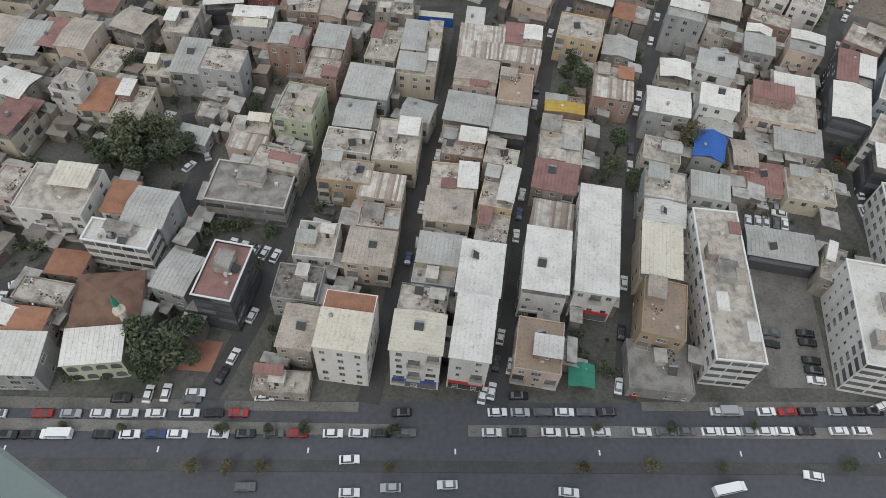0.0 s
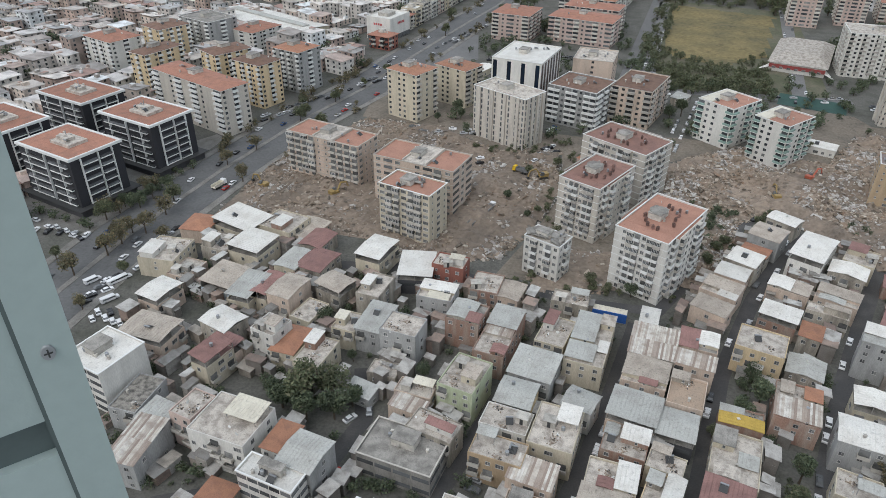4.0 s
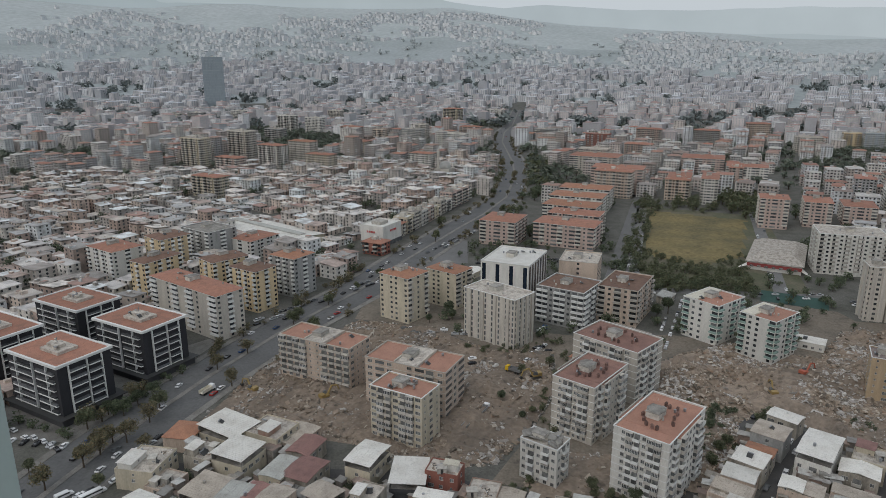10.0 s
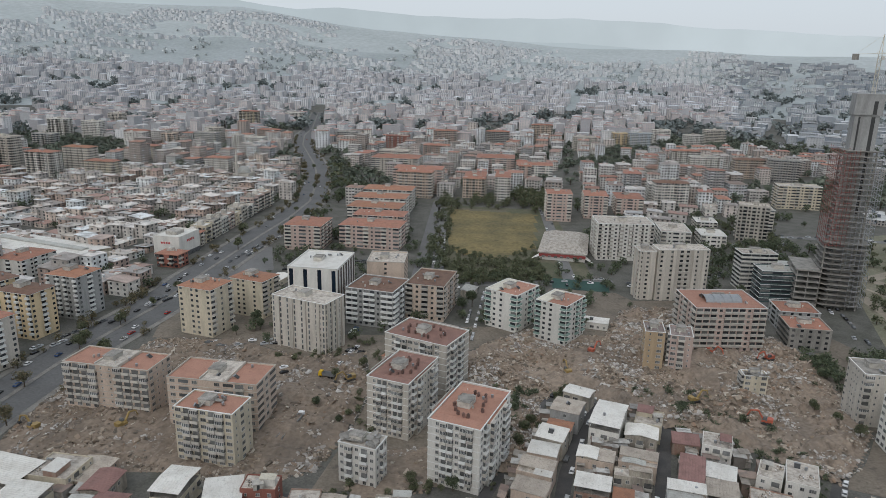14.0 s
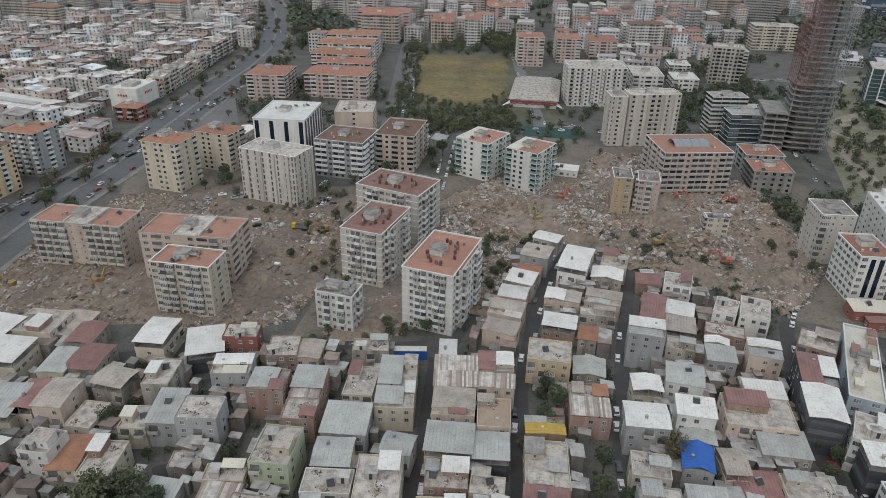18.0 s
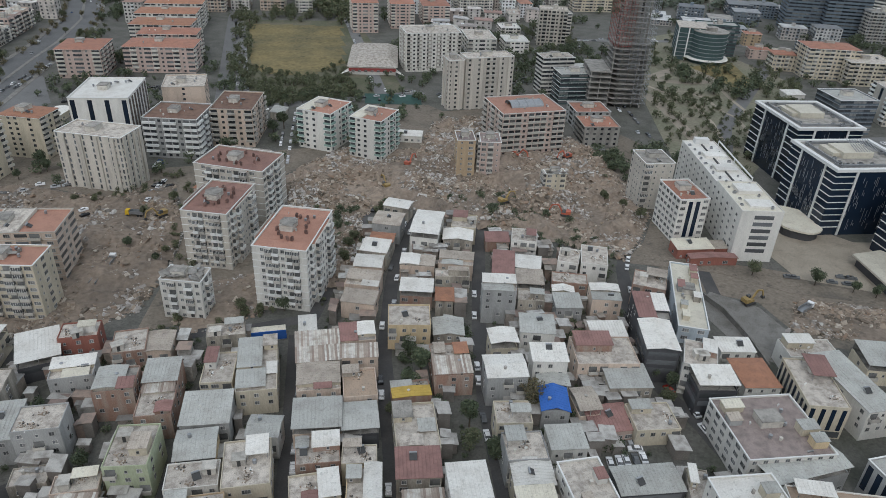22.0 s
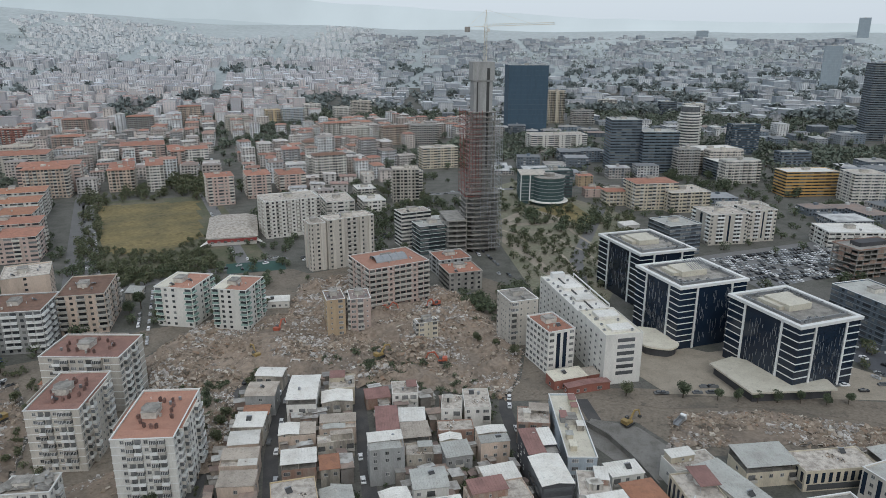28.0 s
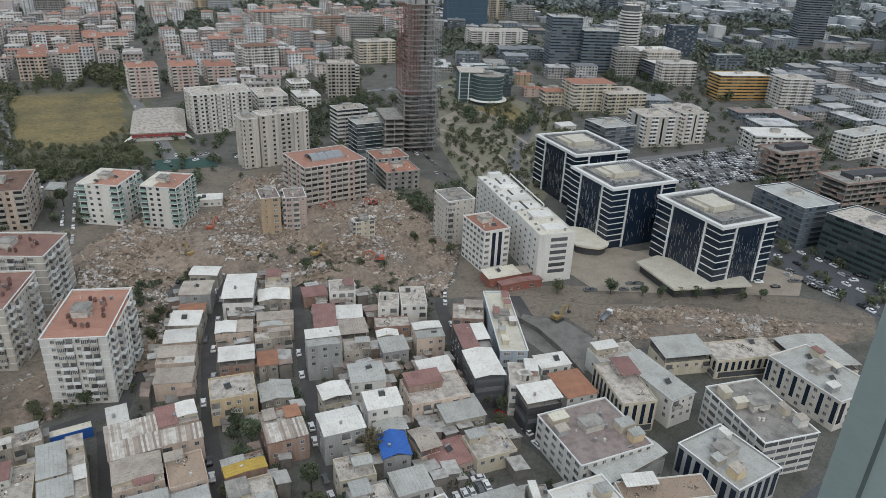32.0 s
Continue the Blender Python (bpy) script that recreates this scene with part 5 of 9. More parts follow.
# ---- dark blue glass offices with white corner lines ----
def glass_office(x, y, w, d, rot, h, seed):
    r = random.Random(seed)
    t = thing("office_building", pose(x, y, 0, 0, 0, rot), "dark blue glass office cube with white piers and rim", "building", "glass office cubes")
    part("glass_body", Shape().box(-w / 2, w / 2, -d / 2, d / 2, 0, h - 1), [BLUEGLASS], t)
    part("roof_deck", Shape().box(-w / 2 + .2, w / 2 - .2, -d / 2 + .2, d / 2 - .2, h - 1, h - .6), [ROOF["concrete"]], t)
    part("roof_screen", ring_wall(w * .8, d * .8, .35, h - .6, h + .7), [STEEL], t, "grey metal roof screen")
    part("roof_rim", ring_wall(w + 1.6, d + 1.6, 2.0, h - 1.1, h + .25), [TRIM], t, "white roof rim")
    s = Shape()
    s.box(-w * .22, w * .16, -d * .12, d * .2, h - .6, h + 2.2).box(-w * .3, -w * .22, -d * .05, d * .26, h - .6, h + 1.1).box(-w * .18, w * .24, d * .2, d * .28, h - .6, h + 1.4)
    part("plant_room", s, [ROOF["cream"]], t, "cream rooftop plant room")
    for _ in range(30):
        k = r.choice((-1, 1))
        px, py = (k * r.uniform(.33, .42) * w, r.uniform(-.42, .42) * d) if r.random() < .5 else (r.uniform(-.42, .42) * w, k * r.uniform(.33, .42) * d)
        q = r.uniform(.4, 1.1)
        part("air_unit", AIR_UNIT, None, t, at=scaled(pose(px, py, h - .6), q, q * .7, q * 1.3))
    if seed == 2:
        s = Shape()
        for i in range(9):
            s.bar((-w * .05 + i * 1.3, -d * .1, h + 2.4), (-w * .02 + i * 1.3, d * .2, h + 4.6), .12)
        part("roof_truss", s, [STEEL], t, "slanting steel roof truss")
    fl = max(8, round(h / 3.4))
    for k in seen_sides(x, y, rot):
        length, put = sided(w, d)[k]
        for u in (-.25, .27):
            part("pier", FIN, None, t, at=scaled(put(u * length, 0), 1.0, 4, h - 1.2))
        for i in range(1, fl):
            z = i * (h - 1.5) / fl + 1
            for a, b in ((-.5, -.27), (.29, .5)):
                part("floor_line", FIN, None, t, at=scaled(put((a + b) / 2 * length, z), abs(b - a) * length + .2, 3, .34))
        sl = Shape()
        for _ in range(64):
            u, z = r.choice(range(-11, 13)) * .02 * length, r.uniform(2, h - 6)
            sl.box(u - .1, u + .1, -.1, .02, z, z + r.uniform(1.4, 4.4))
        tagged(part("slit_glazing", sl, [STEEL], t, "thin pale vertical slits", at=put(0, 0)), kind="stuff")
    return t


glass_office(295.4, 284.3, 35.1, 43.5, -11, 31.5, 1)
glass_office(272.3, 229.7, 39.0, 35.4, -10, 32.4, 2)
glass_office(278.0, 176.8, 33.5, 40.8, -9, 31.7, 3)
t = thing("podium", pose(262, 176, 0, 0, 0, -10), "low cream podium with a curved roof beside the plaza", "building")
part("wall", Shape().hull([(-20, -16, 0), (14, -24, 0), (16, -18, 0), (-6, 12, 0), (-18, 10, 0)], [(-20, -16, 4.2), (14, -24, 4.2), (16, -18, 4.2), (-6, 12, 4.2), (-18, 10, 4.2)]), [WALL["dark"]], t)
part("roof", Shape().hull([(-21.5, -17, 4.2), (15, -26, 4.2), (18, -18, 4.2), (-5, 14, 4.2), (-19.5, 11.5, 4.2)], [(-21.5, -17, 5), (15, -26, 5), (18, -18, 5), (-5, 14, 5), (-19.5, 11.5, 5)]), [ROOF["cream"]], t)
t = thing("podium", pose(244, 224, 0, 0, 0, -10), "low white podium with a curved rim", "building")
ring = [(math.cos(a * .26) * (9 + 2 * math.sin(a)), math.sin(a * .26) * 14) for a in range(24)]
part("wall", Shape().hull([(a * .9, b * .9, 0) for a, b in ring], [(a * .9, b * .9, 4) for a, b in ring]), [WALL["dark"]], t)
part("roof", Shape().hull([(a, b, 4) for a, b in ring], [(a, b, 4.9) for a, b in ring]), [ROOF["cream"]], t)


# ---- black blocks with white floor lines and terracotta roofs ----
def round_office(x, y, rot, h):
    """A dark green glass office with a round front, a boxy rear wing and a pale skirt roof."""
    t = thing("office_building", pose(x, y, 0, 0, 0, rot), "dark green glass office with a round front", "building")
    part("glass_drum", Shape().tube(4, 0, 0, h, 14, n=28), [WALL["teal"]], t, "curved dark green glazing")
    part("rear_wing", Shape().box(-22, 2, -2, 24, 0, h + 1.5), [WALL["teal"]], t)
    part("wing_roof", Shape().box(-22.3, 2.3, -2.3, 24.3, h + 1.5, h + 2.1), [ROOF["flat"]], t)
    part("drum_roof", Shape().tube(4, 0, h, h + .6, 14.3, n=28).tube(4, 0, h + .6, h + 3.4, 5, n=12), [ROOF["concrete"]], t)
    part("skirt_roof", Shape().tube(4, 0, 3.4, 4.2, 18, 17.4, 28), [ROOF["white"]], t, "pale ring-shaped skirt roof")
    for i in range(1, 8):
        z = i * h / 8
        part("floor_band", Shape().tube(4, 0, z, z + .5, 14.12, n=28), [STEEL], t)
        part("floor_band", Shape().box(-22.12, 2.1, -2.12, 24.1, z, z + .5), [STEEL], t)
    for u in (-22.2, -14, -6):
        part("pier", Shape().box(u, u + .9, -2.4, -1.9, 0, h + 1.5), [TRIM], t)
    return t


round_office(386, 500, -28, 25)
for x, y, w, d, rot, h in ((427, 339.5, 30, 26, -20, 23), (455, 331, 22, 21, -18, 24)):
    block(x, y, w, d, rot, h, "pale", "flat", "w.bb.s.bb.w", "b.s.b", "cream flats with dark vertical stair glazing", near=False, rail="white")
for x, y, w, d, h, wall in ((472, 546, 15, 12, 11, "ochre"), (446, 503, 17, 13, 8, "pink")):
    block(x, y, w, d, -24, h, wall, "terracotta", "w.w.w", "w.w", f"low {wall} house with a red tiled roof", "house", near=False)
block(449, 478, 14, 15, -24, 12, "cream", "flat", "w.w.w", "wbw", "small cream block with a flat roof", near=False, rail="white")


def black_block(x, y, w, d, rot, h, seed):
    r = random.Random(seed)
    t = thing("apartment_block", pose(x, y, 0, 0, 0, rot), "black clad block with white floor lines and terracotta roof", "building", "black clad blocks")
    part("wall", walled(w - 1.6, d - 1.6, h - .6), [WALL["black"]], t)
    part("roof", Shape().box(-w / 2 + .4, w / 2 - .4, -d / 2 + .4, d / 2 - .4, h - .6, h - .1), [ROOF["terracotta"]], t)
    part("roof_rim", ring_wall(w, d, 1.0, h - .8, h + .3), [TRIM], t, "white roof rim")
    pr = part("plant_room", Shape().box(-w * .19, w * .17, -d * .2, d * .14, h - .1, h + 1.2).box(-w * .1, w * .05, -d * .1, d * .1, h + 1.2, h + 2.6), [ROOF["flat"]], t, "pale grey rooftop plant room")
    part("antenna_mast", Shape().bar((0, 0, h + 1.5), (0, 0, h + 5), .12), [STEEL], pr)
    roof_clutter(r, t, w * .35, d * .35, h + 1.5, 6, (1, 1, 2, 3, 3))
    for k in seen_sides(x, y, rot):
        length, put = sided(w - 1.6, d - 1.6)[k]
        for fl in range(1, 7):
            z = fl * (h - 2) / 7 + 1
            for a, b in (((-.3, .0), (.06, .3)) if k in (0, 2) else ((-.42, .02), (.1, .44))):
                part("balcony_band", FIN, None, t, at=scaled(put((a + b) / 2 * length, z), (b - a) * length, 9, .42))
                part("glass_rail", BAND, None, t, at=scaled(put((a + b) / 2 * length, z + .42), (b - a) * length * .98, 15, .8))
        for u in (-.31, .03, .31):
            part("pier", FIN, None, t, at=scaled(put(u * length, 2), .35, 8, h - 3))
    part("shopfront", Shape().box(-w / 2 - 1, w / 2 + 1, -d / 2 - 1, d / 2 + 1, 0, 3.6), [WALL["dark"]], t)
    part("shop_awning", Shape().box(-w / 2 - 2.6, w / 2 + 2.6, -d / 2 - 2.6, d / 2 + 2.6, 3.6, 3.9), [DARK], t)
    return t


for i, (x, y, h) in enumerate(((-225.7, 222.2, 25.7), (-217.6, 263.6, 25.1), (-267.0, 279.6, 24.5), (-275, 237, 25.0))):
    black_block(x, y, 25.4, 36, 75, h, i)


# ---- sports hall, shopping hall ----
t = thing("sports_hall", pose(112, 530, 0, 0, 0, -14), "low hall with a broad pale sloping roof and red band", "building")
part("wall", walled(34, 62, 6), [WALL["white"]], t)
part("red_band", Shape().box(-17.3, 17.3, -31.5, -31.02, 2.6, 4.9), [mat("faded_red_fascia", (.3, .06, .055), .7, .2, .6)], t, "dull red fascia band")
hip = [(-18.5, -32, 6), (18.5, -32, 6), (18.5, 33, 6), (-18.5, 33, 6)]
part("roof", Shape().hull(hip, [(-11, -14, 9.6), (11, -14, 9.6), (11, 26, 9.6), (-11, 26, 9.6)], 0), [ROOF["flat"]], t, "pale weathered sloping sheet roof")
for v in (-1, 1):
    part("corner_canopy", Shape().hull([(v * 17, -33, 3), (v * 24, -38, 1.2), (v * 17, -24, 3)], [(v * 17, -33, 3.3), (v * 24, -38, 1.5), (v * 17, -24, 3.3)]), [ROOF["white"]], t, "pointed white corner canopy")
for i in range(7):
    part("window", WIN_WIDE, None, t, at=pose(-14 + i * 4.6, -31.5, 2.2))
t = thing("shopping_hall", pose(-280, 502, 0, 0, 0, 66), "long low hall with a white sheet roof", "building")
part("wall", walled(34, 100, 7), [WALL["cream"]], t)
part("roof", metal_roof(34, 100, 7, 1.6, "gable", .8, 4), [ROOF["white"]], t)
part("roof_light", Shape().box(-3, 3, -44, 44, 8.4, 9.6), [ROOF["grey"]], t)
for i in range(14):
    part("window", WIN_WIDE, None, t, at=sided(34, 100)[3][1](-45 + i * 7, 3))

# ---- mosque ----
t = thing("mosque", pose(-67.8, 70.2, 0, 0, 0, 7), "small pale green mosque with arched windows and brown roof", "mosque")
part("wall", walled(12.2, 8, 8, .5), [WALL["green"]], t)
part("roof", metal_roof(12.2, 8, 8.05, .7, "shed"), [ROOF["white"]], t)
part("prayer_hall", walled(14.5, 15.5, 6.6), [WALL["beige"]], t, at=pose(.6, 11.8, 0))
part("hall_roof", hip_roof(14.5, 15.5, 6.6, 2.4), [ROOF["brown"]], t, "brown tiled hip roof", at=pose(.6, 11.8, 0))
arch = Shape()
ring = [(-1.1, 0), (1.1, 0), (1.1, 1)] + [(math.cos(math.pi * i / 8) * 1.1, 1 + math.sin(math.pi * i / 8) * 1.0) for i in range(1, 8)] + [(-1.1, 1)]
arch.hull([(a, .02, b) for a, b in ring], [(a, -.1, b) for a, b in ring])
am = arch.mesh("arched_window", [GLASS])
for i in range(4):
    for z in (1.0, 4.8):
        part("arched_window", am, None, t, at=sided(12.2, 8)[0][1](-4.5 + i * 3, z))
t = thing("minaret", pose(-63.0, 77.0, 0), "slender white minaret with balcony and green cone", "minaret")
part("shaft", Shape().tube(0, 0, 0, 2.5, 1.1, 1.0, 12).tube(0, 0, 2.5, 14.2, .85, .72, 12), [WALL["white"]], t)
part("balcony", Shape().tube(0, 0, 10.6, 11.3, .8, 1.35, 12).tube(0, 0, 11.3, 12.1, 1.4, 1.4, 12), [WALL["cream"]], t)
part("cone", Shape().tube(0, 0, 14.2, 18.0, .78, .05, 12), [ROOF["greenflat"]], t, "green lead cone")
t = thing("market_canopy", pose(38.5, 68.3, 0, 0, 0, -6), "green cloth canopy on steel posts", "canopy")
part("cloth", metal_roof(5.6, 5.6, 3.2, .8, "gable", .2, 3), [ROOF["greenflat"]], t)
for a in (-2.6, 2.6):
    for b in (-2.6, 2.6):
        part("post", Shape().box(a - .07, a + .07, b - .07, b + .07, 0, 3.25), [STEEL], t)
outline([(-52, 69), (-44.5, 68.5), (-43, 76), (-50, 77)], -.05, .12, ROOF["terracotta"], "pavement_7", "red paved court beside the mosque", "pavement")


# ---- concrete tower under construction, with scaffolding and crane ----
t = thing("tower_shell", pose(257.7, 407.4, 0, 0, 0, -18), "concrete tower shell wrapped in red scaffolding", "tower", "construction site")
RED_LEAD = mat("red_lead_steel", (.27, .085, .07), .7, .2, 1)
SLAB = [(-12.5, -8), (-9, -10.5), (9, -10.5), (12.5, -8), (12.5, 10), (-12.5, 10)]
for i in range(30):
    z, k = i * 3.25, 1 if i < 13 else .74
    part("floor_slab", Shape().hull([(a * k, b * k, z + 2.75) for a, b in SLAB], [(a * k, b * k, z + 3.25) for a, b in SLAB]), [WALL["concrete"]], t)
    s = Shape()
    for a in (-11, -5.5, 0, 5.5, 11):
        for b in (-7.5, 9):
            s.box(a * k - .4, a * k + .4, b * k - .4, b * k + .4, z, z + 2.75)
    tagged(part("column", s, [WALL["concrete"]], t), kind="stuff")
part("core", Shape().box(-6.5, 6.5, -5, 5, 0, 124).box(-7.4, 7.4, -5.8, 5.8, 118, 130).box(2.2, 4.2, -5.1, -4.95, 60, 117, 1).box(-4.5, -3.5, -5.1, -4.95, 60, 117, 1).box(2.2, 4.2, -5.95, -5.75, 118.5, 126, 1), [WALL["grey"], DARK], t, "tall concrete lift core")
for red, x0, x1, z0, z1, n in ((True, -12.5, -2, 40, 99, 6), (False, -2, 12.5, 26, 94, 7), (False, 4, 13.5, 3, 26, 5)):
    s = Shape()
    for a in np.linspace(x0, x1, n):
        for b in (-11.6, 11.6):
            s.bar((a, b, z0), (a, b, z1 - 4 * ((a * 7) % 1)), .1)
    side = x0 if x0 < -10 else x1
    for b in np.linspace(-11.6, 11.6, 6):
        s.bar((side, b, z0), (side, b, z1), .1)
    for z in np.arange(z0 + 1, z1, 3.25):
        for b in (-11.6, 11.6):
            s.bar((x0, b, z), (x1, b, z), .11)
        s.bar((side, -11.6, z), (side, 11.6, z), .11)
        s.bar((x0, -11.6, z), ((x0 + x1) / 2, -11.6, z + 3.2), .07)
    tagged(part("scaffolding", s, [RED_LEAD if red else STEEL], t, "red steel scaffold lattice" if red else "grey steel scaffold lattice"), kind="stuff")
for i in range(7):
    part("podium_slab", Shape().box(-26, -12.6, -14, 16, i * 3.6 + 2.6, i * 3.6 + 3.5).box(-25.5, -25, -13.5, -13, i * 3.6 - .1, i * 3.6 + 3).box(-19.2, -18.7, -13.5, -13, i * 3.6 - .1, i * 3.6 + 3).box(-25.5, -13, 3, 15, i * 3.6 - .1, i * 3.6 + 3), [WALL["concrete"]], t)
t = thing("tower_crane", pose(262, 410.2, 0, 0, 0, -28), "pale lattice tower crane with a long jib", "crane", "construction site")
s = Shape()
for a in (-.9, .9):
    for b in (-.9, .9):
        s.bar((a, b, 0), (a, b, 152), .14)
for i in range(76):
    z, k = i * 2, 1 if i % 2 else -1
    for b in (-.9, .9):
        s.bar((-.9 * k, b, z), (.9 * k, b, z + 2), .09)
        s.bar((b, -.9 * k, z), (b, .9 * k, z + 2), .09)
part("mast", s, [ROOF["cream"]], t)
s = Shape()
for b in (-.7, .7):
    s.bar((-14, b, 152), (46, b, 154), .12)
s.bar((4, 0, 154), (46, 0, 155.2), .1)
for i in range(24):
    s.bar((-2 + i * 2, -.7, 152.4 + i * .066), (-1 + i * 2, 0, 153.6 + i * .06), .07)
    s.bar((-1 + i * 2, 0, 153.6 + i * .06), (i * 2, .7, 152.5 + i * .066), .07)
part("jib", s, [ROOF["cream"]], t)
part("apex", Shape().bar((-.8, 0, 152), (.4, 0, 163), .16).bar((.8, 0, 152), (.4, 0, 163), .16).bar((.4, 0, 163), (-12, 0, 152.3), .06).bar((.4, 0, 163), (30, 0, 154.5), .06), [ROOF["cream"]], t)
part("cab", Shape().box(.9, 2.6, -1.6, -.2, 149, 151.2), [ROOF["white"]], t)
part("counterweight", Shape().box(-14, -10.5, -1, 1, 148.8, 152.2), [WALL["concrete"]], t)


# ---- excavators and lorries on the cleared ground ----
def excavator(x, y, rot, m, reach=1.0):
    t = thing("excavator", pose(x, y, .6, 0, 0, rot), ("orange-red" if m == ORANGE else "yellow") + " tracked excavator working on rubble", "excavator", "demolition machines")
    for b in (-1.5, 1.5):
        ring = [(-2.3, .4), (-1.9, 0), (1.9, 0), (2.3, .4), (1.9, .9), (-1.9, .9)]
        part("track", Shape().hull([(p, b - .35, q) for p, q in ring], [(p, b + .35, q) for p, q in ring]), [DARK], t)
    part("body", Shape().box(-2.6, 1.6, -1.4, 1.4, 1.0, 1.9).box(-2.7, -.6, -1.4, 1.4, 1.9, 2.6), [m], t)
    part("cab", Shape().hull([(-.4, .3, 1.9), (1.5, .3, 1.9), (1.5, 1.4, 1.9), (-.4, 1.4, 1.9)], [(-.3, .4, 3.2), (1.0, .4, 3.2), (1.0, 1.3, 3.2), (-.3, 1.3, 3.2)]), [GLASS], t)
    part("boom", Shape().bar((1.2, -.3, 1.7), (3.4 * reach, -.3, 5.0), .3).bar((3.4 * reach, -.3, 5.0), (6.2 * reach, -.3, 4.4), .26), [m], t)
    part("arm", Shape().bar((6.2 * reach, -.3, 4.5), (7.4 * reach, -.3, 1.6), .2), [m], t)
    part("bucket", Shape().hull([(6.9 * reach, -.9, .6), (8.0 * reach, -.9, .9), (8.0 * reach, .3, .9), (6.9 * reach, .3, .6)], [(6.8 * reach, -.9, 1.6), (7.6 * reach, -.9, 1.8), (7.6 * reach, .3, 1.8), (6.8 * reach, .3, 1.6)]), [DARK], t)
    return t


for x, y, rot, m in ((144, 258, 150, ORANGE), (168, 300, 100, ORANGE), (176, 322, 200, ORANGE), (121, 277, 20, YELLOW), (-33, 296, 215, YELLOW), (-153, 251, 160, YELLOW), (-119, 253, 60, YELLOW), (181, 175, 10, YELLOW), (150, 330, 300, ORANGE), (88, 330, 45, ORANGE), (70, 305, 100, YELLOW)):
    excavator(x, y, rot, m)


def lorry(x, y, rot, m, load):
    t = thing("tipper_lorry", pose(x, y, .05, 0, 0, rot), "tipper lorry beside the cleared ground", "lorry", "lorries")
    part("cab", Shape().hull([(2.2, -1.2, .7), (4, -1.2, .7), (4, 1.2, .7), (2.2, 1.2, .7)], [(2.2, -1.15, 2.9), (3.7, -1.15, 2.9), (3.7, 1.15, 2.9), (2.2, 1.15, 2.9)]), [m], t)
    part("windscreen", Shape().box(3.5, 3.98, -1, 1, 1.7, 2.5), [GLASS], t)
    part("tray", Shape().box(-4, 2, -1.25, 1.25, 1.1, 1.3).box(-4, 2, -1.25, -1.1, 1.3, 2.5).box(-4, 2, 1.1, 1.25, 1.3, 2.5).box(1.85, 2, -1.1, 1.1, 1.3, 2.6), [load], t)
    wm = Shape().hull([(math.cos(i * math.pi / 5) * .5, -.15, math.sin(i * math.pi / 5) * .5) for i in range(10)], [(math.cos(i * math.pi / 5) * .5, .15, math.sin(i * math.pi / 5) * .5) for i in range(10)]).mesh("wheel", [TYRE])
    for a in (-3, -1.7, 2.9):
        for b in (-1.1, 1.1):
            part("wheel", wm, None, t, at=pose(a, b, .5))
    return t


for x, y, rot, m, load in ((-50, 259, 75, PAINT["white"], STEEL), (-53.5, 246, 72, PAINT["grey"], STEEL), (-172.5, 246, 80, PAINT["white"], ROOF["cream"]), (200, 166, 20, PAINT["white"], STEEL), (-36.7, 353, 70, PAINT["blue"], TRIM), (-44, 300, 160, PAINT["yellow"], STEEL)):
    lorry(x, y, rot, m, load)

# ---- a fragment of a house left on the cleared ground, and low sheds ----
block(147.5, 279.5, 10, 6, -8, 13.2, "cream", "flat", "wnw", "b", "fragment of a cream block standing in rubble", "ruined_block")
for x, y, w, d, rot, h, roof, wall in ((98, 366, 14, 7, -20, 4, "white", "white"), (-15, 318, 7, 6, 65, 4, "orange", "pink"), (182, 214, 16, 8, -10, 4.5, "cream", "redbrick"), (196, 212, 10, 7, -10, 4, "beige", "redbrick"), (186, 205, 20, 4, -12, 3.5, "red", "redbrick"),
                                       (30, 420, 12, 8, 70, 4, "grey", "concrete"), (-70, 420, 14, 9, 70, 5, "grey", "cream"), (-95, 440, 16, 10, 70, 4, "white", "cream"), (250, 470, 24, 18, -10, 8, "grey", "grey"), (-20, 460, 12, 8, 80, 4, "white", "white"), (390, 395, 14, 10, -10, 4.5, "white", "white"), (220, 300, 10, 6, -10, 3.5, "red", "brick")):
    house(x, y, w, d, rot, h, roof, wall, "shed" if h < 4.6 else "house")


# ---- torn floors and slabs on the half-demolished blocks ----
def broken_top(t, w, d, h, seed, many=9):
    """Cracked slabs, stumps of columns and loose masonry where a storey was torn off."""
    r = random.Random(seed)
    for _ in range(many):
        a, b = r.uniform(1, 2.6), r.uniform(.8, 1.8)
        q = [(-a, -b * r.uniform(.5, 1)), (a * r.uniform(.6, 1), -b), (a, b * r.uniform(.4, 1)), (-a * r.uniform(.4, 1), b)]
        part("broken_slab", Shape().hull([(*p, -.12) for p in q], [(*p, .12) for p in q]), [WALL["concrete"]], t, at=pose(r.uniform(-.42, .42) * w, r.uniform(-.42, .42) * d, h + r.uniform(.1, .9), r.uniform(-28, 28), r.uniform(-28, 28), r.uniform(0, 180)))
    for _ in range(4):
        k = r.uniform(.6, 2.2)
        part("column_stump", Shape().box(-.25, .25, -.25, .25, 0, k), [WALL["concrete"]], t, at=pose(r.uniform(-.45, .45) * w, r.choice((-.44, .44)) * d, h - .3, r.uniform(-6, 6), r.uniform(-6, 6)))


for o in list(scene.objects):
    p = o.location
    if o.name.startswith("ruined_block"):
        broken_top(o, 10, 6, 13.2, 1)
    if o.get("label", "").startswith("half-demolished grey-white"):
        broken_top(o, 9.5, 14.4, 15.5, 2, 14)
    if "torn side wall" in o.get("label", ""):
        broken_top(o, 8, 8, 22, 3, 4)


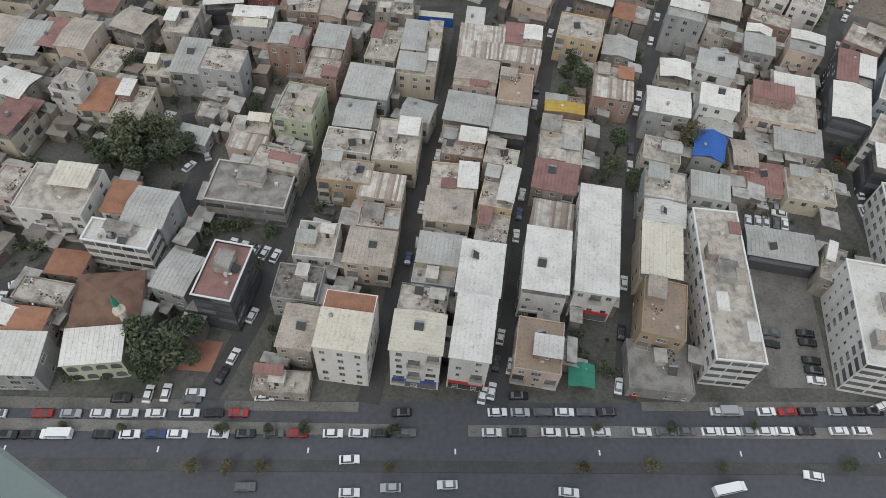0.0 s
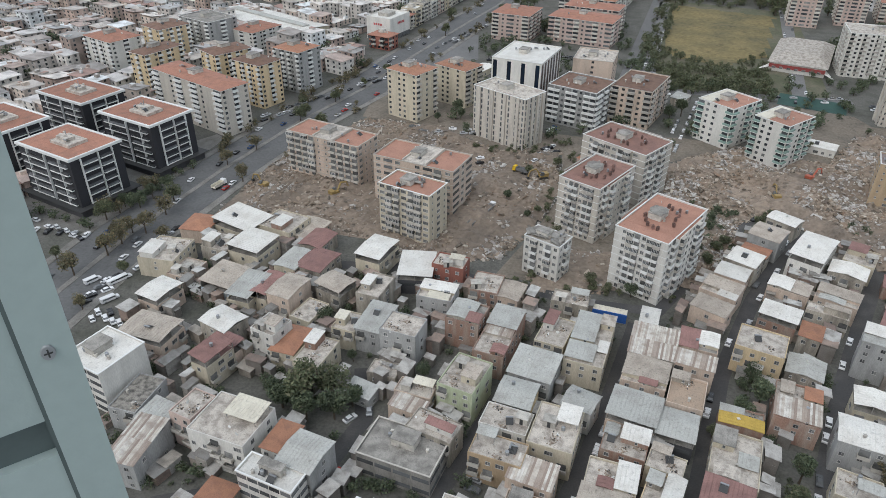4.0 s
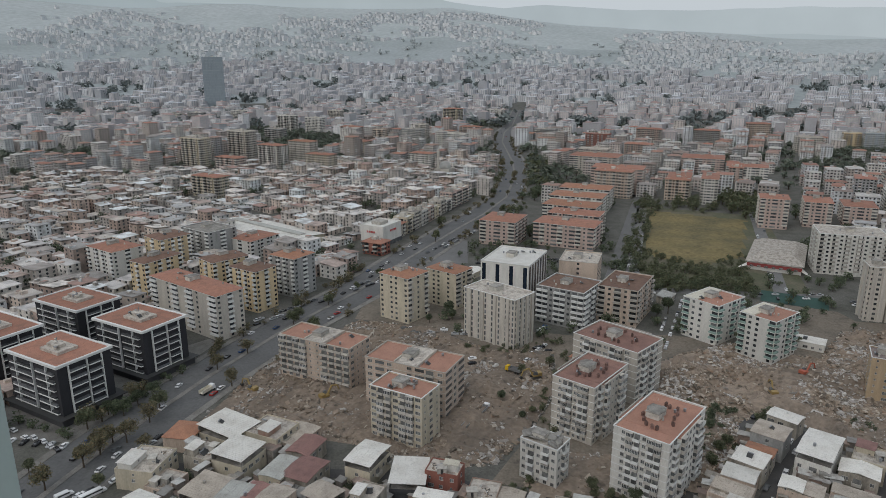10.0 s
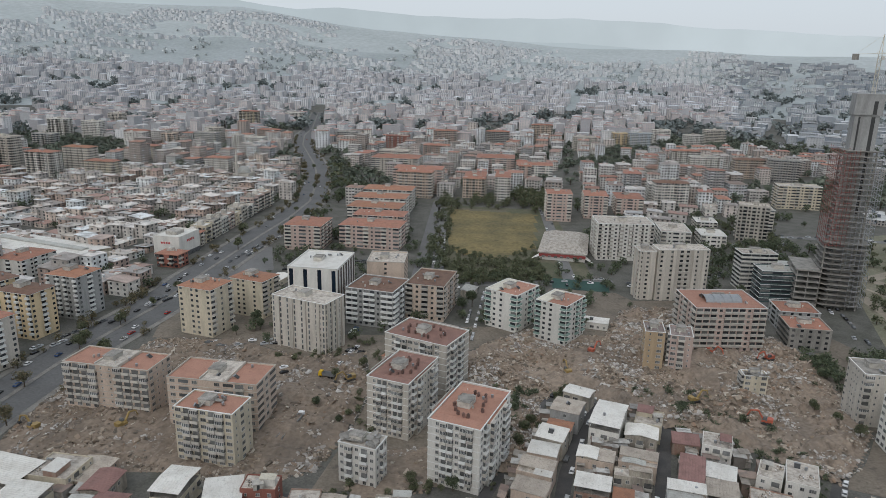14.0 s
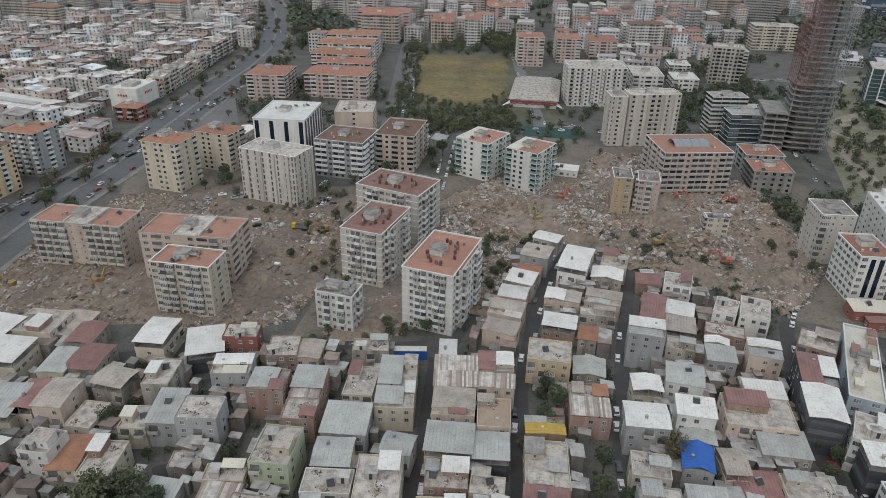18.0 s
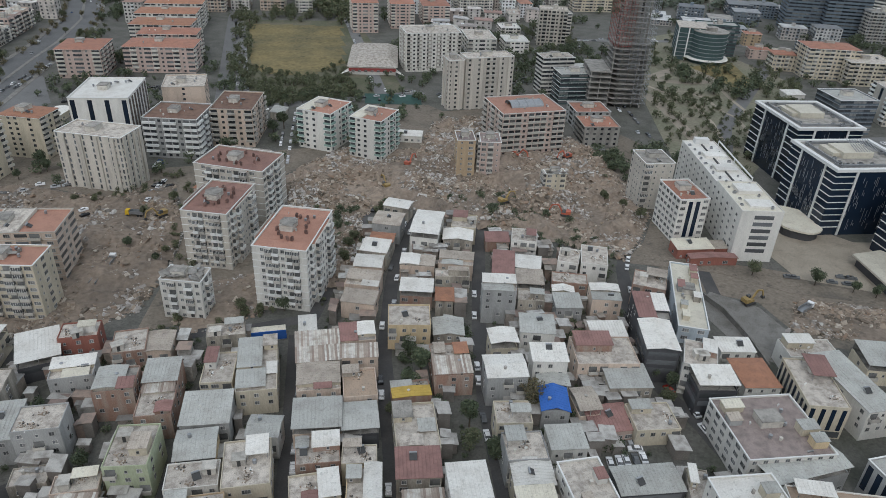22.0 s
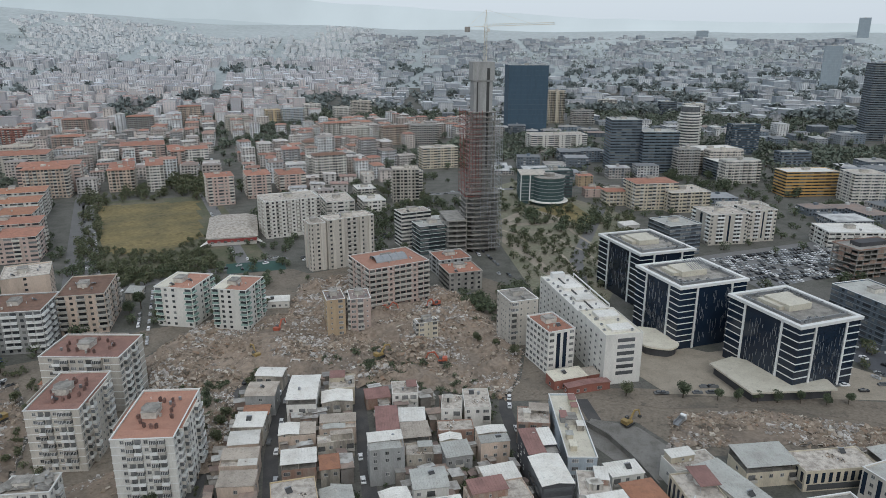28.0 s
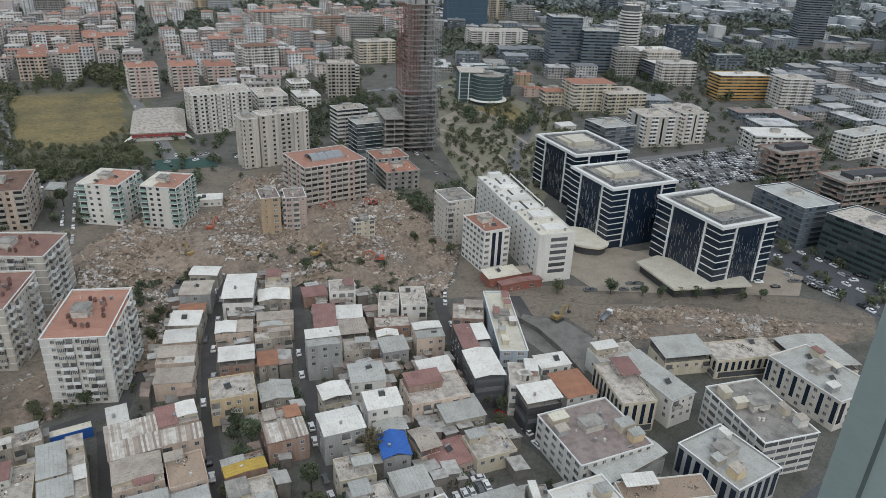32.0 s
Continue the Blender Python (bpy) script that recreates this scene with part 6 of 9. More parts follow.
# ---- sheds, huts and screens on the large flat roofs beside the boulevard ----
def roof_sheds(t, w, d, z, seed, many):
    r = random.Random(seed)
    for i in range(many):
        a, b, k = r.uniform(2.2, max(2.6, w * .24)), r.uniform(2.2, d * .16), r.uniform(1.8, 2.8)
        u, v = r.choice((-1, 1)) * (w / 2 - a / 2 - .8) * r.uniform(.75, 1), (i + .5) / many * d * .86 - d * .43
        sh = part("roof_shed", Shape().box(-a / 2, a / 2, -b / 2, b / 2, 0, k), [WALL[r.choice(("white", "cream", "old", "grey", "yellow"))]], t, at=pose(u, v, z))
        part("shed_roof", metal_roof(a, b, k, .3, "shed", .2), [ROOF[r.choice(("grey", "red", "beige", "white", "cream"))]], sh)


for x, y, w, d, h, many in ((133.9, 108.9, 24.7, 23.5, 11, 4), (158.1, 79.9, 17.9, 21, 12, 3), (182.5, 86.7, 19.3, 27.7, 14, 4), (222.8, 89.1, 19.1, 28.4, 12, 3), (73.2, 89, 10.9, 42.1, 12.5, 5), (109.1, 80.1, 16.7, 28.1, 13.5, 3), (149.5, 171.6, 9.8, 43, 12, 6)):
    for o in list(scene.objects):
        if o.get("category") == "building" and abs(o.location.x - x) + abs(o.location.y - y) < .5:
            roof_sheds(o, w, d, h - .5, int(x), many)


# ---- low town houses: x, y, width, depth, turn, height, roof, wall ----
patched(-13.8, 73.6, 11.2, 14.1, -7, 16.0, "white", "concrete", ((0, 1, .66, 1, .5, "orange"), (0, 1, 0, .65, .6, "cream")))
house(-10.3, 97.9, 11.3, 10.2, -7, 9.0, "beige", "beige")
patched(-8.8, 107.9, 10.2, 6.5, -5, 8.0, "beige", "flat", ((.1, .6, .3, 1, 1.4, "concrete"), (.66, 1, 0, .5, .6, "grey")))
house(-8.7, 116.9, 11.4, 7.7, -8, 9.0, "corrugated", "beige")
house(-18.1, 121.4, 13.8, 7.9, -6, 10.0, "flat", "ochre")
house(-5.2, 132.7, 11.8, 15.5, -6, 10.0, "flat", "cream")
house(-18.3, 133.0, 12.9, 8.4, -7, 9.0, "flat", "white")
house(-17.4, 143.2, 10.1, 10.5, -6, 9.0, "grey", "yellow")
house(-14.5, 156.1, 12.8, 12.2, -9, 9.0, "grey", "grey")
house(0.1, 146.4, 8.5, 7.8, -17, 8.0, "grey", "white")
patched(0.1, 172.1, 11.6, 23.7, -6, 9.0, "cream", "flat", ((0, .62, .42, 1, 1.4, "grey"), (.64, 1, .8, 1, 2, "flat"), (0, .72, .06, .38, .8, "grey"), (.74, 1, .3, .5, .6, "white")))
house(-10.9, 174.9, 9.3, 14.2, -10, 8.0, "flat", "cream")
patched(-27.4, 168.5, 9.8, 23.3, -7, 9.0, "brick", "flat", ((0, 1, .55, 1, 1.6, "grey"), (.05, .95, .4, .54, .7, "corrugated"), (.55, 1, .02, .2, 1.2, "red")))
patched(-38.8, 172.8, 11.1, 10.7, -7, 11.0, "brick", "concrete", ((0, .72, .1, 1, .8, "grey"), (.6, 1, 0, .4, 1.3, "red")))
patched(-51.8, 183.7, 12.2, 9.3, -2, 9.0, "grey", "flat", ((0, 1, .45, 1, 1.1, "white"), (.3, .9, .05, .4, .4, "cream")))
house(-72.5, 180.1, 8.4, 13.3, -6, 10.0, "flat", "beige")
house(-86.8, 179.2, 10.7, 8.8, -19, 9.0, "beige", "beige")
house(-100.3, 171.1, 8.8, 12.8, -9, 10.0, "beige", "beige")
house(-108.8, 172.1, 6.9, 12.7, -6, 9.0, "red", "cream")
house(-114.4, 169.4, 8.6, 14.2, -5, 9.0, "grey", "cream")
house(-107.3, 139.5, 8.7, 9.9, -15, 8.0, "red", "beige")
house(-94.9, 148.7, 8.8, 8.9, -13, 12.0, "flat", "white")
house(-88.3, 148.1, 7.9, 12.7, -2, 8.0, "orange", "cream")
house(-78.8, 145.5, 8.9, 13.0, -6, 8.0, "flat", "cream")
house(-66.5, 164.2, 8.6, 14.1, -5, 9.0, "grey", "grey")
house(-56.0, 160.1, 11.9, 9.7, -6, 12.0, "flat", "grey")
house(-74.7, 161.5, 7.9, 9.5, -5, 8.0, "flat", "cream")
house(-58.0, 147.8, 9.1, 6.3, -4, 4.0, "flat", "beige")
house(-61.3, 137.4, 8.4, 5.1, -14, 4.0, "grey", "grey")
house(-45.8, 133.4, 10.4, 5.0, -11, 6.0, "corrugated", "beige")
house(-45.6, 139.4, 11.0, 5.9, -5, 7.0, "flat", "beige")
house(-32.4, 143.9, 10.7, 14.4, -11, 12.0, "flat", "green")
house(-36.1, 125.4, 13.3, 7.9, -13, 9.0, "flat", "concrete")
house(-112.6, 150.2, 11.5, 9.5, -18, 9.0, "white", "old")
house(85.4, 145.6, 9.4, 5.6, -15, 7.0, "grey", "white")
house(-23.7, 101.2, 10.0, 10.7, -5, 7.0, "flat", "white")
house(-26.5, 88.0, 10.8, 9.7, -6, 8.0, "grimy", "grey")
house(-24.8, 75.6, 7.4, 10.6, -7, 9.0, "beige", "beige")
house(-27.9, 65.0, 12.4, 5.4, -3, 4.0, "flat", "concrete")
house(-53.8, 89.0, 8.4, 10.5, -17, 9.0, "grey", "grey")
house(-63.3, 105.4, 10.0, 11.0, -9, 12.0, "grey", "grey")
house(-72.0, 110.0, 6.4, 9.8, -6, 10.0, "orange", "white")
house(-86.4, 110.5, 17.0, 14.5, -6, 12.0, "flat", "white")
house(-98.9, 112.3, 7.3, 9.8, -11, 12.0, "flat", "pink")
house(-80.9, 92.9, 8.2, 6.5, -6, 6.0, "orange", "brick")
house(-82.8, 83.8, 12.4, 6.1, -10, 8.0, "flat", "concrete")
house(-83.9, 76.4, 8.1, 5.7, -5, 8.0, "orange", "concrete")
house(-83.5, 67.9, 10.9, 9.3, -0, 8.0, "white", "grey")
house(-118.9, 115.2, 8.7, 14.1, -0, 8.0, "grimy", "grey")
house(-108.4, 109.8, 9.2, 7.9, -12, 8.0, "grey", "grey")
house(-107.5, 99.5, 8.8, 15.4, 1, 9.0, "corrugated", "grey")
house(-90.8, 77.8, 8.3, 4.0, -16, 8.0, "white", "grey")
house(1.5, 70.6, 10.7, 9.3, -6, 17.0, "cream", "shop")
house(2.6, 83.2, 11.1, 7.1, -8, 10.0, "flat", "beige")
house(6.6, 97.7, 10.9, 8.5, -7, 9.0, "grey", "cream")
house(5.0, 91.7, 10.3, 5.5, -7, 7.0, "flat", "blue")
house(8.5, 112.4, 11.6, 10.9, -6, 8.0, "beige", "cream")
patched(10.1, 122.3, 12.5, 9.1, -5, 8.0, "cream", "flat", ((.58, 1, .05, 1, 1.2, "white"), (.25, .56, 0, .35, .8, "red")))
patched(12.7, 134.5, 11.5, 9.8, -8, 8.0, "brick", "flat", ((.38, 1, .45, 1, 1.8, "white"), (0, .3, .6, 1, .5, "grey")))
house(14.4, 146.7, 13.1, 10.8, -10, 9.0, "grey", "beige")
patched(16.9, 161.9, 12.6, 11.6, -8, 9.0, "beige", "flat", ((0, 1, .18, 1, 1.1, "beige"), (.4, .8, 0, .16, 1.2, "red")))
house(18.8, 176.4, 13.7, 14.7, -6, 9.0, "corrugated", "beige")
house(17.3, 189.4, 5.4, 8.9, -6, 9.0, "white", "beige")
house(13.4, 73.3, 8.4, 15.3, -8, 15.0, "white", "shop")
house(15.7, 90.5, 9.9, 14.2, -8, 12.0, "white", "cream")
house(19.5, 106.2, 8.1, 9.7, -11, 7.0, "flat", "cream")
patched(21.7, 118.2, 8.7, 13.7, -13, 9.0, "yellow", "flat", ((.5, 1, .12, 1, 1.5, "white"), (0, .42, .62, .9, 2, "grey")))
house(22.9, 130.1, 9.2, 6.5, -12, 8.0, "flat", "cream")
house(25.7, 144.2, 9.8, 10.4, -8, 8.0, "grey", "dark")
patched(28.2, 156.8, 9.8, 12.5, -8, 9.0, "beige", "brownflat", ((0, .5, .75, 1, 1.6, "beige"),))
house(30.8, 170.8, 11.5, 6.0, -10, 9.0, "corrugated", "beige")
patched(32.1, 180.9, 11.4, 9.4, -7, 9.0, "beige", "concrete", ((0, .5, 0, 1, .8, "red"), (.51, 1, .25, 1, 1.1, "white")))
house(28.7, 73.3, 10.5, 13.3, -9, 8.0, "brownflat", "beige")
house(31.2, 92.8, 10.3, 17.2, -8, 13.0, "white", "shop")
house(34.8, 109.8, 10.2, 8.5, -10, 8.0, "corrugated", "beige")
house(36.9, 123.2, 11.4, 9.8, -12, 8.0, "red", "beige")
patched(40.1, 137.6, 12.0, 17.9, -9, 7.0, "cream", "flat", ((0, .45, .6, .95, 2, "concrete"), (.55, .95, .35, .6, .6, "grey"), (.1, .6, .02, .25, 1.5, "flat")))
patched(43.2, 154.8, 11.6, 7.4, -7, 5.0, "brick", "concrete", ((0, 1, 0, .6, .5, "yellow"), (0, .55, .62, 1, .5, "grey")))
house(50.5, 185.0, 14.1, 12.0, -14, 10.0, "flat", "yellow")
house(44.5, 100.4, 9.7, 31.6, -9, 12.0, "white", "shop")
patched(57.8, 161.7, 11.9, 16.1, -10, 8.0, "brick", "flat", ((0, 1, .02, .52, 1, "corrugated"), (.62, 1, .6, .95, 1.4, "orange"), (.1, .4, .7, 1, .6, "beige")))
house(56.4, 70.6, 14.6, 12.3, -5, 4.5, "concrete", "concrete")
house(58.1, 82.6, 10.1, 15.3, -13, 10.0, "brownflat", "ochre")
house(60.3, 98.8, 9.5, 15.2, -10, 10.0, "cream", "cream")
house(63.9, 112.0, 10.2, 8.5, -13, 9.0, "white", "cream")
house(65.2, 120.2, 11.0, 10.1, -11, 10.0, "flat", "grey")
house(67.3, 133.8, 10.2, 9.1, -14, 9.0, "flat", "cream")
house(71.5, 150.9, 12.1, 10.4, -11, 11.0, "white", "grey")
house(77.5, 167.7, 8.8, 7.7, -10, 9.0, "white", "cream")
patched(84.6, 190.6, 11.8, 9.6, -18, 14.0, "grey", "flat", ((0, 1, .45, 1, 1, "white"), (0, .9, 0, .44, .4, "grey")))
house(91.1, 171.3, 11.3, 10.7, -20, 9.0, "grey", "white")
house(86.4, 152.2, 10.7, 7.9, -15, 12.0, "white", "white")
house(82.0, 137.5, 8.1, 10.1, -18, 7.0, "blue", "grey")
house(78.8, 122.7, 10.0, 8.5, -11, 7.0, "grey", "white")
house(93.4, 104.6, 17.1, 9.2, -10, 6.0, "grey", "dark")
house(95.8, 128.9, 12.5, 10.1, -7, 4.0, "red", "pink")
house(107.5, 125.0, 13.0, 11.1, -11, 6.0, "flat", "cream")
house(108.4, 141.5, 13.1, 10.4, -13, 7.0, "grey", "brick")
house(91.3, 135.5, 6.4, 9.5, -7, 7.0, "beige", "beige")
house(106.3, 152.9, 19.7, 14.1, -14, 9.0, "flat", "beige")
patched(122.2, 181.7, 10.4, 9.4, -19, 10.0, "beige", "concrete", ((0, 1, .5, 1, 1.3, "white"), (0, 1, 0, .48, .5, "grey")))
house(113.4, 163.5, 11.7, 7.3, -12, 8.0, "white", "beige")
patched(131.1, 166.5, 11.0, 15.3, -21, 13.0, "dark", "concrete", ((0, .56, 0, 1, .8, "red"), (.57, 1, .3, .95, .9, "white")))
house(124.5, 151.3, 10.1, 15.9, -20, 13.0, "white", "dark")
house(108.7, 183.8, 9.3, 8.3, -15, 7.0, "grey", "grey")
house(104.6, 98.4, 5.6, 11.6, -25, 7.0, "flat", "brick")
house(37.3, 203.5, 11.8, 7.4, -25, 7.0, "beige", "beige")
patched(41.1, 215.5, 12.5, 9.6, -23, 7.0, "beige", "flat", ((0, 1, .35, 1, .9, "beige"), (.5, 1, 0, .33, .6, "white")))
house(45.6, 227.4, 10.5, 8.9, -20, 7.0, "white", "beige")
house(50.2, 236.2, 10.5, 8.8, -27, 8.0, "white", "beige")
house(54.7, 244.9, 9.5, 7.2, -23, 7.0, "orange", "beige")
house(60.3, 256.7, 11.6, 11.5, -26, 9.0, "beige", "grey")
house(68.7, 273.7, 11.5, 7.9, -32, 7.0, "white", "beige")
house(74.9, 248.2, 11.5, 20.2, -25, 10.0, "white", "white")
house(91.6, 249.5, 10.5, 12.2, -22, 8.0, "flat", "cream")
house(85.7, 239.7, 12.0, 9.1, -20, 7.0, "white", "brick")
patched(63.9, 223.1, 13.3, 8.0, -20, 7.0, "beige", "concrete", ((0, .55, 0, 1, 1.2, "white"), (.56, 1, .1, 1, .6, "beige")))
patched(79.0, 221.3, 13.4, 8.9, -22, 7.0, "beige", "flat", ((0, 1, .4, 1, 1, "beige"), (.1, .7, 0, .38, .4, "grey")))
house(74.3, 211.6, 13.0, 5.5, -17, 7.0, "flat", "brick")
house(58.5, 204.8, 11.6, 7.8, -19, 8.0, "white", "brick")
house(67.2, 198.6, 6.3, 8.5, -17, 7.0, "orange", "brick")
house(63.5, 181.9, 10.1, 9.6, -15, 5.0, "grey", "concrete")
house(111.4, 230.4, 10.4, 10.6, -23, 9.0, "flat", "white")
house(102.1, 237.1, 9.8, 6.9, -15, 5.0, "red", "brick")
house(95.2, 212.5, 8.1, 17.9, -22, 8.0, "red", "white")
house(105.7, 212.7, 9.7, 9.8, -25, 7.0, "white", "cream")
house(101.7, 201.9, 9.9, 9.1, -19, 7.0, "beige", "beige")
house(97.6, 190.6, 9.5, 7.4, -23, 7.0, "flat", "brick")
house(132.3, 208.7, 10.3, 15.0, -27, 9.0, "flat", "white")
house(122.2, 210.6, 8.1, 11.2, -31, 9.0, "flat", "white")
house(117.4, 199.6, 13.4, 7.4, -24, 6.0, "flat", "brick")
house(111.4, 192.8, 7.7, 4.0, -22, 6.0, "white", "cream")
house(144.3, 187.2, 12.1, 11.6, -35, 9.0, "flat", "brick")
house(130.8, 130.1, 11.9, 8.4, -15, 12.0, "white", "dark")
house(133.0, 140.3, 10.1, 13.1, -35, 12.0, "flat", "white")
house(147.8, 132.3, 11.1, 13.7, -14, 8.0, "orange", "white")
house(153.0, 147.9, 11.5, 7.2, -16, 6.0, "white", "white")
house(159.0, 120.1, 11.9, 21.8, -21, 12.0, "flat", "pilaster")
house(174.6, 138.5, 17.1, 9.5, -15, 8.0, "flat", "white")
house(171.8, 118.5, 10.2, 26.2, -5, 11.0, "grey", "white")
house(134.5, 96.0, 24.3, 7.9, 0, 9.0, "grey", "grey")
house(132.9, 81.4, 25.5, 8.4, -24, 11.0, "brownflat", "white")
house(217.2, 115.8, 26.8, 12.0, -22, 8.0, "flat", "pilaster")
house(198.2, 128.2, 18.3, 12.0, -22, 8.0, "grey", "cream")
house(240.1, 100.2, 20.8, 20.6, -22, 8.0, "grey", "cream")
house(-140.3, 211.6, 14.3, 18.5, 75, 8.0, "white", "cream")
house(-123.6, 214.0, 14.1, 15.4, 79, 8.0, "flat", "cream")
house(-114.6, 216.2, 15.4, 11.5, 79, 5.0, "beige", "beige")
house(-156.5, 206.5, 12.3, 11.3, 94, 6.0, "orange", "beige")
house(-126.9, 195.7, 13.6, 13.2, 81, 9.0, "white", "cream")
house(-140.6, 196.2, 11.4, 11.5, 85, 6.0, "flat", "beige")
house(-155.9, 183.2, 15.7, 14.2, 94, 8.0, "flat", "cream")
house(-142.9, 160.2, 11.6, 9.2, 78, 8.0, "white", "beige")
house(-144.3, 177.8, 11.6, 8.9, 85, 5.0, "flat", "beige")
house(-126.7, 174.9, 13.4, 11.5, 84, 7.0, "beige", "blue")
house(-90.6, 165.8, 11.3, 8.0, 78, 6.0, "flat", "cream")
house(-109.2, 192.8, 13.2, 8.7, 83, 6.0, "grey", "cream")
house(-100.2, 194.3, 13.7, 10.5, 80, 6.0, "red", "beige")
house(-106.5, 208.0, 12.4, 9.3, 82, 6.0, "red", "beige")
house(-80.9, 204.3, 14.7, 10.1, 80, 9.0, "white", "cream")
house(-63.8, 198.9, 12.0, 14.9, 10, 8.0, "white", "dark")
house(-52.0, 201.6, 11.6, 8.2, -4, 10.0, "flat", "redbrick")
house(-37.3, 194.9, 10.1, 11.7, -2, 8.0, "flat", "brick")
house(-28.6, 193.6, 8.0, 10.1, -9, 7.0, "beige", "beige")
house(-8.4, 195.2, 12.2, 7.1, -4, 7.0, "flat", "brick")
house(-132.4, 140.8, 11.3, 15.4, 86, 9.0, "beige", "beige")
house(-107.0, 134.4, 11.0, 6.2, 76, 11.0, "red", "cream")



t = thing("shed", pose(4.4, 196.6, 0, 0, 0, -4), "long low shed with a bright blue front and pale roof", "shed")
part("wall", Shape().box(-6.2, 6.2, -1.5, 1.5, 0, 3.3), [WALL["blue"]], t)
part("blue_front", Shape().box(-6.3, 6.3, -1.75, -1.52, .4, 3.9), [ROOF["blue"]], t, "bright blue hoarding sheets")
part("roof", metal_roof(12.2, 3, 3.3, .35, "shed", .1), [ROOF["cream"]], t)

# ---- flats and offices of the middle distance, one by one ----
FOOT = []
WORDS = {"terracotta": "faded terracotta roof", "orange": "orange tiled roof", "brown": "brown roof", "flat": "stained flat roof", "concrete": "grey flat roof", "grey": "grey metal roof", "white": "white sheet roof"}
SHADE = {"redbrick": "red and white", "bluedark": "dark blue glass", "teal": "dark green glass", "slate": "dark glass", "pale": "pale grey", "yellow": "pale yellow"}


def far_block(x, y, w, d, rot, h, wall, roof):
    """A block of flats or offices: walls, roof, stair hut, rooftop parapet, windows and balconies."""
    r = random.Random(int(x * 10) * 31 + int(y * 10))
    z0 = rise(x, y)
    office = wall in ("bluedark", "teal", "slate")
    t = thing("office_building" if office else "apartment_block", pose(x, y, z0, 0, 0, rot), f"{SHADE.get(wall, wall)} {'office' if office else 'balconied flats'} with a {WORDS[roof]}", "building", "apartment blocks")
    FOOT.append((x, y, w * .5))
    s = Shape()
    jut = r.choice((0, 1.2, 1.6)) if not office else 0
    for k in range(max(1, int(w / 16)) if jut else 0):
        u = -w / 2 + (k + .5) * w / max(1, int(w / 16))
        s.box(u - 2.6, u + 2.6, -d / 2 - jut, d / 2 + jut, 2.8, h - .3)
    flat = roof not in ("terracotta", "orange", "brown")
    part("wall", walled(w, d, h + (.9 if flat else 0), 1.2 if flat else 0), [WALL[wall]], t)
    if jut:
        tagged(part("wall_bay", s, [WALL[wall]], t), kind="stuff")
    if roof in ("terracotta", "orange", "brown"):
        part("roof", hip_roof(w + 1, d + 1 + jut, h + .05, d * .12, .4), [ROOF[roof]], t)
    else:
        part("roof", Shape().box(-w / 2 + .3, w / 2 - .3, -d / 2 + .3, d / 2 - .3, h - .3, h + .12), [ROOF[roof]], t)
    hut = Shape()
    for k in range(max(1, int(w / 22))):
        u = -w / 2 + (k + .5) * w / max(1, int(w / 22)) + r.uniform(-2, 2)
        hut.box(u - 2, u + 2, -1.8, 2.2, h, h + 3.4)
        for _ in range(3):
            a, b = u + r.uniform(-7, 7), r.uniform(-.35, .35) * d
            hut.box(a - .5, a + .5, b - .4, b + .4, h, h + r.uniform(1.6, 2.6))
    tagged(part("roof_hut", hut, [PLASTER], t), kind="stuff")
    j, floors = Shape(), max(2, round(h / 3))
    fh = h / floors
    for k in seen_sides(x, y, rot):
        length, put = sided(w, d)[k]
        n = max(3, int(length / 3.1))
        bw = length / n
        out = jut if length == w else 0
        for i in range(n):
            u = (i + .5) * bw - length / 2
            c = "g" if office else ("b" if (i * 7 + k) % 5 in (1, 2) else "w")
            for fl in range(floors):
                m = put(u, fl * fh)
                def add(x0, x1, y0, y1, a, b, mi):
                    q = [(x0, y0), (x1, y0), (x1, y1), (x0, y1)]
                    j.hull([tuple(m @ Vector((*p, a))) for p in q], [tuple(m @ Vector((*p, b))) for p in q], mi)
                if c == "b" and fl:
                    add(-bw * .5, bw * .5, -1.5 - out, .02, 0, .95, 1)
                    add(-bw * .42, bw * .42, -.08 - out, .02, .95, 2.5, 0)
                elif c == "g":
                    add(-bw * .47, bw * .47, -.08, .02, .9, 2.6, 0)
                else:
                    add(-.85, .85, -.08 - (out if abs((u / 16) % 1 - .5) < .2 else 0), .02, .9, 2.3, 0)
    tagged(part("glazing", j, [GLASS, RAIL], t), kind="stuff")
    return t


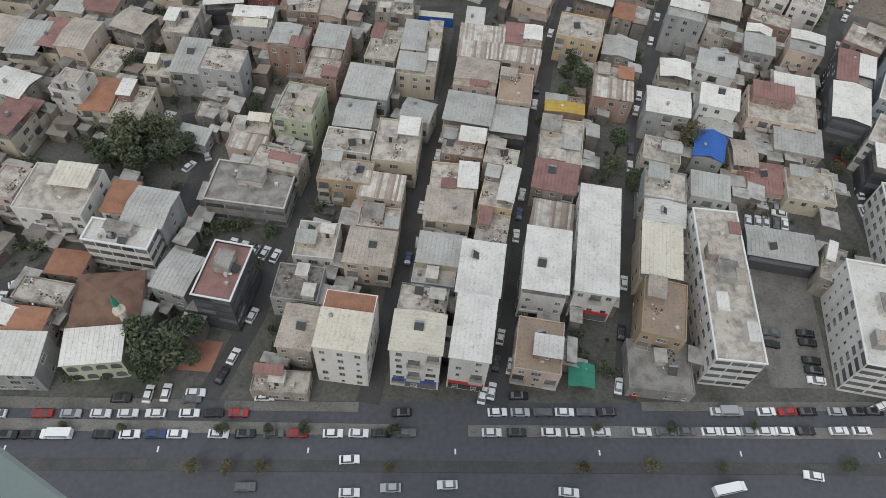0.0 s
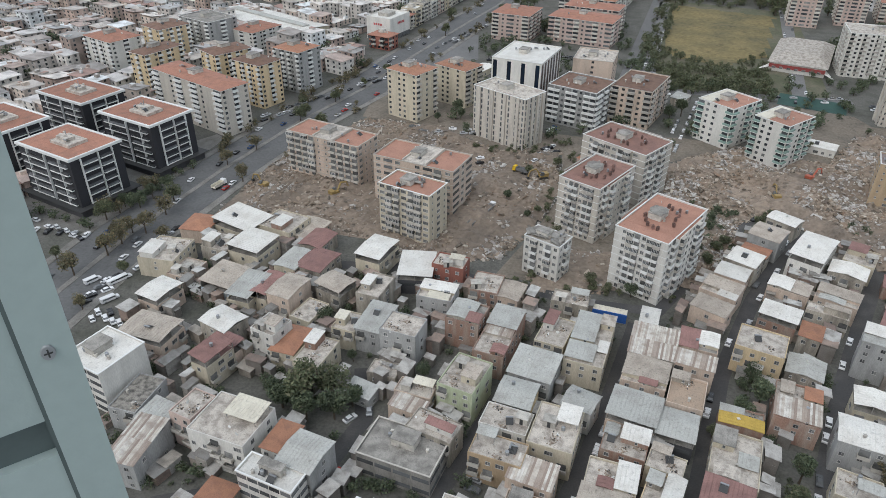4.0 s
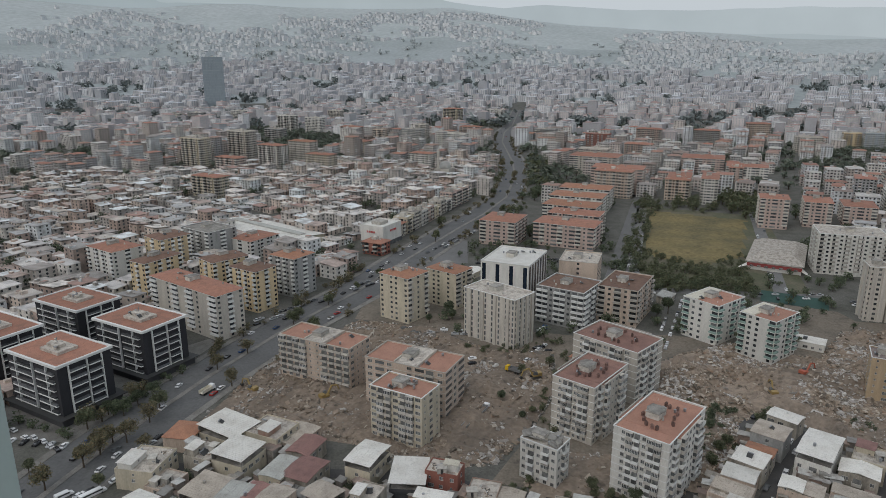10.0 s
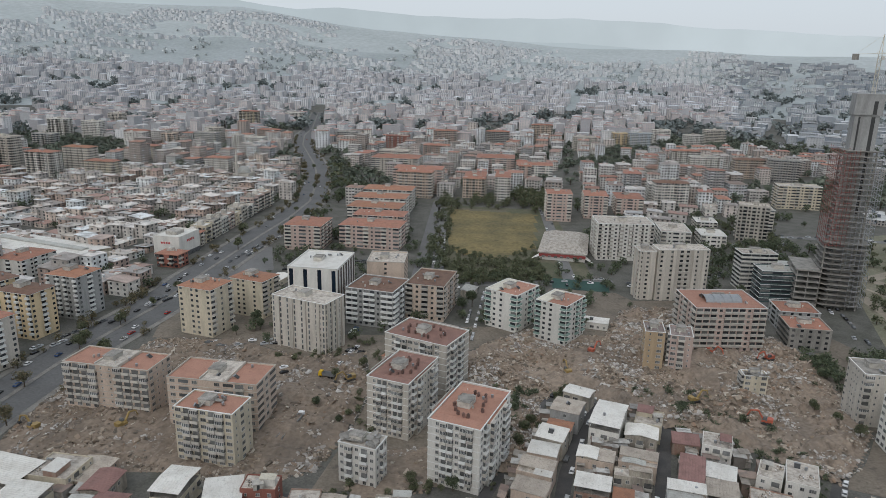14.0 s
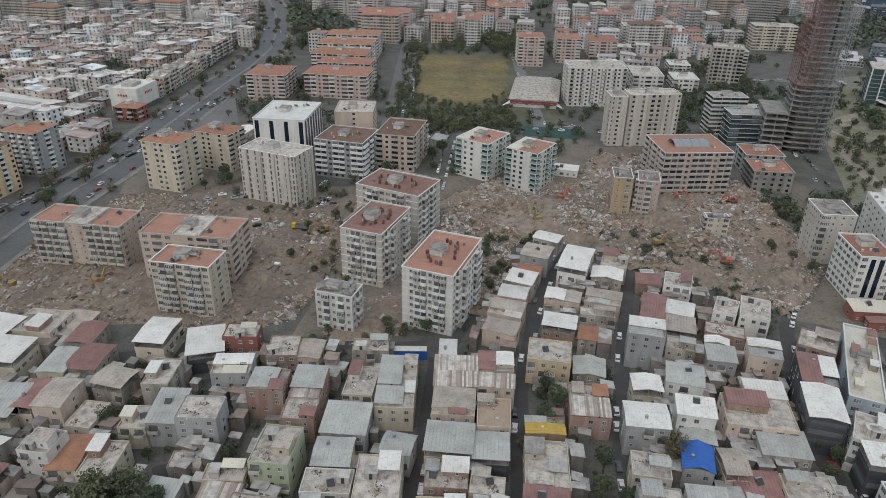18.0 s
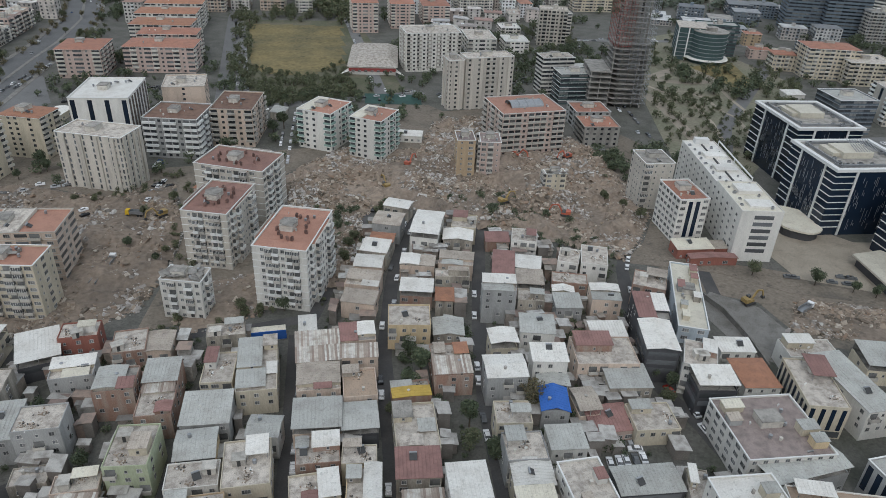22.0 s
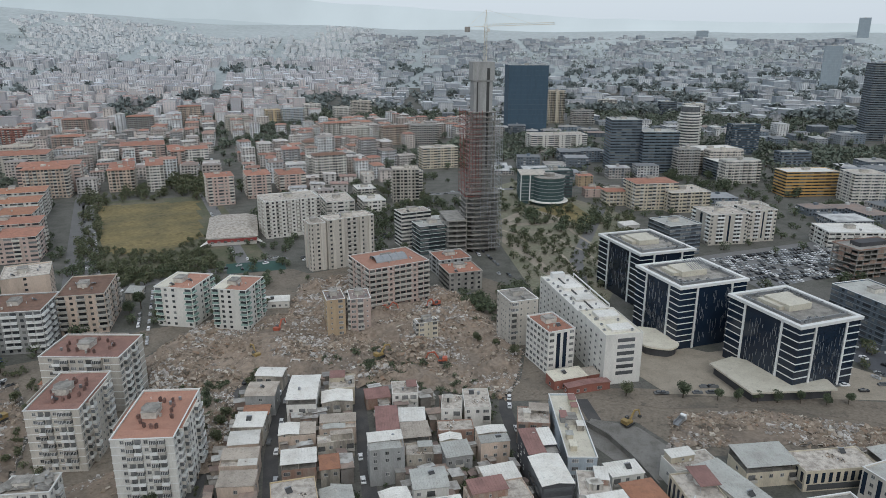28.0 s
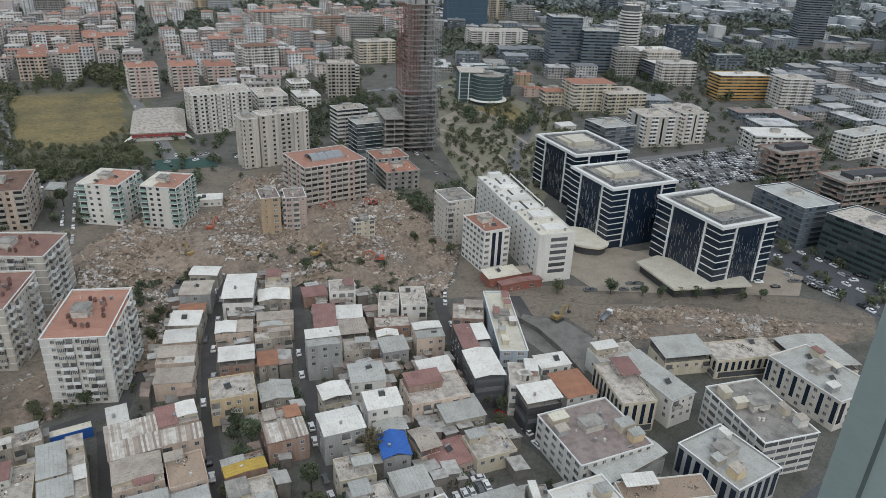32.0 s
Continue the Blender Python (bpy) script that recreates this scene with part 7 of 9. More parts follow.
for row in (
        (-550.7, 814.4, 38, 16, -14, 38.4, "cream", "concrete"),
        (-489, 795.9, 38, 16, -14, 18.1, "pink", "terracotta"),
        (-422.3, 644.2, 38, 16, -14, 21.8, "cream", "terracotta"),
        (-512.2, 866.2, 38, 16, -14, 43.4, "pale", "flat"),
        (-453.5, 842.4, 38, 16, -14, 29.2, "white", "terracotta"),
        (-381, 836, 38, 16, -14, 20.3, "cream", "terracotta"),
        (-426, 877.5, 38, 16, -14, 30.9, "pale", "orange"),
        (-395, 1007.3, 38, 16, -14, 17.3, "cream", "terracotta"),
        (-462.9, 1147.8, 38, 16, -14, 23.4, "pink", "terracotta"),
        (-389.3, 1088.8, 20.3, 15.2, -14, 25.9, "beige", "flat"),
        (-262.2, 900.4, 31.5, 16, -14, 17, "white", "terracotta"),
        (-569.3, 1228.1, 35.3, 16, -14, 29.2, "white", "flat"),
        (-846.4, 1429.6, 38, 16, -14, 21.8, "white", "flat"),
        (-888, 1327.5, 38, 16, -14, 25, "grey", "flat"),
        (-952.1, 1340.6, 38, 16, -14, 20.7, "pale", "flat"),
        (-593.9, 1117.9, 37.3, 16, -14, 19.2, "grey", "flat"),
        (-612, 1429.1, 32.2, 16, -14, 26.5, "pale", "flat"),
        (-347.6, 1135.1, 38, 16, -14, 23, "grey", "flat"),
        (-637.9, 1715, 38, 16, -14, 17.2, "white", "flat"),
        (-274.6, 1044.5, 14.9, 11, -14, 30.1, "white", "flat"),
        (-629.8, 1236.9, 38, 16, -14, 31.6, "white", "flat"),
        (-263.6, 1094, 38, 16, -11, 22.2, "white", "flat"),
        (-349.6, 1426.1, 38, 16, -11, 35.6, "cream", "terracotta"),
        (-133.3, 1214, 38, 16, -11, 20.2, "grey", "flat"),
        (-37.4, 915.9, 38, 16, -11, 27.7, "pale", "flat"),
        (-42.2, 1149.2, 38, 16, -11, 21.8, "redbrick", "flat"),
        (19.4, 1039.7, 38, 16, -11, 20.8, "pink", "terracotta"),
        (-8.9, 744.2, 38, 16, -11, 27.9, "beige", "terracotta"),
        (35.9, 1172.6, 38, 16, -11, 29.1, "pink", "terracotta"),
        (123.6, 1174.7, 38, 16, -11, 28.9, "grey", "terracotta"),
        (55.3, 744.9, 23.6, 15.2, -11, 21.5, "beige", "terracotta"),
        (-351.9, 1204.3, 20.9, 15.4, -11, 24.3, "pale", "flat"),
        (-285.7, 1568.4, 38, 16, -11, 23.4, "white", "flat"),
        (-267.3, 1223.6, 38, 16, -11, 20.6, "pink", "terracotta"),
        (127.1, 865.4, 15.2, 9.4, -11, 17.5, "pink", "terracotta"),
        (67.6, 1662.8, 38, 16, -11, 13.6, "pale", "terracotta"),
        (143.8, 1982.4, 38, 16, -11, 16, "white", "white"),
        (214.9, 1280.5, 38, 16, -5, 31.5, "beige", "terracotta"),
        (268, 1164.6, 38, 16, -5, 22.9, "pale", "flat"),
        (343.9, 1228.8, 25, 16, -5, 24.1, "yellow", "flat"),
        (377.7, 1217.3, 38, 16, -5, 25.8, "blue", "flat"),
        (444.3, 1309, 32.1, 16, -5, 23.3, "white", "flat"),
        (366, 969.9, 38, 16, -5, 26.9, "white", "terracotta"),
        (375.9, 926.6, 38, 16, -5, 24.3, "white", "concrete"),
        (426.7, 904.1, 38, 16, -5, 25, "beige", "brown"),
        (480, 912, 38, 16, -5, 22.3, "grey", "concrete"),
        (256.2, 708.3, 34.3, 16, -5, 26.1, "white", "brown"),
        (289.6, 834, 38, 16, -5, 22.2, "pale", "brown"),
        (165, 544.7, 38, 16, -5, 22.5, "white", "grey"),
        (476.7, 1237.5, 29.8, 16, -5, 22, "white", "flat"),
        (527.7, 1266.8, 38, 16, -5, 28.6, "pale", "flat"),
        (791.9, 1005, 30.2, 16, -22, 56, "cream", "flat"),
        (816.4, 960.8, 38, 16, -22, 24.5, "grey", "concrete"),
        (1070.6, 1179.5, 38, 16, -22, 17.4, "white", "flat"),
        (609.1, 538.6, 25, 16, -22, 29.1, "grey", "concrete"),
        (647.6, 520.5, 38, 16, -22, 27.1, "pale", "flat"),
        (625.7, 481.5, 38, 16, -22, 23.8, "white", "grey"),
        (790.9, 609, 38, 16, -22, 38.4, "bluedark", "grey"),
        (771.3, 520.9, 38, 16, -22, 16.4, "slate", "grey"),
        (1074.9, 943.7, 38, 16, -22, 26.3, "white", "flat"),
        (410.9, 520, 34.4, 16, -22, 25.6, "teal", "grey"),
        (442.2, 467.5, 22.1, 15.8, -22, 13.1, "cream", "terracotta"),
        (489.5, 368.9, 38, 16, -22, 14.5, "white", "flat"),
        (280.1, 571.9, 24.3, 15.2, -22, 30.4, "pale", "flat"),
        (461.9, 882, 37.5, 16, -22, 27.9, "grey", "concrete"),
        (926.1, 1477.5, 38, 16, -22, 34.1, "white", "flat"),
        (1538.4, 1182.4, 38, 16, -22, 21.2, "slate", "grey"),
        (1073.6, 1008.6, 33, 16, -22, 25.4, "slate", "grey")):
    far_block(*row)

# ---- shop row, store and mosque along the avenue, and a glazed roof vault ----
r = random.Random(77)
for i in range(11):
    f = i / 10
    x, y = -177.5 + 19 * f, 530 + 150 * f
    far_block(round(x - r.uniform(0, 1.5), 1), round(y, 1), round(r.uniform(11.5, 14), 1), 13, 82, round(r.uniform(10, 15.5), 1), r.choice(("pale", "cream", "pink", "white", "beige", "slate")), r.choice(("flat", "flat", "terracotta", "concrete", "white")))
t = thing("store_building", pose(-183.5, 509, 0, 0, 0, 76), "white store with red sign marks beside the avenue", "building")
FOOT.append((-183.5, 509, 15))
part("wall", walled(27, 21, 16.3, .8), [WALL["white"]], t)
part("roof_hut", Shape().box(-6, 4, -4, 5, 15.4, 18), [PLASTER], t)
part("shopfront", Shape().box(-13.2, 13.2, -10.8, -10.45, .2, 3.4), [GLASS], t)
part("shopfront", Shape().box(-13.75, -13.45, -10, 10, .2, 3.4), [GLASS], t)
for u in (-3.4, -1.5, .4, 2.3, 4.2):
    part("sign_mark", Shape().box(u, u + 1.3, -10.62, -10.48, 10.5, 12.2), [RED], t, "red sign mark")
for v in (-3, -1, 1, 3):
    part("sign_mark", Shape().box(-13.62, -13.48, v, v + 1.2, 10.5, 12), [RED], t, "red sign mark")
far_block(-176.5, 478, 17, 12, -14, 9.6, "redbrick", "terracotta")
t = thing("mosque", pose(-212.5, 826, 0, 0, 0, 80), "pale stone mosque with a grey dome and minaret", "mosque")
FOOT.append((-212.5, 826, 12))
part("wall", walled(19, 19, 10, .4), [WALL["pale"]], t)
dome = Shape()
for i in range(6):
    a, b = math.pi * .5 * i / 6, math.pi * .5 * (i + 1) / 6
    dome.tube(0, 0, 10 + math.sin(a) * 8, 10 + math.sin(b) * 8, math.cos(a) * 7.6, max(.1, math.cos(b) * 7.6), 18)
part("dome", dome, [ROOF["grey"]], t, "lead-grey dome")
part("minaret", Shape().tube(-11, 4, 0, 30, 1.5, 1.2, 12).tube(-11, 4, 24, 25.5, 1.3, 2.0, 12).tube(-11, 4, 30, 39, 1.2, .1, 12), [WALL["pale"]], t)
for o in list(scene.objects):
    if o.get("category") == "building" and abs(o.location.x - 159) + abs(o.location.y - 347.6) < .5:
        v, n = Shape(), 9
        for i in range(n + 1):
            a = math.pi * i / n
            v.v += [(-9.5, -math.cos(a) * 5, 23.8 + math.sin(a) * 2.6), (9.5, -math.cos(a) * 5, 23.8 + math.sin(a) * 2.6)]
            if i:
                v.f.append((2 * i - 2, 2 * i - 1, 2 * i + 1, 2 * i))
                v.m.append(0)
        vault = part("roof_vault", v, [STEEL], o, "glazed barrel vault on the roof")
        for u in (-9.5, -4.7, 0, 4.7, 9.5):
            rib = Shape()
            for i in range(n):
                a, b = math.pi * i / n, math.pi * (i + 1) / n
                rib.bar((u, -math.cos(a) * 5.05, 23.85 + math.sin(a) * 2.62), (u, -math.cos(b) * 5.05, 23.85 + math.sin(b) * 2.62), .16)
            part("vault_rib", rib, [STEEL], vault)


# ---- cars ----
r = random.Random(11)
KINDS = ["white"] * 9 + ["silver"] * 3 + ["grey"] * 3 + ["black"] * 3 + ["red", "blue"]
UPPER = ((3, "white"), (80, "red"), (128, "silver"), (178, "white"), (222, "white"), (268, "white"), (325, "white"), (366, "black"), (410, "red"), (690, "black"), (859, "white"), (899, "silver"), (940, "grey"), (978, "white"), (1017, "grey"), (1055, "black"),
         (1262, "white"), (1348, "white"), (1386, "red"), (1424, "black"), (1478, "silver"), (1515, "black"), (1548, "black"))
LOWER = ((20, "black"), (60, "black"), (180, "black"), (225, "white"), (268, "blue"), (306, "white"), (374, "white"), (420, "black"), (470, "grey"), (513, "red"), (571, "white"), (617, "white"), (658, "black"), (703, "grey"), (851, "white"), (898, "black"), (958, "white"), (1002, "white"), (1050, "white"),
         (1122, "white"), (1166, "grey"), (1206, "grey"), (1250, "white"), (1288, "white"), (1322, "silver"), (1352, "white"), (1389, "white"), (1428, "black"), (1490, "white"), (1533, "white"))
for k, c in UPPER:
    car(-87.3 + k * .1243 + r.uniform(-.2, .2), 57.6 + k * .0031, 1.5 + r.uniform(-2, 2) + 180 * r.randint(0, 1), c)
for k, c in LOWER:
    car(-85.5 + k * .1215 + r.uniform(-.2, .2), 53.0 + k * .0031, 1.5 + r.uniform(-2, 2), c)
van(-73, 53.4, 181, "white", 6.4)
van(67.5, 49.0 - 4.6, 12, "white", 7.2)
van(72, 61.6, 1, "silver", 5.4)
for x, y, rot, c in ((-12, 49.2, 4, "white"), (-11.5, 42.4, 2, "white"), (-3.2, 43.5, 182, "silver"), (-32.5, 43.2, 2, "grey"), (8.4, 44.3, 182, "white"), (33.5, 43.2, -4, "white"), (86.5, 47.5, 170, "white"), (-31.5, 62.7, 2, "white"),
                     (16.3, 64.2, 78, "white"), (24.4, 64.3, 2, "black"), (-56.5, 62.8, 88, "white"), (-52.8, 63.2, 88, "white"), (-46.5, 63.3, 2, "white"), (-47, 61.8, 2, "grey"), (-62, 61.6, 2, "black"), (107, 63.5, 20, "white"),
                     (-45.7, 103.3, 75, "white"), (-42.8, 102.5, 75, "white"), (-39.9, 101.4, 72, "white"), (-37.2, 101, 72, "white"), (-34.4, 100.2, 72, "white"), (-37.4, 83, 72, "white"), (-39.9, 72.3, 72, "white"), (-41.6, 67.5, 72, "black"),
                     (-23.3, 118.1, 170, "silver"), (-23, 114.8, 170, "grey"), (-58, 110, 70, "red"), (-58.2, 104.6, 75, "white"), (-61.7, 129, 60, "white"), (87, 82.1, 170, "grey"), (86, 79, 170, "black"), (95.4, 82.1, 172, "black"), (95.2, 79.6, 172, "black"),
                     (94.6, 74.8, 172, "black"), (94.4, 72.3, 172, "black"), (94.2, 69.7, 172, "white"), (90.1, 116.5, 75, "white"), (92.8, 116.4, 75, "white"), (95, 116.3, 75, "white"), (97.7, 116, 75, "grey"), (100.1, 115.8, 75, "white"), (99.6, 119.4, 165, "white"),
                     (125.2, 127.7, 88, "white"), (123.8, 121.5, 88, "white"), (124, 112, 90, "black"), (96, 122.6, 160, "grey"), (101, 121.5, 170, "silver")):
    car(x, y, rot, c, y > 95)
for lane, sides in ((LANES[1], (1.6,)), (LANES[2], (1.7, -1.7)), (LANES[3], (1.7, -1.7)), (LANES[4], (1.6,)), (LANES[6], (1.6,)), (LANES[5], (1.5,))):
    for a, b in zip(lane, lane[1:]):
        t = (Vector(b) - Vector(a)).normalized()
        for side in sides:
            for i in range(int((Vector(b) - Vector(a)).length / 7)):
                if r.random() < .42:
                    p = Vector(a) + t * (i * 7 + 3) + Vector((t.y, -t.x)) * side
                    car(p.x, p.y, math.degrees(math.atan2(t.y, t.x)) + r.uniform(-3, 3), r.choice(KINDS), True)
for x, y, rot in ((-171.7, 159, 78), (-171.8, 168, 80), (-170, 171, 85), (-176.5, 192.3, 92), (-182.6, 228.2, 95), (-188.3, 248, 95), (-184.9, 266.9, 92), (-180.4, 289.3, 85), (-183.8, 281, 88), (-154.8, 351, 70), (-162, 406, 65), (-219.7, 194, 165), (-229, 197.3, 165), (-39.6, 314.6, 68), (-35.5, 328.6, 68), (-33.3, 334.4, 68)):
    car(x, y, rot, r.choice(KINDS), True)
for x, y, rot, c in ((-170.9, 158.2, 62, "black"), (-171.5, 163.7, 60, "grey"), (-167.7, 163.1, 60, "white"), (-170.1, 154.5, 62, "black"), (-162.3, 151.1, 140, "white"), (-158.2, 152.2, 140, "black"), (-157.7, 148.9, 140, "white"), (-154.2, 148.1, 140, "white"), (-151.5, 148.1, 140, "white"), (-161.6, 147.3, 140, "white"), (-165.9, 178.4, 70, "white"), (-216.6, 194.9, 150, "white"), (-210.7, 193.5, 150, "white"), (-205.3, 191.2, 150, "white"), (-201.2, 190.0, 150, "black"), (-190.1, 205.2, 80, "white"), (-169.1, 207.5, 72, "black"), (-169.2, 202.8, 72, "silver"), (-171.3, 197.0, 72, "white")):
    car(x, y, rot, c, True)
van(-176.5, 166.4, 66, "white", 6.0)
van(-167.6, 169.5, 66, "white", 9.0)
van(-163.1, 158.4, 62, "white", 6.4)
for i in range(70):
    k = r.uniform(3, 60) if i < 36 else r.uniform(3, 16)
    a, b = Vector(AVENUE[int(k)]), Vector(AVENUE[int(k) + 1])
    t = (b - a).normalized()
    p = a.lerp(b, k % 1) + Vector((t.y, -t.x)) * r.choice((-13.2, -9, -5.5, 5.5, 9, 13.2))
    if p.y > 290 or p.y < 205 or i > 40:
        car(p.x, p.y, math.degrees(math.atan2(t.y, t.x)), r.choice(KINDS), True, .05)


def many_cars(name, spots, label):
    """Rows of cars too many and too far to tell apart."""
    s, q = Shape(), random.Random(5)
    for x, y, rot in spots:
        m = pose(x, y, .1, 0, 0, rot)
        c = q.choice((0, 0, 1, 1, 2, 2, 3, 3))
        for x0, x1, y1, z0, z1, mi in ((-2.1, 2.1, .85, .2, .9, c), (-1.4, .7, .7, .9, 1.42, 4)):
            p = [(x0, -y1), (x1, -y1), (x1, y1), (x0, y1)]
            s.hull([tuple(m @ Vector((*v, z0))) for v in p], [tuple(m @ Vector((v[0] * (.75 if mi == 4 else 1), v[1] * .9, z1))) for v in p], mi, c)
    tagged(new(name, s.mesh(name, [PAINT["white"], PAINT["silver"], PAINT["grey"], PAINT["black"], GLASS])), label, "cars", kind="stuff")


spots = []
for l, n in (([(-112, 336), (-30, 348)], 16), ([(24, 345), (40, 440)], 20), ([(132, 440), (232, 474)], 24), ([(-75, 300), (-32, 330)], 12), ([(-140, 470), (-120, 560)], 22), ([(240, 300), (262, 330)], 10), ([(-205, 300), (-150, 420)], 30), ([(-100, 470), (-10, 500)], 18), ([(200, 196), (330, 128)], 22), ([(228, 300), (300, 585)], 30)):
    for i in range(n):
        a, b, f = Vector(l[0]), Vector(l[1]), r.random()
        t = (b - a).normalized()
        p = a.lerp(b, f) + Vector((t.y, -t.x)) * r.choice((-2.6, 2.6))
        spots.append((p.x, p.y, math.degrees(math.atan2(t.y, t.x))))
for j in range(9):
    for i in range(38):
        x, y = 366 + i * 3.0 + j * 2, 254 + j * 6.4 - i * .45
        if r.random() < .8:
            spots.append((x, y, 80 + r.uniform(-4, 4)))
for i in range(12):
    spots.append((-262 + i * 5.6, 186 + i * .6, 96 + r.uniform(-5, 5)))
for i in range(60):
    spots.append((r.choice((306, 312, 322, 331, 337)) + r.uniform(-1, 1), 96 + r.uniform(0, 100), 85 + r.uniform(-5, 5)))
for l, n in (([(10, 452), (20, 690)], 34), ([(122, 700), (100, 440)], 30), ([(14, 700), (60, 1200)], 60), ([(300, 585), (440, 560)], 20), ([(-120, 400), (130, 452)], 26), ([(-290, 300), (-320, 340)], 16), ([(250, 480), (300, 560)], 16)):
    for i in range(n):
        f, side = r.random(), r.choice((-3.4, 3.4))
        a, b = Vector(l[0]), Vector(l[1])
        t = (b - a).normalized()
        p = a.lerp(b, f) + Vector((t.y, -t.x)) * side
        spots.append((p.x, p.y, math.degrees(math.atan2(t.y, t.x))))
for j in range(4):
    for i in range(14):
        spots.append((-300 - j * 8 + i * 1.2, 300 + i * 3.2 + j * 2, 160))
many_cars("parked_cars", spots, "rows of parked cars on distant car parks")

# ---- trees ----
NEAR_TREES = ((-75.6, 131.8, 13, 1), (-70, 136, 10, 1), (-82, 128, 9, 0), (-66, 128, 9, 0), (-73, 125, 9, 0), (-88, 132, 7, 0), (-63, 134, 7, 0), (-54.1, 70.8, 11, 0), (-59.1, 73.5, 10, 0), (-51, 77, 8, 0), (-56.5, 66.8, 8, 0), (-49, 70, 6, 0), (49.2, 165, 9, 0), (45, 160, 6, 0), (77.7, 141.7, 9, 2), (105, 168.7, 6, 1), (-29.4, 55.1, 3, 0), (-21.6, 55.2, 3, 0),
              (-3.1, 55.6, 3.2, 0), (-39, 55, 3, 0), (57.1, 57.2, 3.4, 0), (41, 57, 2.2, 1), (76, 58, 2.4, 1), (114, 58, 2.6, 1), (-60, 55, 2.2, 1), (-72, 55, 2, 1), (-43.5, 46.4, 4, 2), (-36.6, 46.6, 3.6, 2), (-29.7, 46.8, 3.4, 2), (36.9, 48.2, 3.6, 2), (51, 48.6, 4, 2), (94, 49.2, 3.6, 0),
              (-3.6, 47.4, 2.6, 2), (66.8, 48.6, 2.6, 1), (-52.5, 159.4, 5.5, 0), (-85.8, 166.2, 6, 0), (123.6, 139.2, 6, 0), (121, 146, 5, 0), (119, 134, 5, 1), (110.1, 262.7, 6.5, 0), (30.4, 398.3, 9, 0), (24, 392, 7, 0), (196.9, 192.6, 6, 1), (217, 180, 6.5, 0), (228, 171.5, 5, 0), (234.5, 166.5, 5, 0), (241, 162, 5, 0), (248, 158, 5, 0), (256, 153, 5, 0), (264.5, 147, 5, 0), (273, 143, 5, 0),
              (41.4, 249.3, 6, 1), (45, 256, 5, 1), (38, 240, 5, 1), (-3.4, 214.7, 4.5, 1), (11.4, 211.2, 5, 0), (3, 211, 4, 1), (48.7, 176, 6, 0), (-92.3, 365, 8, 0), (-88, 358, 6, 0), (-99, 350, 5, 0), (-40, 300, 4, 1), (-45, 270, 5, 0), (-30, 262, 4, 1), (-33, 256, 4, 0), (-28, 310, 5, 1), (-70, 318, 4, 1), (-62, 316, 4, 1),
              (57, 140, 8, 0), (54, 131, 7, 1), (60, 126, 7, 0), (170, 268, 6, 1), (174, 258, 5, 1), (178, 248, 5, 1), (-12, 166, 4, 0), (-62, 172, 5, 0), (-70, 152, 4, 0), (-47, 152, 5, 0), (36, 150, 4, 1), (108, 176, 4, 1), (98, 178, 4, 0), (-120, 160, 4, 1), (64, 366, 5, 1), (36, 376, 5, 1), (92, 366, 5, 1))
for i, (x, y, size, leaf) in enumerate(NEAR_TREES):
    tree(x, y, size, leaf, i)
for x, y, size, leaf in ((-182.9, 182.9, 9, 2), (-183.0, 191.5, 8.5, 2), (-179.1, 201.3, 9, 2), (-180.5, 216.9, 8.5, 2), (-185.6, 167.8, 9, 2), (-194.4, 218.8, 7, 0), (-200.9, 217.6, 6, 0), (-194.2, 227.6, 6.5, 0), (-193.4, 236.8, 6.5, 0)):
    tree(x, y, size, leaf, int(size))
for i in range(3, 34):
    x, y = AVENUE[i]
    for side in (-15.8, 0, 0, 15.8):
        if r.random() < (.62 if i < 12 else .3):
            p = Vector((x + r.uniform(-1, 1) + side, y + r.uniform(-9, 9)))
            tree(p.x, p.y, r.uniform(5, 8.5), r.choice((1, 1, 2, 2)), i)


def woods(name, places, label, leaf, seed):
    """Trees too far to tell apart."""
    s, q = Shape(), random.Random(seed)
    for x, y, w in places:
        z = rise(x, y)
        s.tube(x, y, z, z + w * .5, w * .05, w * .03, 5, 1)
        far = math.hypot(x, y) > 800
        leaves(q, s, x, y, z + w * (.36 if far else .46), w * .55, w * (.36 if far else .45), 36 if far else 170, w * (.18 if far else .085))
    tagged(new(name, s.mesh(name, [LEAF[leaf] if isinstance(leaf, int) else leaf, BARK])), label, "trees", kind="stuff")


def scatter(pts, n, low, high):
    out, xs, ys = [], [p[0] for p in pts], [p[1] for p in pts]
    while len(out) < n:
        x, y = r.uniform(min(xs), max(xs)), r.uniform(min(ys), max(ys))
        c = False
        for (x0, y0), (x1, y1) in zip(pts, pts[1:] + pts[:1]):
            if (y0 > y) != (y1 > y) and x < (x1 - x0) * (y - y0) / (y1 - y0) + x0:
                c = not c
        if c:
            out.append((x, y, r.uniform(low, high)))
    return out


woods("avenue_trees", scatter([(-212, 160), (-200, 160), (-199, 240), (-206, 240)], 4, 5, 8) + scatter([(-203, 240), (-198, 240), (-186, 330), (-192, 330)], 6, 4, 7) + scatter([(-192, 330), (-182, 330), (-168, 420), (-180, 420)], 12, 5, 8), "brownish olive trees on the avenue verge", 2, 41)
woods("shop_trees", scatter([(-205, 196), (-196, 200), (-188, 290), (-200, 292)], 11, 3.5, 6) + scatter([(-262, 196), (-210, 190), (-205, 200), (-255, 206)], 9, 3.5, 6) + scatter([(-255, 240), (-235, 236), (-228, 250), (-250, 258)], 12, 3, 6), "young trees planted round the black clad shops", 0, 17)
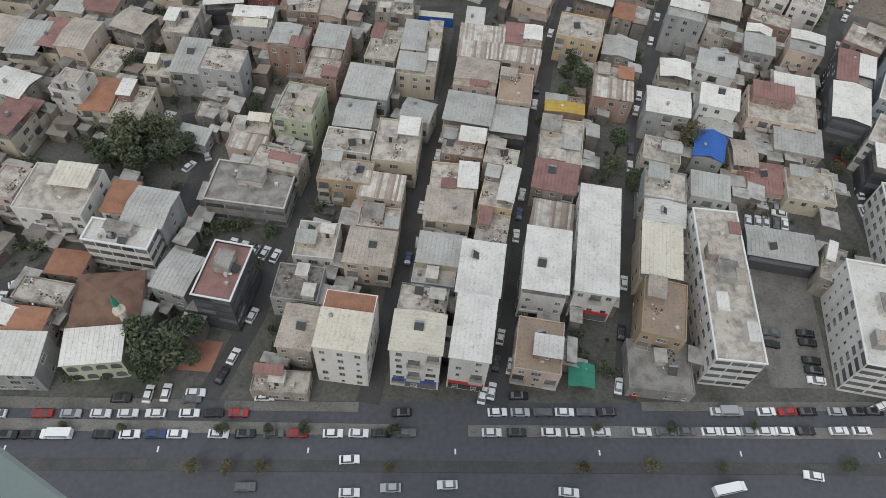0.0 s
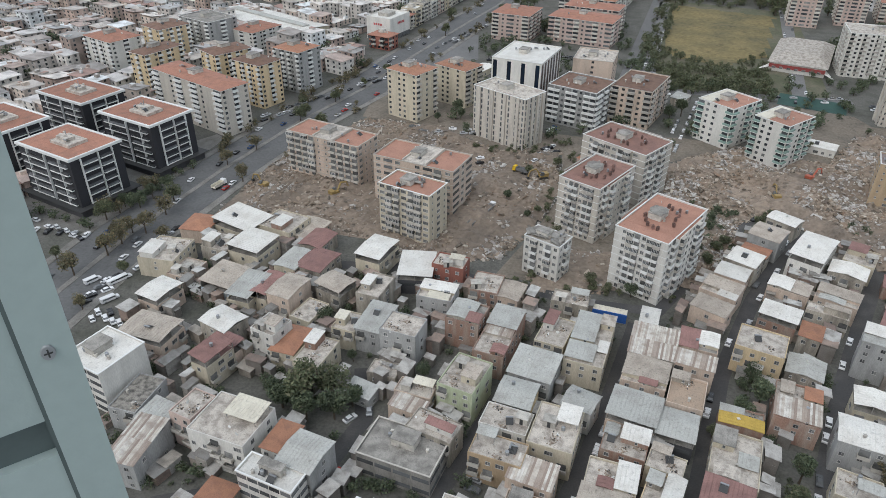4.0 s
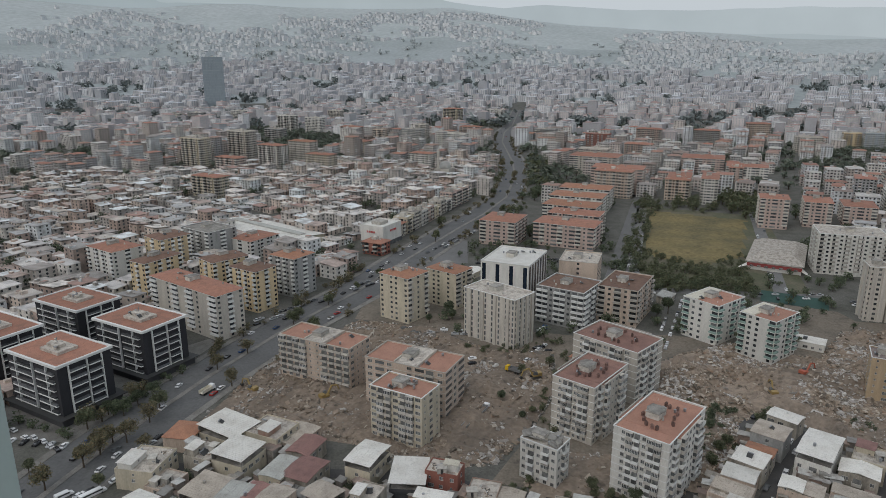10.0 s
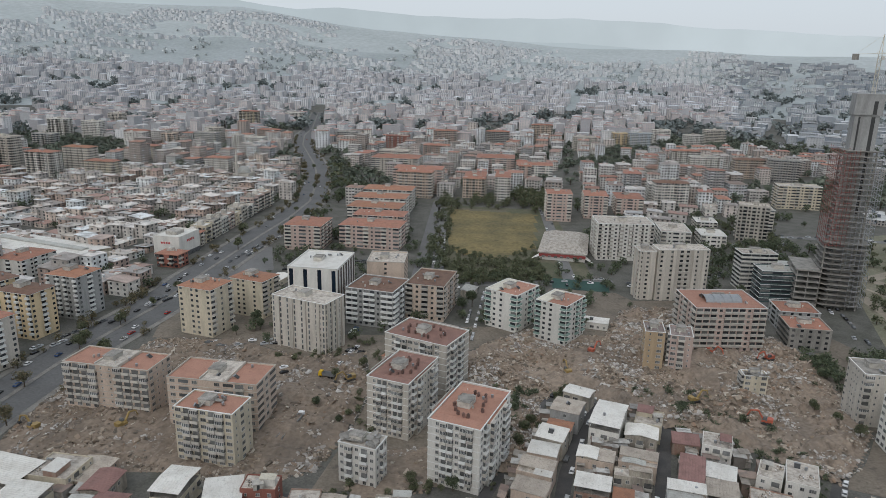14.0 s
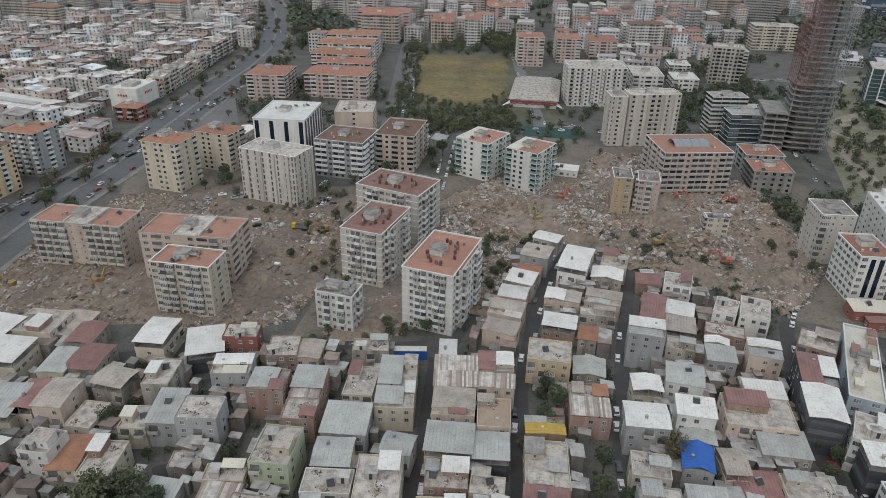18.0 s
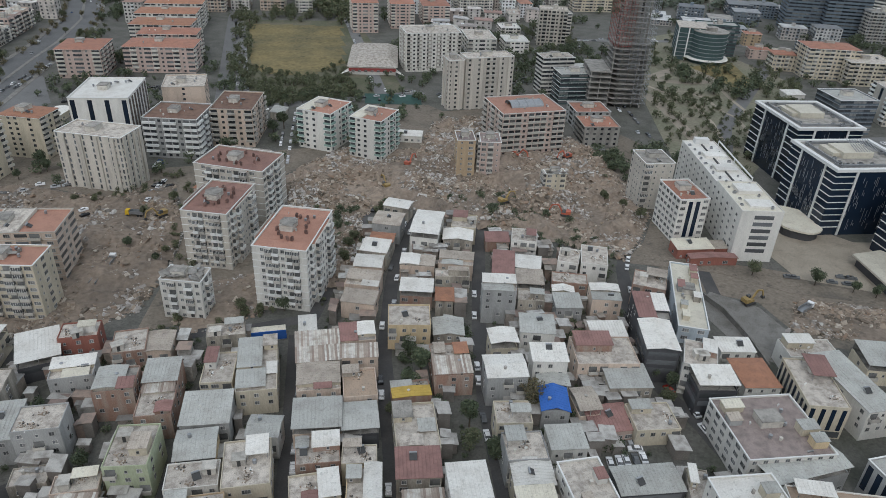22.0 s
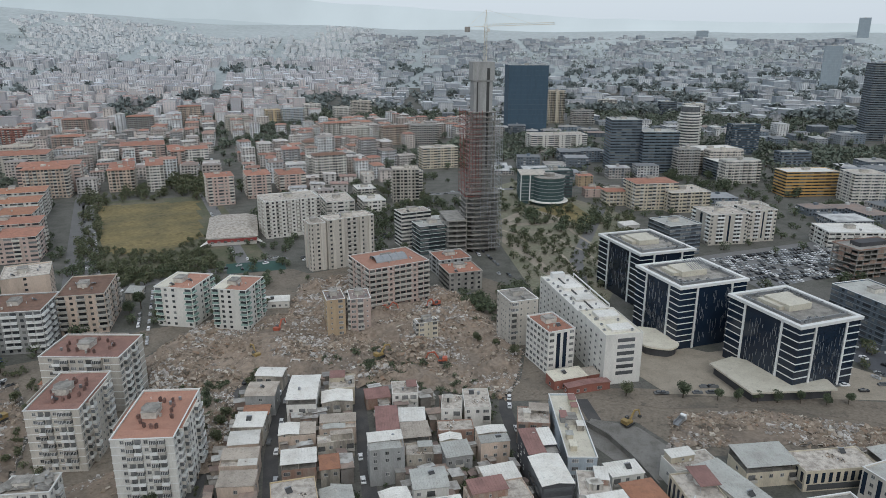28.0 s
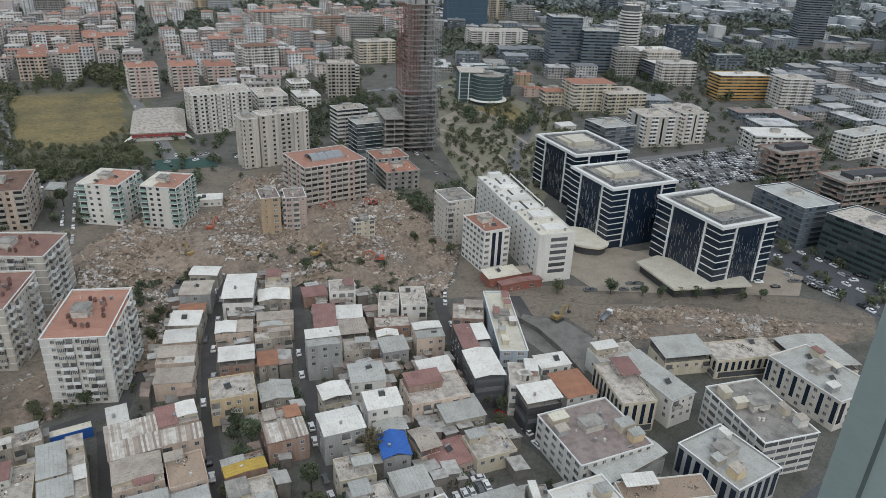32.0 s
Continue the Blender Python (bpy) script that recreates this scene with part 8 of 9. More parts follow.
woods("scrub", scatter([(-38, 206), (30, 209), (34, 220), (-30, 220)], 26, 1.5, 4) + scatter([(-30, 240), (-26, 330), (-17, 330), (-19, 240)], 24, 1.5, 4) + scatter([(33, 214), (62, 290), (70, 288), (41, 212)], 56, 1.6, 4.5) + scatter([(-50, 318), (-24, 330), (-20, 350), (-75, 318)], 24, 1.5, 4), "dull brown-green scrub round the pale blocks", 1, 44)
woods("park_trees", scatter(PARK, 200, 3, 7.5) + scatter([(240, 300), (262, 290), (330, 345), (340, 420), (290, 410)], 170, 1.6, 4.5), "clusters of green park trees and shrubs", 1, 1)
woods("field_trees", scatter([(8, 438), (84, 440), (88, 488), (14, 482)], 120, 3, 8.5) + scatter([(14, 478), (86, 484), (94, 540), (56, 506), (18, 536)], 150, 1.8, 5) + scatter([(2, 480), (16, 480), (30, 690), (14, 700)], 40, 4, 9) + scatter([(10, 676), (120, 664), (130, 720), (20, 730)], 40, 6, 12) + scatter([(90, 690), (130, 690), (128, 760), (96, 760)], 20, 10, 18), "scrub and trees round the grass field", 1, 2)
woods("roadside_trees", scatter([(-110, 560), (-94, 560), (-82, 760), (-98, 760)], 46, 3, 6) + scatter([(-108, 780), (-76, 780), (-108, 1010), (-132, 1010)], 60, 6, 10) + scatter([(230, 470), (290, 480), (330, 640), (260, 640)], 60, 5, 9) + scatter([(300, 300), (345, 320), (470, 470), (430, 480)], 60, 4, 8)
      + scatter([(305, 95), (345, 100), (350, 215), (318, 215)], 30, 4, 8), "dull green roadside trees", 1, 3)
TAKEN = [(o.location.x, o.location.y, 15 if "house" not in o.name else 7) for o in scene.objects if o.get("category") in ("building", "house", "tower")]
court = [c for c in scatter([(-140, 330), (-30, 335), (25, 345), (130, 398), (235, 420), (330, 640), (200, 690), (130, 560), (-110, 520)], 430, 3.5, 8) if not any(abs(c[0] - a) < q and abs(c[1] - b) < q for a, b, q in TAKEN) and not (15 < c[0] < 112 and c[1] > 480) and not any(f[1](c[0], c[1]) for f in ruins)]
court += [c for c in scatter([(195, 250), (250, 300), (235, 330), (195, 320)], 90, 3, 8) + scatter([(170, 215), (184, 215), (200, 330), (188, 330)], 26, 3, 7) + scatter([(300, 100), (345, 95), (350, 240), (325, 330), (310, 240)], 50, 3, 7) + scatter([(400, 300), (620, 250), (640, 480), (440, 520)], 130, 4, 9) if not any(abs(c[0] - a) < q and abs(c[1] - b) < q for a, b, q in TAKEN)]
woods("court_trees", court, "green trees and shrubs between the blocks", 0, 12)
verge = []
for i in range(8, 46):
    x, y = AVENUE[i]
    for _ in range(4 if i < 16 else 8):
        verge.append((x + r.choice((-1, 1)) * r.uniform(12, 19), y + r.uniform(-12, 12), r.uniform(2, 5.5)))
woods("verge_shrubs", verge, "dull shrubs along the avenue verges", 2, 14)


# ---- lean-tos, sheds and yard walls squeezed between the houses ----
SHED_WALL = mat("shed_walls", (.32, .28, .24), .9, .28, .3, islands=[(.34, .3, .26), (.46, .43, .39), (.3, .22, .18), (.22, .2, .18), (.4, .34, .28), (.5, .48, .45)])
SHED_ROOF = mat("shed_roofs", (.34, .3, .26), .75, .26, .4, islands=[(.58, .57, .54), (.3, .29, .27), (.4, .36, .31), (.27, .2, .17), (.44, .42, .39), (.36, .27, .22), (.26, .25, .235), (.5, .48, .45)])
HOMES = [(o.matrix_basis.inverted(), [v.co for c in o.children if c.name.startswith("wall") for v in c.data.vertices]) for o in scene.objects if o.get("category") in ("building", "house") and o.location.y < 300]
HOMES = [(m, max(abs(v.x) for v in vs), max(abs(v.y) for v in vs)) for m, vs in HOMES if vs]


def gap_at(x, y):
    """How far a spot lies from the nearest house wall."""
    best = 99.0
    for m, a, b in HOMES:
        p = m @ Vector((x, y, 0))
        best = min(best, max(abs(p.x) - a, abs(p.y) - b))
    return best


def off_lanes(x, y, pad):
    for l in LANES:
        for a, b in zip(l, l[1:]):
            a, b, p = Vector(a), Vector(b), Vector((x, y))
            f = max(0, min(1, (p - a).dot(b - a) / (b - a).length_squared))
            if (a.lerp(b, f) - p).length < pad:
                return False
    return True


s, q, n = Shape(), random.Random(21), 0
for _ in range(9000):
    x, y = q.uniform(-150, 128), q.uniform(66, 268)
    if y > 205 and x < 28 or n >= 560:
        continue
    if 79 < x < 107 and y < 116 or y < 70:
        continue
    g = gap_at(x, y)
    if not .3 < g < 4.5 or not off_lanes(x, y, 4.9):
        continue
    n += 1
    w, d, h, rot = q.uniform(2, 5.6), q.uniform(2, 4.6), q.uniform(2, 6), 78 + 90 * q.randint(0, 1) + q.uniform(-7, 7)
    m, k = pose(x, y, 0, 0, 0, rot), q.uniform(.1, .7)
    c = [(-w, -d), (w, -d), (w, d), (-w, d)]
    single = y < 160 and x > -90
    hut, to = (Shape(), Matrix()) if single else (s, m)
    hut.hull([tuple(to @ Vector((a * .5, b * .5, 0))) for a, b in c], [tuple(to @ Vector((a * .5, b * .5, h))) for a, b in c], 0, bottom=False)
    hut.hull([tuple(to @ Vector((a * .58, b * .6, h + (k if b > 0 else 0)))) for a, b in c], [tuple(to @ Vector((a * .58, b * .6, h + .12 + (k if b > 0 else 0)))) for a, b in c], 1)
    if single:
        ob = new("shed", hut.mesh("shed", [SHED_WALL, SHED_ROOF]))
        ob.matrix_basis = m
        tagged(ob, "small rendered lean-to shed squeezed between town houses", "shed", "lean-to sheds")
tagged(new("lean_to_sheds", s.mesh("lean_to_sheds", [SHED_WALL, SHED_ROOF])), "small lean-to sheds and porches squeezed between houses", "sheds", kind="stuff")

# ---- scrub and small trees in the yards ----
yard = []
q = random.Random(31)
while len(yard) < 760:
    x, y = q.uniform(-150, 150), q.uniform(66, 290)
    if 79 < x < 107 and y < 116 or (y > 204 and x < 30) or noise.noise((x * .03, y * .03, 17)) < q.uniform(-.6, .2):
        continue
    if gap_at(x, y) > .8 and off_lanes(x, y, 3.4):
        yard.append((x, y, q.choice((1.6, 2, 2.4, 3, 3.6, 4.5))))
woods("yard_scrub", yard, "dark scrub and small trees in the yards between houses", 0, 33)

# ---- the town beyond ----
TAKEN = [(o.location.x, o.location.y, 17 if "house" not in o.name else 9) for o in scene.objects if o.get("category") in ("building", "house", "tower")]
TAKEN += FOOT


def clear_of(x, y, pad):
    for a, b, q in TAKEN:
        if abs(x - a) < q + pad and abs(y - b) < q + pad:
            return False
    for i in range(0, len(AVENUE) - 1):
        a = AVENUE[i]
        if abs(x - a[0]) < 16 + pad and abs(y - a[1]) < 25:
            return False
    return True


# TOWN_WALL, LOW_WALL and LOW_ROOF carry a faint blue tint that paints haze.
TOWN_WALL = mat("town_walls", (.390, .36, .331), .9, .2, .12, islands=[(.663, .635, .605), (.760, .78, .800), (.566, .5, .455), (.702, .63, .580), (.409, .41, .409), (.585, .56, .528), (.760, .72, .673), (.780, .8, .800), (.449, .39, .352)])
TOWN_ROOF = mat("town_roofs", (.4, .3, .25), .8, .22, .12, islands=[(.42, .19, .135), (.48, .44, .4), (.36, .18, .13), (.56, .54, .5), (.38, .24, .19), (.36, .33, .31), (.45, .22, .15), (.28, .22, .19), (.6, .58, .55)])
LOW_WALL = mat("low_town_walls", (.292, .26, .228), .9, .25, .15, islands=[(.567, 0.524, .481), (.757, 0.717, .663), (.529, 0.407, .341), (.416, 0.388, .361), (.682, 0.582, .503), (.780, 0.8, .800), (.453, 0.349, .301)])
LOW_ROOF = mat("low_town_roofs", (.292, .27, .248), .75, .24, .15, islands=[(.780, 0.8, .800), (.468, 0.46, .456), (.587, 0.522, .456), (.391, 0.349, .321), (.704, 0.661, .623), (.391, 0.25, .208), (.528, 0.48, .436), (.352, 0.33, .312), (.488, 0.381, .332), (.587, 0.56, .540), (.780, 0.722, .664)])
OFFICE_WALL = mat("office_walls", (.3, .32, .34), .7, .2, .1, islands=[(.26, .28, .295), (.5, .5, .49), (.07, .09, .11), (.62, .62, .61), (.12, .145, .17), (.4, .37, .34), (.16, .2, .24)])
OFFICE_ROOF = mat("office_roofs", (.3, .3, .3), .8, .24, .12, islands=[(.3, .31, .32), (.45, .45, .44), (.2, .21, .22), (.36, .34, .31), (.55, .55, .54), (.26, .2, .17), (.16, .17, .18)])
# Far palettes bleached toward blue-grey: distance haze is painted into these colours.
FAR_WALL = mat("far_hazed_walls", (.536, .53, .538), .95, .15, .05, islands=[(.585, .565, .569), (.722, .725, .740), (.497, .485, .497), (.663, .63, .626), (.556, .53, .533), (.429, .43, .450)])
PLAIN_WALL = mat("hazed_workshop_walls", (.48, .5, .52), .95, .15, .05, islands=[(.47, .5, .525), (.66, .68, .69), (.36, .395, .43), (.56, .57, .585), (.28, .32, .36), (.5, .51, .53)])
FAR_ROOF = mat("far_hazed_roofs", (.390, .38, .393), .9, .15, .05, islands=[(.477, 0.438, .453), (.577, 0.592, .626), (.427, 0.399, .413), (.502, 0.464, .480), (.690, 0.721, .760), (.376, 0.399, .441)])
PLAIN_ROOF = mat("hazed_workshop_roofs", (.4, .42, .44), .9, .15, .05, islands=[(.4, .415, .435), (.6, .62, .63), (.34, .34, .355), (.5, .49, .49), (.7, .72, .73), (.27, .3, .33)])
MID_WALL = mat("mid_hazed_walls", (.487, .47, .466), .95, .18, .08, islands=[(.526, 0.497, .480), (.653, 0.648, .648), (.485, 0.432, .424), (.579, 0.529, .514), (.421, 0.421, .436), (.695, 0.68, .682), (.379, 0.367, .380)])
MID_ROOF = mat("mid_hazed_roofs", (.370, .32, .310), .9, .18, .08, islands=[(.351, .25, .228), (.429, .42, .414), (.332, .24, .217), (.390, .33, .310), (.487, .49, .497), (.302, .28, .279)])
FAR_PANE = mat("hazed_windows", (.36, .375, .395), .5, .15, .1, bump=0)
HILL_WALL = mat("haze_white_hill_walls", (.74, .74, .74), .95, .1, .05, islands=[(.65, .66, .67), (.71, .71, .71), (.58, .6, .615), (.68, .675, .675), (.54, .57, .59), (.62, .62, .625)])
HAZE_PANE = mat("haze_pale_windows", (.5, .52, .535), .6, .1, .1, bump=0)
# Leaves paled by distance, with the haze put into their own colour.
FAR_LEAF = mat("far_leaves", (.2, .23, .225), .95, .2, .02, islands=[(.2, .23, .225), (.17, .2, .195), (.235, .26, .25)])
HAZE_LEAF = mat("haze_pale_leaves", (.5, .53, .53), .95, .15, .02, islands=[(.5, .53, .53), (.46, .49, .49), (.55, .57, .57)])
MID_LEAF = mat("mid_hazed_foliage", (.13, .155, .12), .95, .2, .02, islands=[(.14, .165, .125), (.11, .135, .105), (.17, .185, .14)])


def town_block(s, r, x, y, w, d, rot, h, low, detail):
    """Adds a plain building with roof and windows to the joined quarter s: slots wall, roof, glass."""
    z = rise(x, y)
    m = pose(x, y, z, 0, 0, rot)
    def box(x0, x1, y0, y1, z0, z1, mi, top=None):
        q = [(x0, y0), (x1, y0), (x1, y1), (x0, y1)]
        s.hull([tuple(m @ Vector((*p, z0))) for p in q], [tuple(m @ Vector((*p, z1))) for p in q], mi, top, bottom=False)
    box(-w / 2, w / 2, -d / 2, d / 2, -3, h, 0)
    if low:
        k = r.choice((0, .2, .6, 1.4))
        a, b = w / 2 + r.uniform(.2, .9), d / 2 + r.uniform(.2, .9)
        q = [(-a, -b, h + .02), (a, -b, h + .02), (a, b, h + k), (-a, b, h + k)]
        if r.random() < .5:
            q = q[1:] + q[:1]
        s.hull([tuple(m @ Vector(p)) for p in q], [tuple(m @ Vector((p[0], p[1], p[2] + .2))) for p in q], 1)
        for _ in range(r.randint(0, 3) if detail else 0):
            bx, by, bs = r.uniform(-.35, .35) * w, r.uniform(-.3, .35) * d, r.uniform(.5, 2.2)
            box(bx - bs, bx + bs, by - bs * .7, by + bs * .7, h, h + r.uniform(.9, 2.6), 0, r.choice((0, 1)))
    else:
        a, b = w / 2 + .5, d / 2 + .5
        k = min(a, b) * .75
        q, u = [(-a, -b), (a, -b), (a, b), (-a, b)], [(-a + k, -b + k), (a - k, -b + k), (a - k, b - k), (-a + k, b - k)]
        up = r.choice((.3, 1.4, 1.4))
        s.hull([tuple(m @ Vector((*p, h))) for p in q], [tuple(m @ Vector((*p, h + up))) for p in u], 1)
        if r.random() < .7:
            box(-1.6, 1.6, -1.4, 1.4, h, h + 3, 0)
    fl = max(2, round(h / 3))
    fh = h / fl
    for side in seen_sides(x, y, rot):
        length, put = sided(w, d)[side]
        n = max(2, int(length / (3.0 if detail > 1 else 4.2)))
        for i in range(fl):
            if detail:
                for j in range(n):
                    u, e = (j + .5) * length / n - length / 2, .78
                    if (j + side) % 3 == 1 and detail > 1:
                        g = m @ put(u, i * fh + .3)
                        if i:
                            p = [(-1.2, -1.0), (1.2, -1.0), (1.2, 0), (-1.2, 0)]
                            s.hull([tuple(g @ Vector((*v, 0))) for v in p], [tuple(g @ Vector((*v, 1))) for v in p], 0, bottom=False)
                        s.poly([tuple(g @ Vector(v)) for v in ((-1.1, -.04, 1), (1.1, -.04, 1), (1.1, -.04, 2.3), (-1.1, -.04, 2.3))], 2)
                        continue
                    g = m @ put(u, i * fh + 1)
                    s.poly([tuple(g @ Vector(v)) for v in ((-e, -.04, -.1), (e, -.04, -.1), (e, -.04, 1.4), (-e, -.04, 1.4))], 2)
        for j in range(0 if detail else max(1, int(length / 6))):
            g = m @ put((j + .5) * length / max(1, int(length / 6)) - length / 2, 1.5)
            s.poly([tuple(g @ Vector(v)) for v in ((-1.1, -.04, 0), (1.1, -.04, 0), (1.1, -.04, h - 2.4), (-1.1, -.04, h - 2.4))], 2)


def quarter(name, label, region, step, rot, size, height, low, seed, wall, roof, keep=.9, streets=4, pane=None, turn=3):
    """Fills a region (a test of x and y) with rows of buildings on a turned grid, with a street every few rows."""
    r, s = random.Random(seed), Shape()
    ca, sa = math.cos(radians(rot)), math.sin(radians(rot))
    for i in range(-160, 161):
        for j in range(-160, 161):
            if i % streets == 0 or j % (streets * 3) == 0:
                continue
            u, v = i * step * .94 + r.uniform(-.17, .17) * step, j * step + r.uniform(-.17, .17) * step
            x, y = region[0] + u * ca - v * sa, region[1] + u * sa + v * ca
            if math.hypot(x, y) > 4300 or math.hypot(x - 612, y - 396) < 34 or not region[2](x, y) or r.random() > keep:
                continue
            w, d = step * r.uniform(*size), step * r.uniform(*size)
            if not clear_of(x, y, w * .5):
                continue
            q = math.hypot(x, y)
            town_block(s, r, x, y, w, d, rot + r.choice((0, 90)) + r.uniform(-turn, turn) + 14 * noise.noise((x * .004, y * .004, 8)), r.uniform(*height) * (1 if r.random() < .93 else 1.5), low, 2 if q < 1100 and not low else 1 if q < 1900 else 0)
    tagged(new(name, s.mesh(name, [wall, roof, pane or GLASS])), label, "town quarter", kind="stuff")


def left_of_avenue(x, y):
    for a, b in zip(AVENUE, AVENUE[1:]):
        if a[1] <= y < b[1]:
            return x < a[0]
    return x < -300 - (y - 2050) * .2


def azimuth(x, y):
    return math.degrees(math.atan2(x, y))


def park_or_field(x, y):
    return -4 < x < 134 and 432 < y < 745 or 225 < x < 440 and 262 < y < 620 or 355 < x < 500 and 240 < y < 322


def reach(x, y):
    return math.hypot(x, y) + 170 * noise.noise((x * .007, y * .007, 11)) + 60 * noise.noise((x * .03, y * .03, 12))


def groves(x, y):
    return noise.noise((x * .0045, y * .0045, 2)) > .22 - .2 / (1 + math.exp((34 - azimuth(x, y)) / 4))


quarter("low_houses", "dense low houses with stained sheet roofs", (-400, 600, lambda x, y: left_of_avenue(x, y) and y > 300 and math.hypot(x, y) < 960 + 120 * noise.noise((x * .01, y * .01, 0)) and azimuth(x, y) > -70), 13, 72, (.7, 1.15), (3.5, 12), True, 1, LOW_WALL, LOW_ROOF, .88, 5, turn=6)
quarter("west_low_houses", "dense low houses beside the avenue", (-300, 200, lambda x, y: x < -235 and 60 < y <= 300), 13, 72, (.7, 1.1), (4, 12), True, 7, LOW_WALL, LOW_ROOF, .86, 5, turn=6)
quarter("midrise_flats", "dense mid-rise flats with red roofs", (0, 1300, lambda x, y: not left_of_avenue(x, y) and not park_or_field(x, y) and not groves(x, y) and 690 < y and reach(x, y) < 1250 and azimuth(x, y) < 30 + 14 * noise.noise((x * .006, y * .006, 3))), 22, 79, (.5, .92), (9, 23), False, 2, TOWN_WALL, TOWN_ROOF, .82, 4)
quarter("east_midrise_flats", "low flats and workshops behind the sports hall", (150, 600, lambda x, y: 128 < x < 330 and 560 < y <= 690 and not park_or_field(x, y)), 20, 79, (.55, .85), (6, 13), True, 9, TOWN_WALL, LOW_ROOF, .8, 4)
quarter("west_midrise_flats", "pale mid-rise flats beyond the low houses", (-500, 1400, lambda x, y: left_of_avenue(x, y) and 960 < math.hypot(x, y) and reach(x, y) < 1250 and not groves(x, y) and azimuth(x, y) > -66), 22, 72, (.5, .92), (11, 25), False, 3, TOWN_WALL, TOWN_ROOF, .8, 4)
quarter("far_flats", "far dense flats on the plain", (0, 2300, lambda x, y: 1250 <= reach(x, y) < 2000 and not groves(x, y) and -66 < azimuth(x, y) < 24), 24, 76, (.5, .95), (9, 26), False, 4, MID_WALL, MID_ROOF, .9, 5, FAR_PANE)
quarter("farther_flats", "flats towards the hills, coloured pale for haze", (0, 2500, lambda x, y: 2000 <= reach(x, y) and math.hypot(x, y) < 2900 and not groves(x, y) and -66 < azimuth(x, y) < 24), 29, 76, (.5, .95), (10, 25), False, 14, FAR_WALL, FAR_ROOF, .9, 6, FAR_PANE)
quarter("hillside_town", "houses on the far hillside, coloured pale for haze", (-900, 3000, lambda x, y: 2900 < math.hypot(x, y) < 4300 - 500 * max(0, noise.noise((x * .002, y * .002, 6))) and not groves(x, y) and noise.noise((x * .0016, y * .0016, 23)) + .5 * noise.noise((x * .006, y * .006, 24)) > -.16 and -66 < azimuth(x, y) < 24), 31, 70, (.4, .85), (6, 17), True, 5, HILL_WALL, HILL_WALL, .85, 6, HAZE_PANE)
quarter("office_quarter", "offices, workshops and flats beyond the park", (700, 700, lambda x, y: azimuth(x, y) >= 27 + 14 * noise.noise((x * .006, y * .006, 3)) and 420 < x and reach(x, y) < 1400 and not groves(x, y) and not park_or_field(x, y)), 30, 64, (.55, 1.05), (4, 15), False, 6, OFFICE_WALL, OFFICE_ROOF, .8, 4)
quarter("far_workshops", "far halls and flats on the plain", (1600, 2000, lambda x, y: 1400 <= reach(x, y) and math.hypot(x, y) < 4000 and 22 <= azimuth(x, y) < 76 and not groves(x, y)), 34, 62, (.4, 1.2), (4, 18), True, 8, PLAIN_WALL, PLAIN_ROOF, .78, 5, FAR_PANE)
near_belt, belt = [], []
q = random.Random(3)
while len(near_belt) < 4300:
    a, d = radians(q.uniform(-62, 72)), 420 + 1080 * q.random() ** .7
    x, y = d * math.sin(a), d * math.cos(a)
    if not clear_of(x, y, 1) or 10 < x < 122 and 425 < y < 700:
        continue
    if groves(x, y) and not (left_of_avenue(x, y) and d < 900) or q.random() < .22 and not park_or_field(x, y):
        near_belt.append((x, y, q.uniform(5, 12) * (1.4 if d > 800 else 1)))
while len(belt) < 2400:
    a, d = radians(74 - 129 * q.random() ** 1.5), 1450 + 2300 * q.random() ** 1.3
    x, y = d * math.sin(a), d * math.cos(a)
    if groves(x, y) or q.random() < .12:
        belt.append((x, y, q.uniform(12, 34)))
woods("distant_trees", [b for b in near_belt if math.hypot(b[0], b[1]) <= 800], "dark belts of trees among distant buildings", 0, 8)
woods("distant_groves", [b for b in near_belt if math.hypot(b[0], b[1]) > 800], "groves among the farther flats, haze-tinted green", MID_LEAF, 8)
woods("far_trees", [b for b in belt if math.hypot(b[0], b[1]) < 2800], "belts of trees on the far plain, tinted for haze", FAR_LEAF, 9)
woods("hill_trees", [b for b in belt if math.hypot(b[0], b[1]) >= 2800], "groves on the far hillside, paled for haze", HAZE_LEAF, 10)

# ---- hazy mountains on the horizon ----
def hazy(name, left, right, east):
    """A mountain side with its haze painted as glow, paler still towards the east."""
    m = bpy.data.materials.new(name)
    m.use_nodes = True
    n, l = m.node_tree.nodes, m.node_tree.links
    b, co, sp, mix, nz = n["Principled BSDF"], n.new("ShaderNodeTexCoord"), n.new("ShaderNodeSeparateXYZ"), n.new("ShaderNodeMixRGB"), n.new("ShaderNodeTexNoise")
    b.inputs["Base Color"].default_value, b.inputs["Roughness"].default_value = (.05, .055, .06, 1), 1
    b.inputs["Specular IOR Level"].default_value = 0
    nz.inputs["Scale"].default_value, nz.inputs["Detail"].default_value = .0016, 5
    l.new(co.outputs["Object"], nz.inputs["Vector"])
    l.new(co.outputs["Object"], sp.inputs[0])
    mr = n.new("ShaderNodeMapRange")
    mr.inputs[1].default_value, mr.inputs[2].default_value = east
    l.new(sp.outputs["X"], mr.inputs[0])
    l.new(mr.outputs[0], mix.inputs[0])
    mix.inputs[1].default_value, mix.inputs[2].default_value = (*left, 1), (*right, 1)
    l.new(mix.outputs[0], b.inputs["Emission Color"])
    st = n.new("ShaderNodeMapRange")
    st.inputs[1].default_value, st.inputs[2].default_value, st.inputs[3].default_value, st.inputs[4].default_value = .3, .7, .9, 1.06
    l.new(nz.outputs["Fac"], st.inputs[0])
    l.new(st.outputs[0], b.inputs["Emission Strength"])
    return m


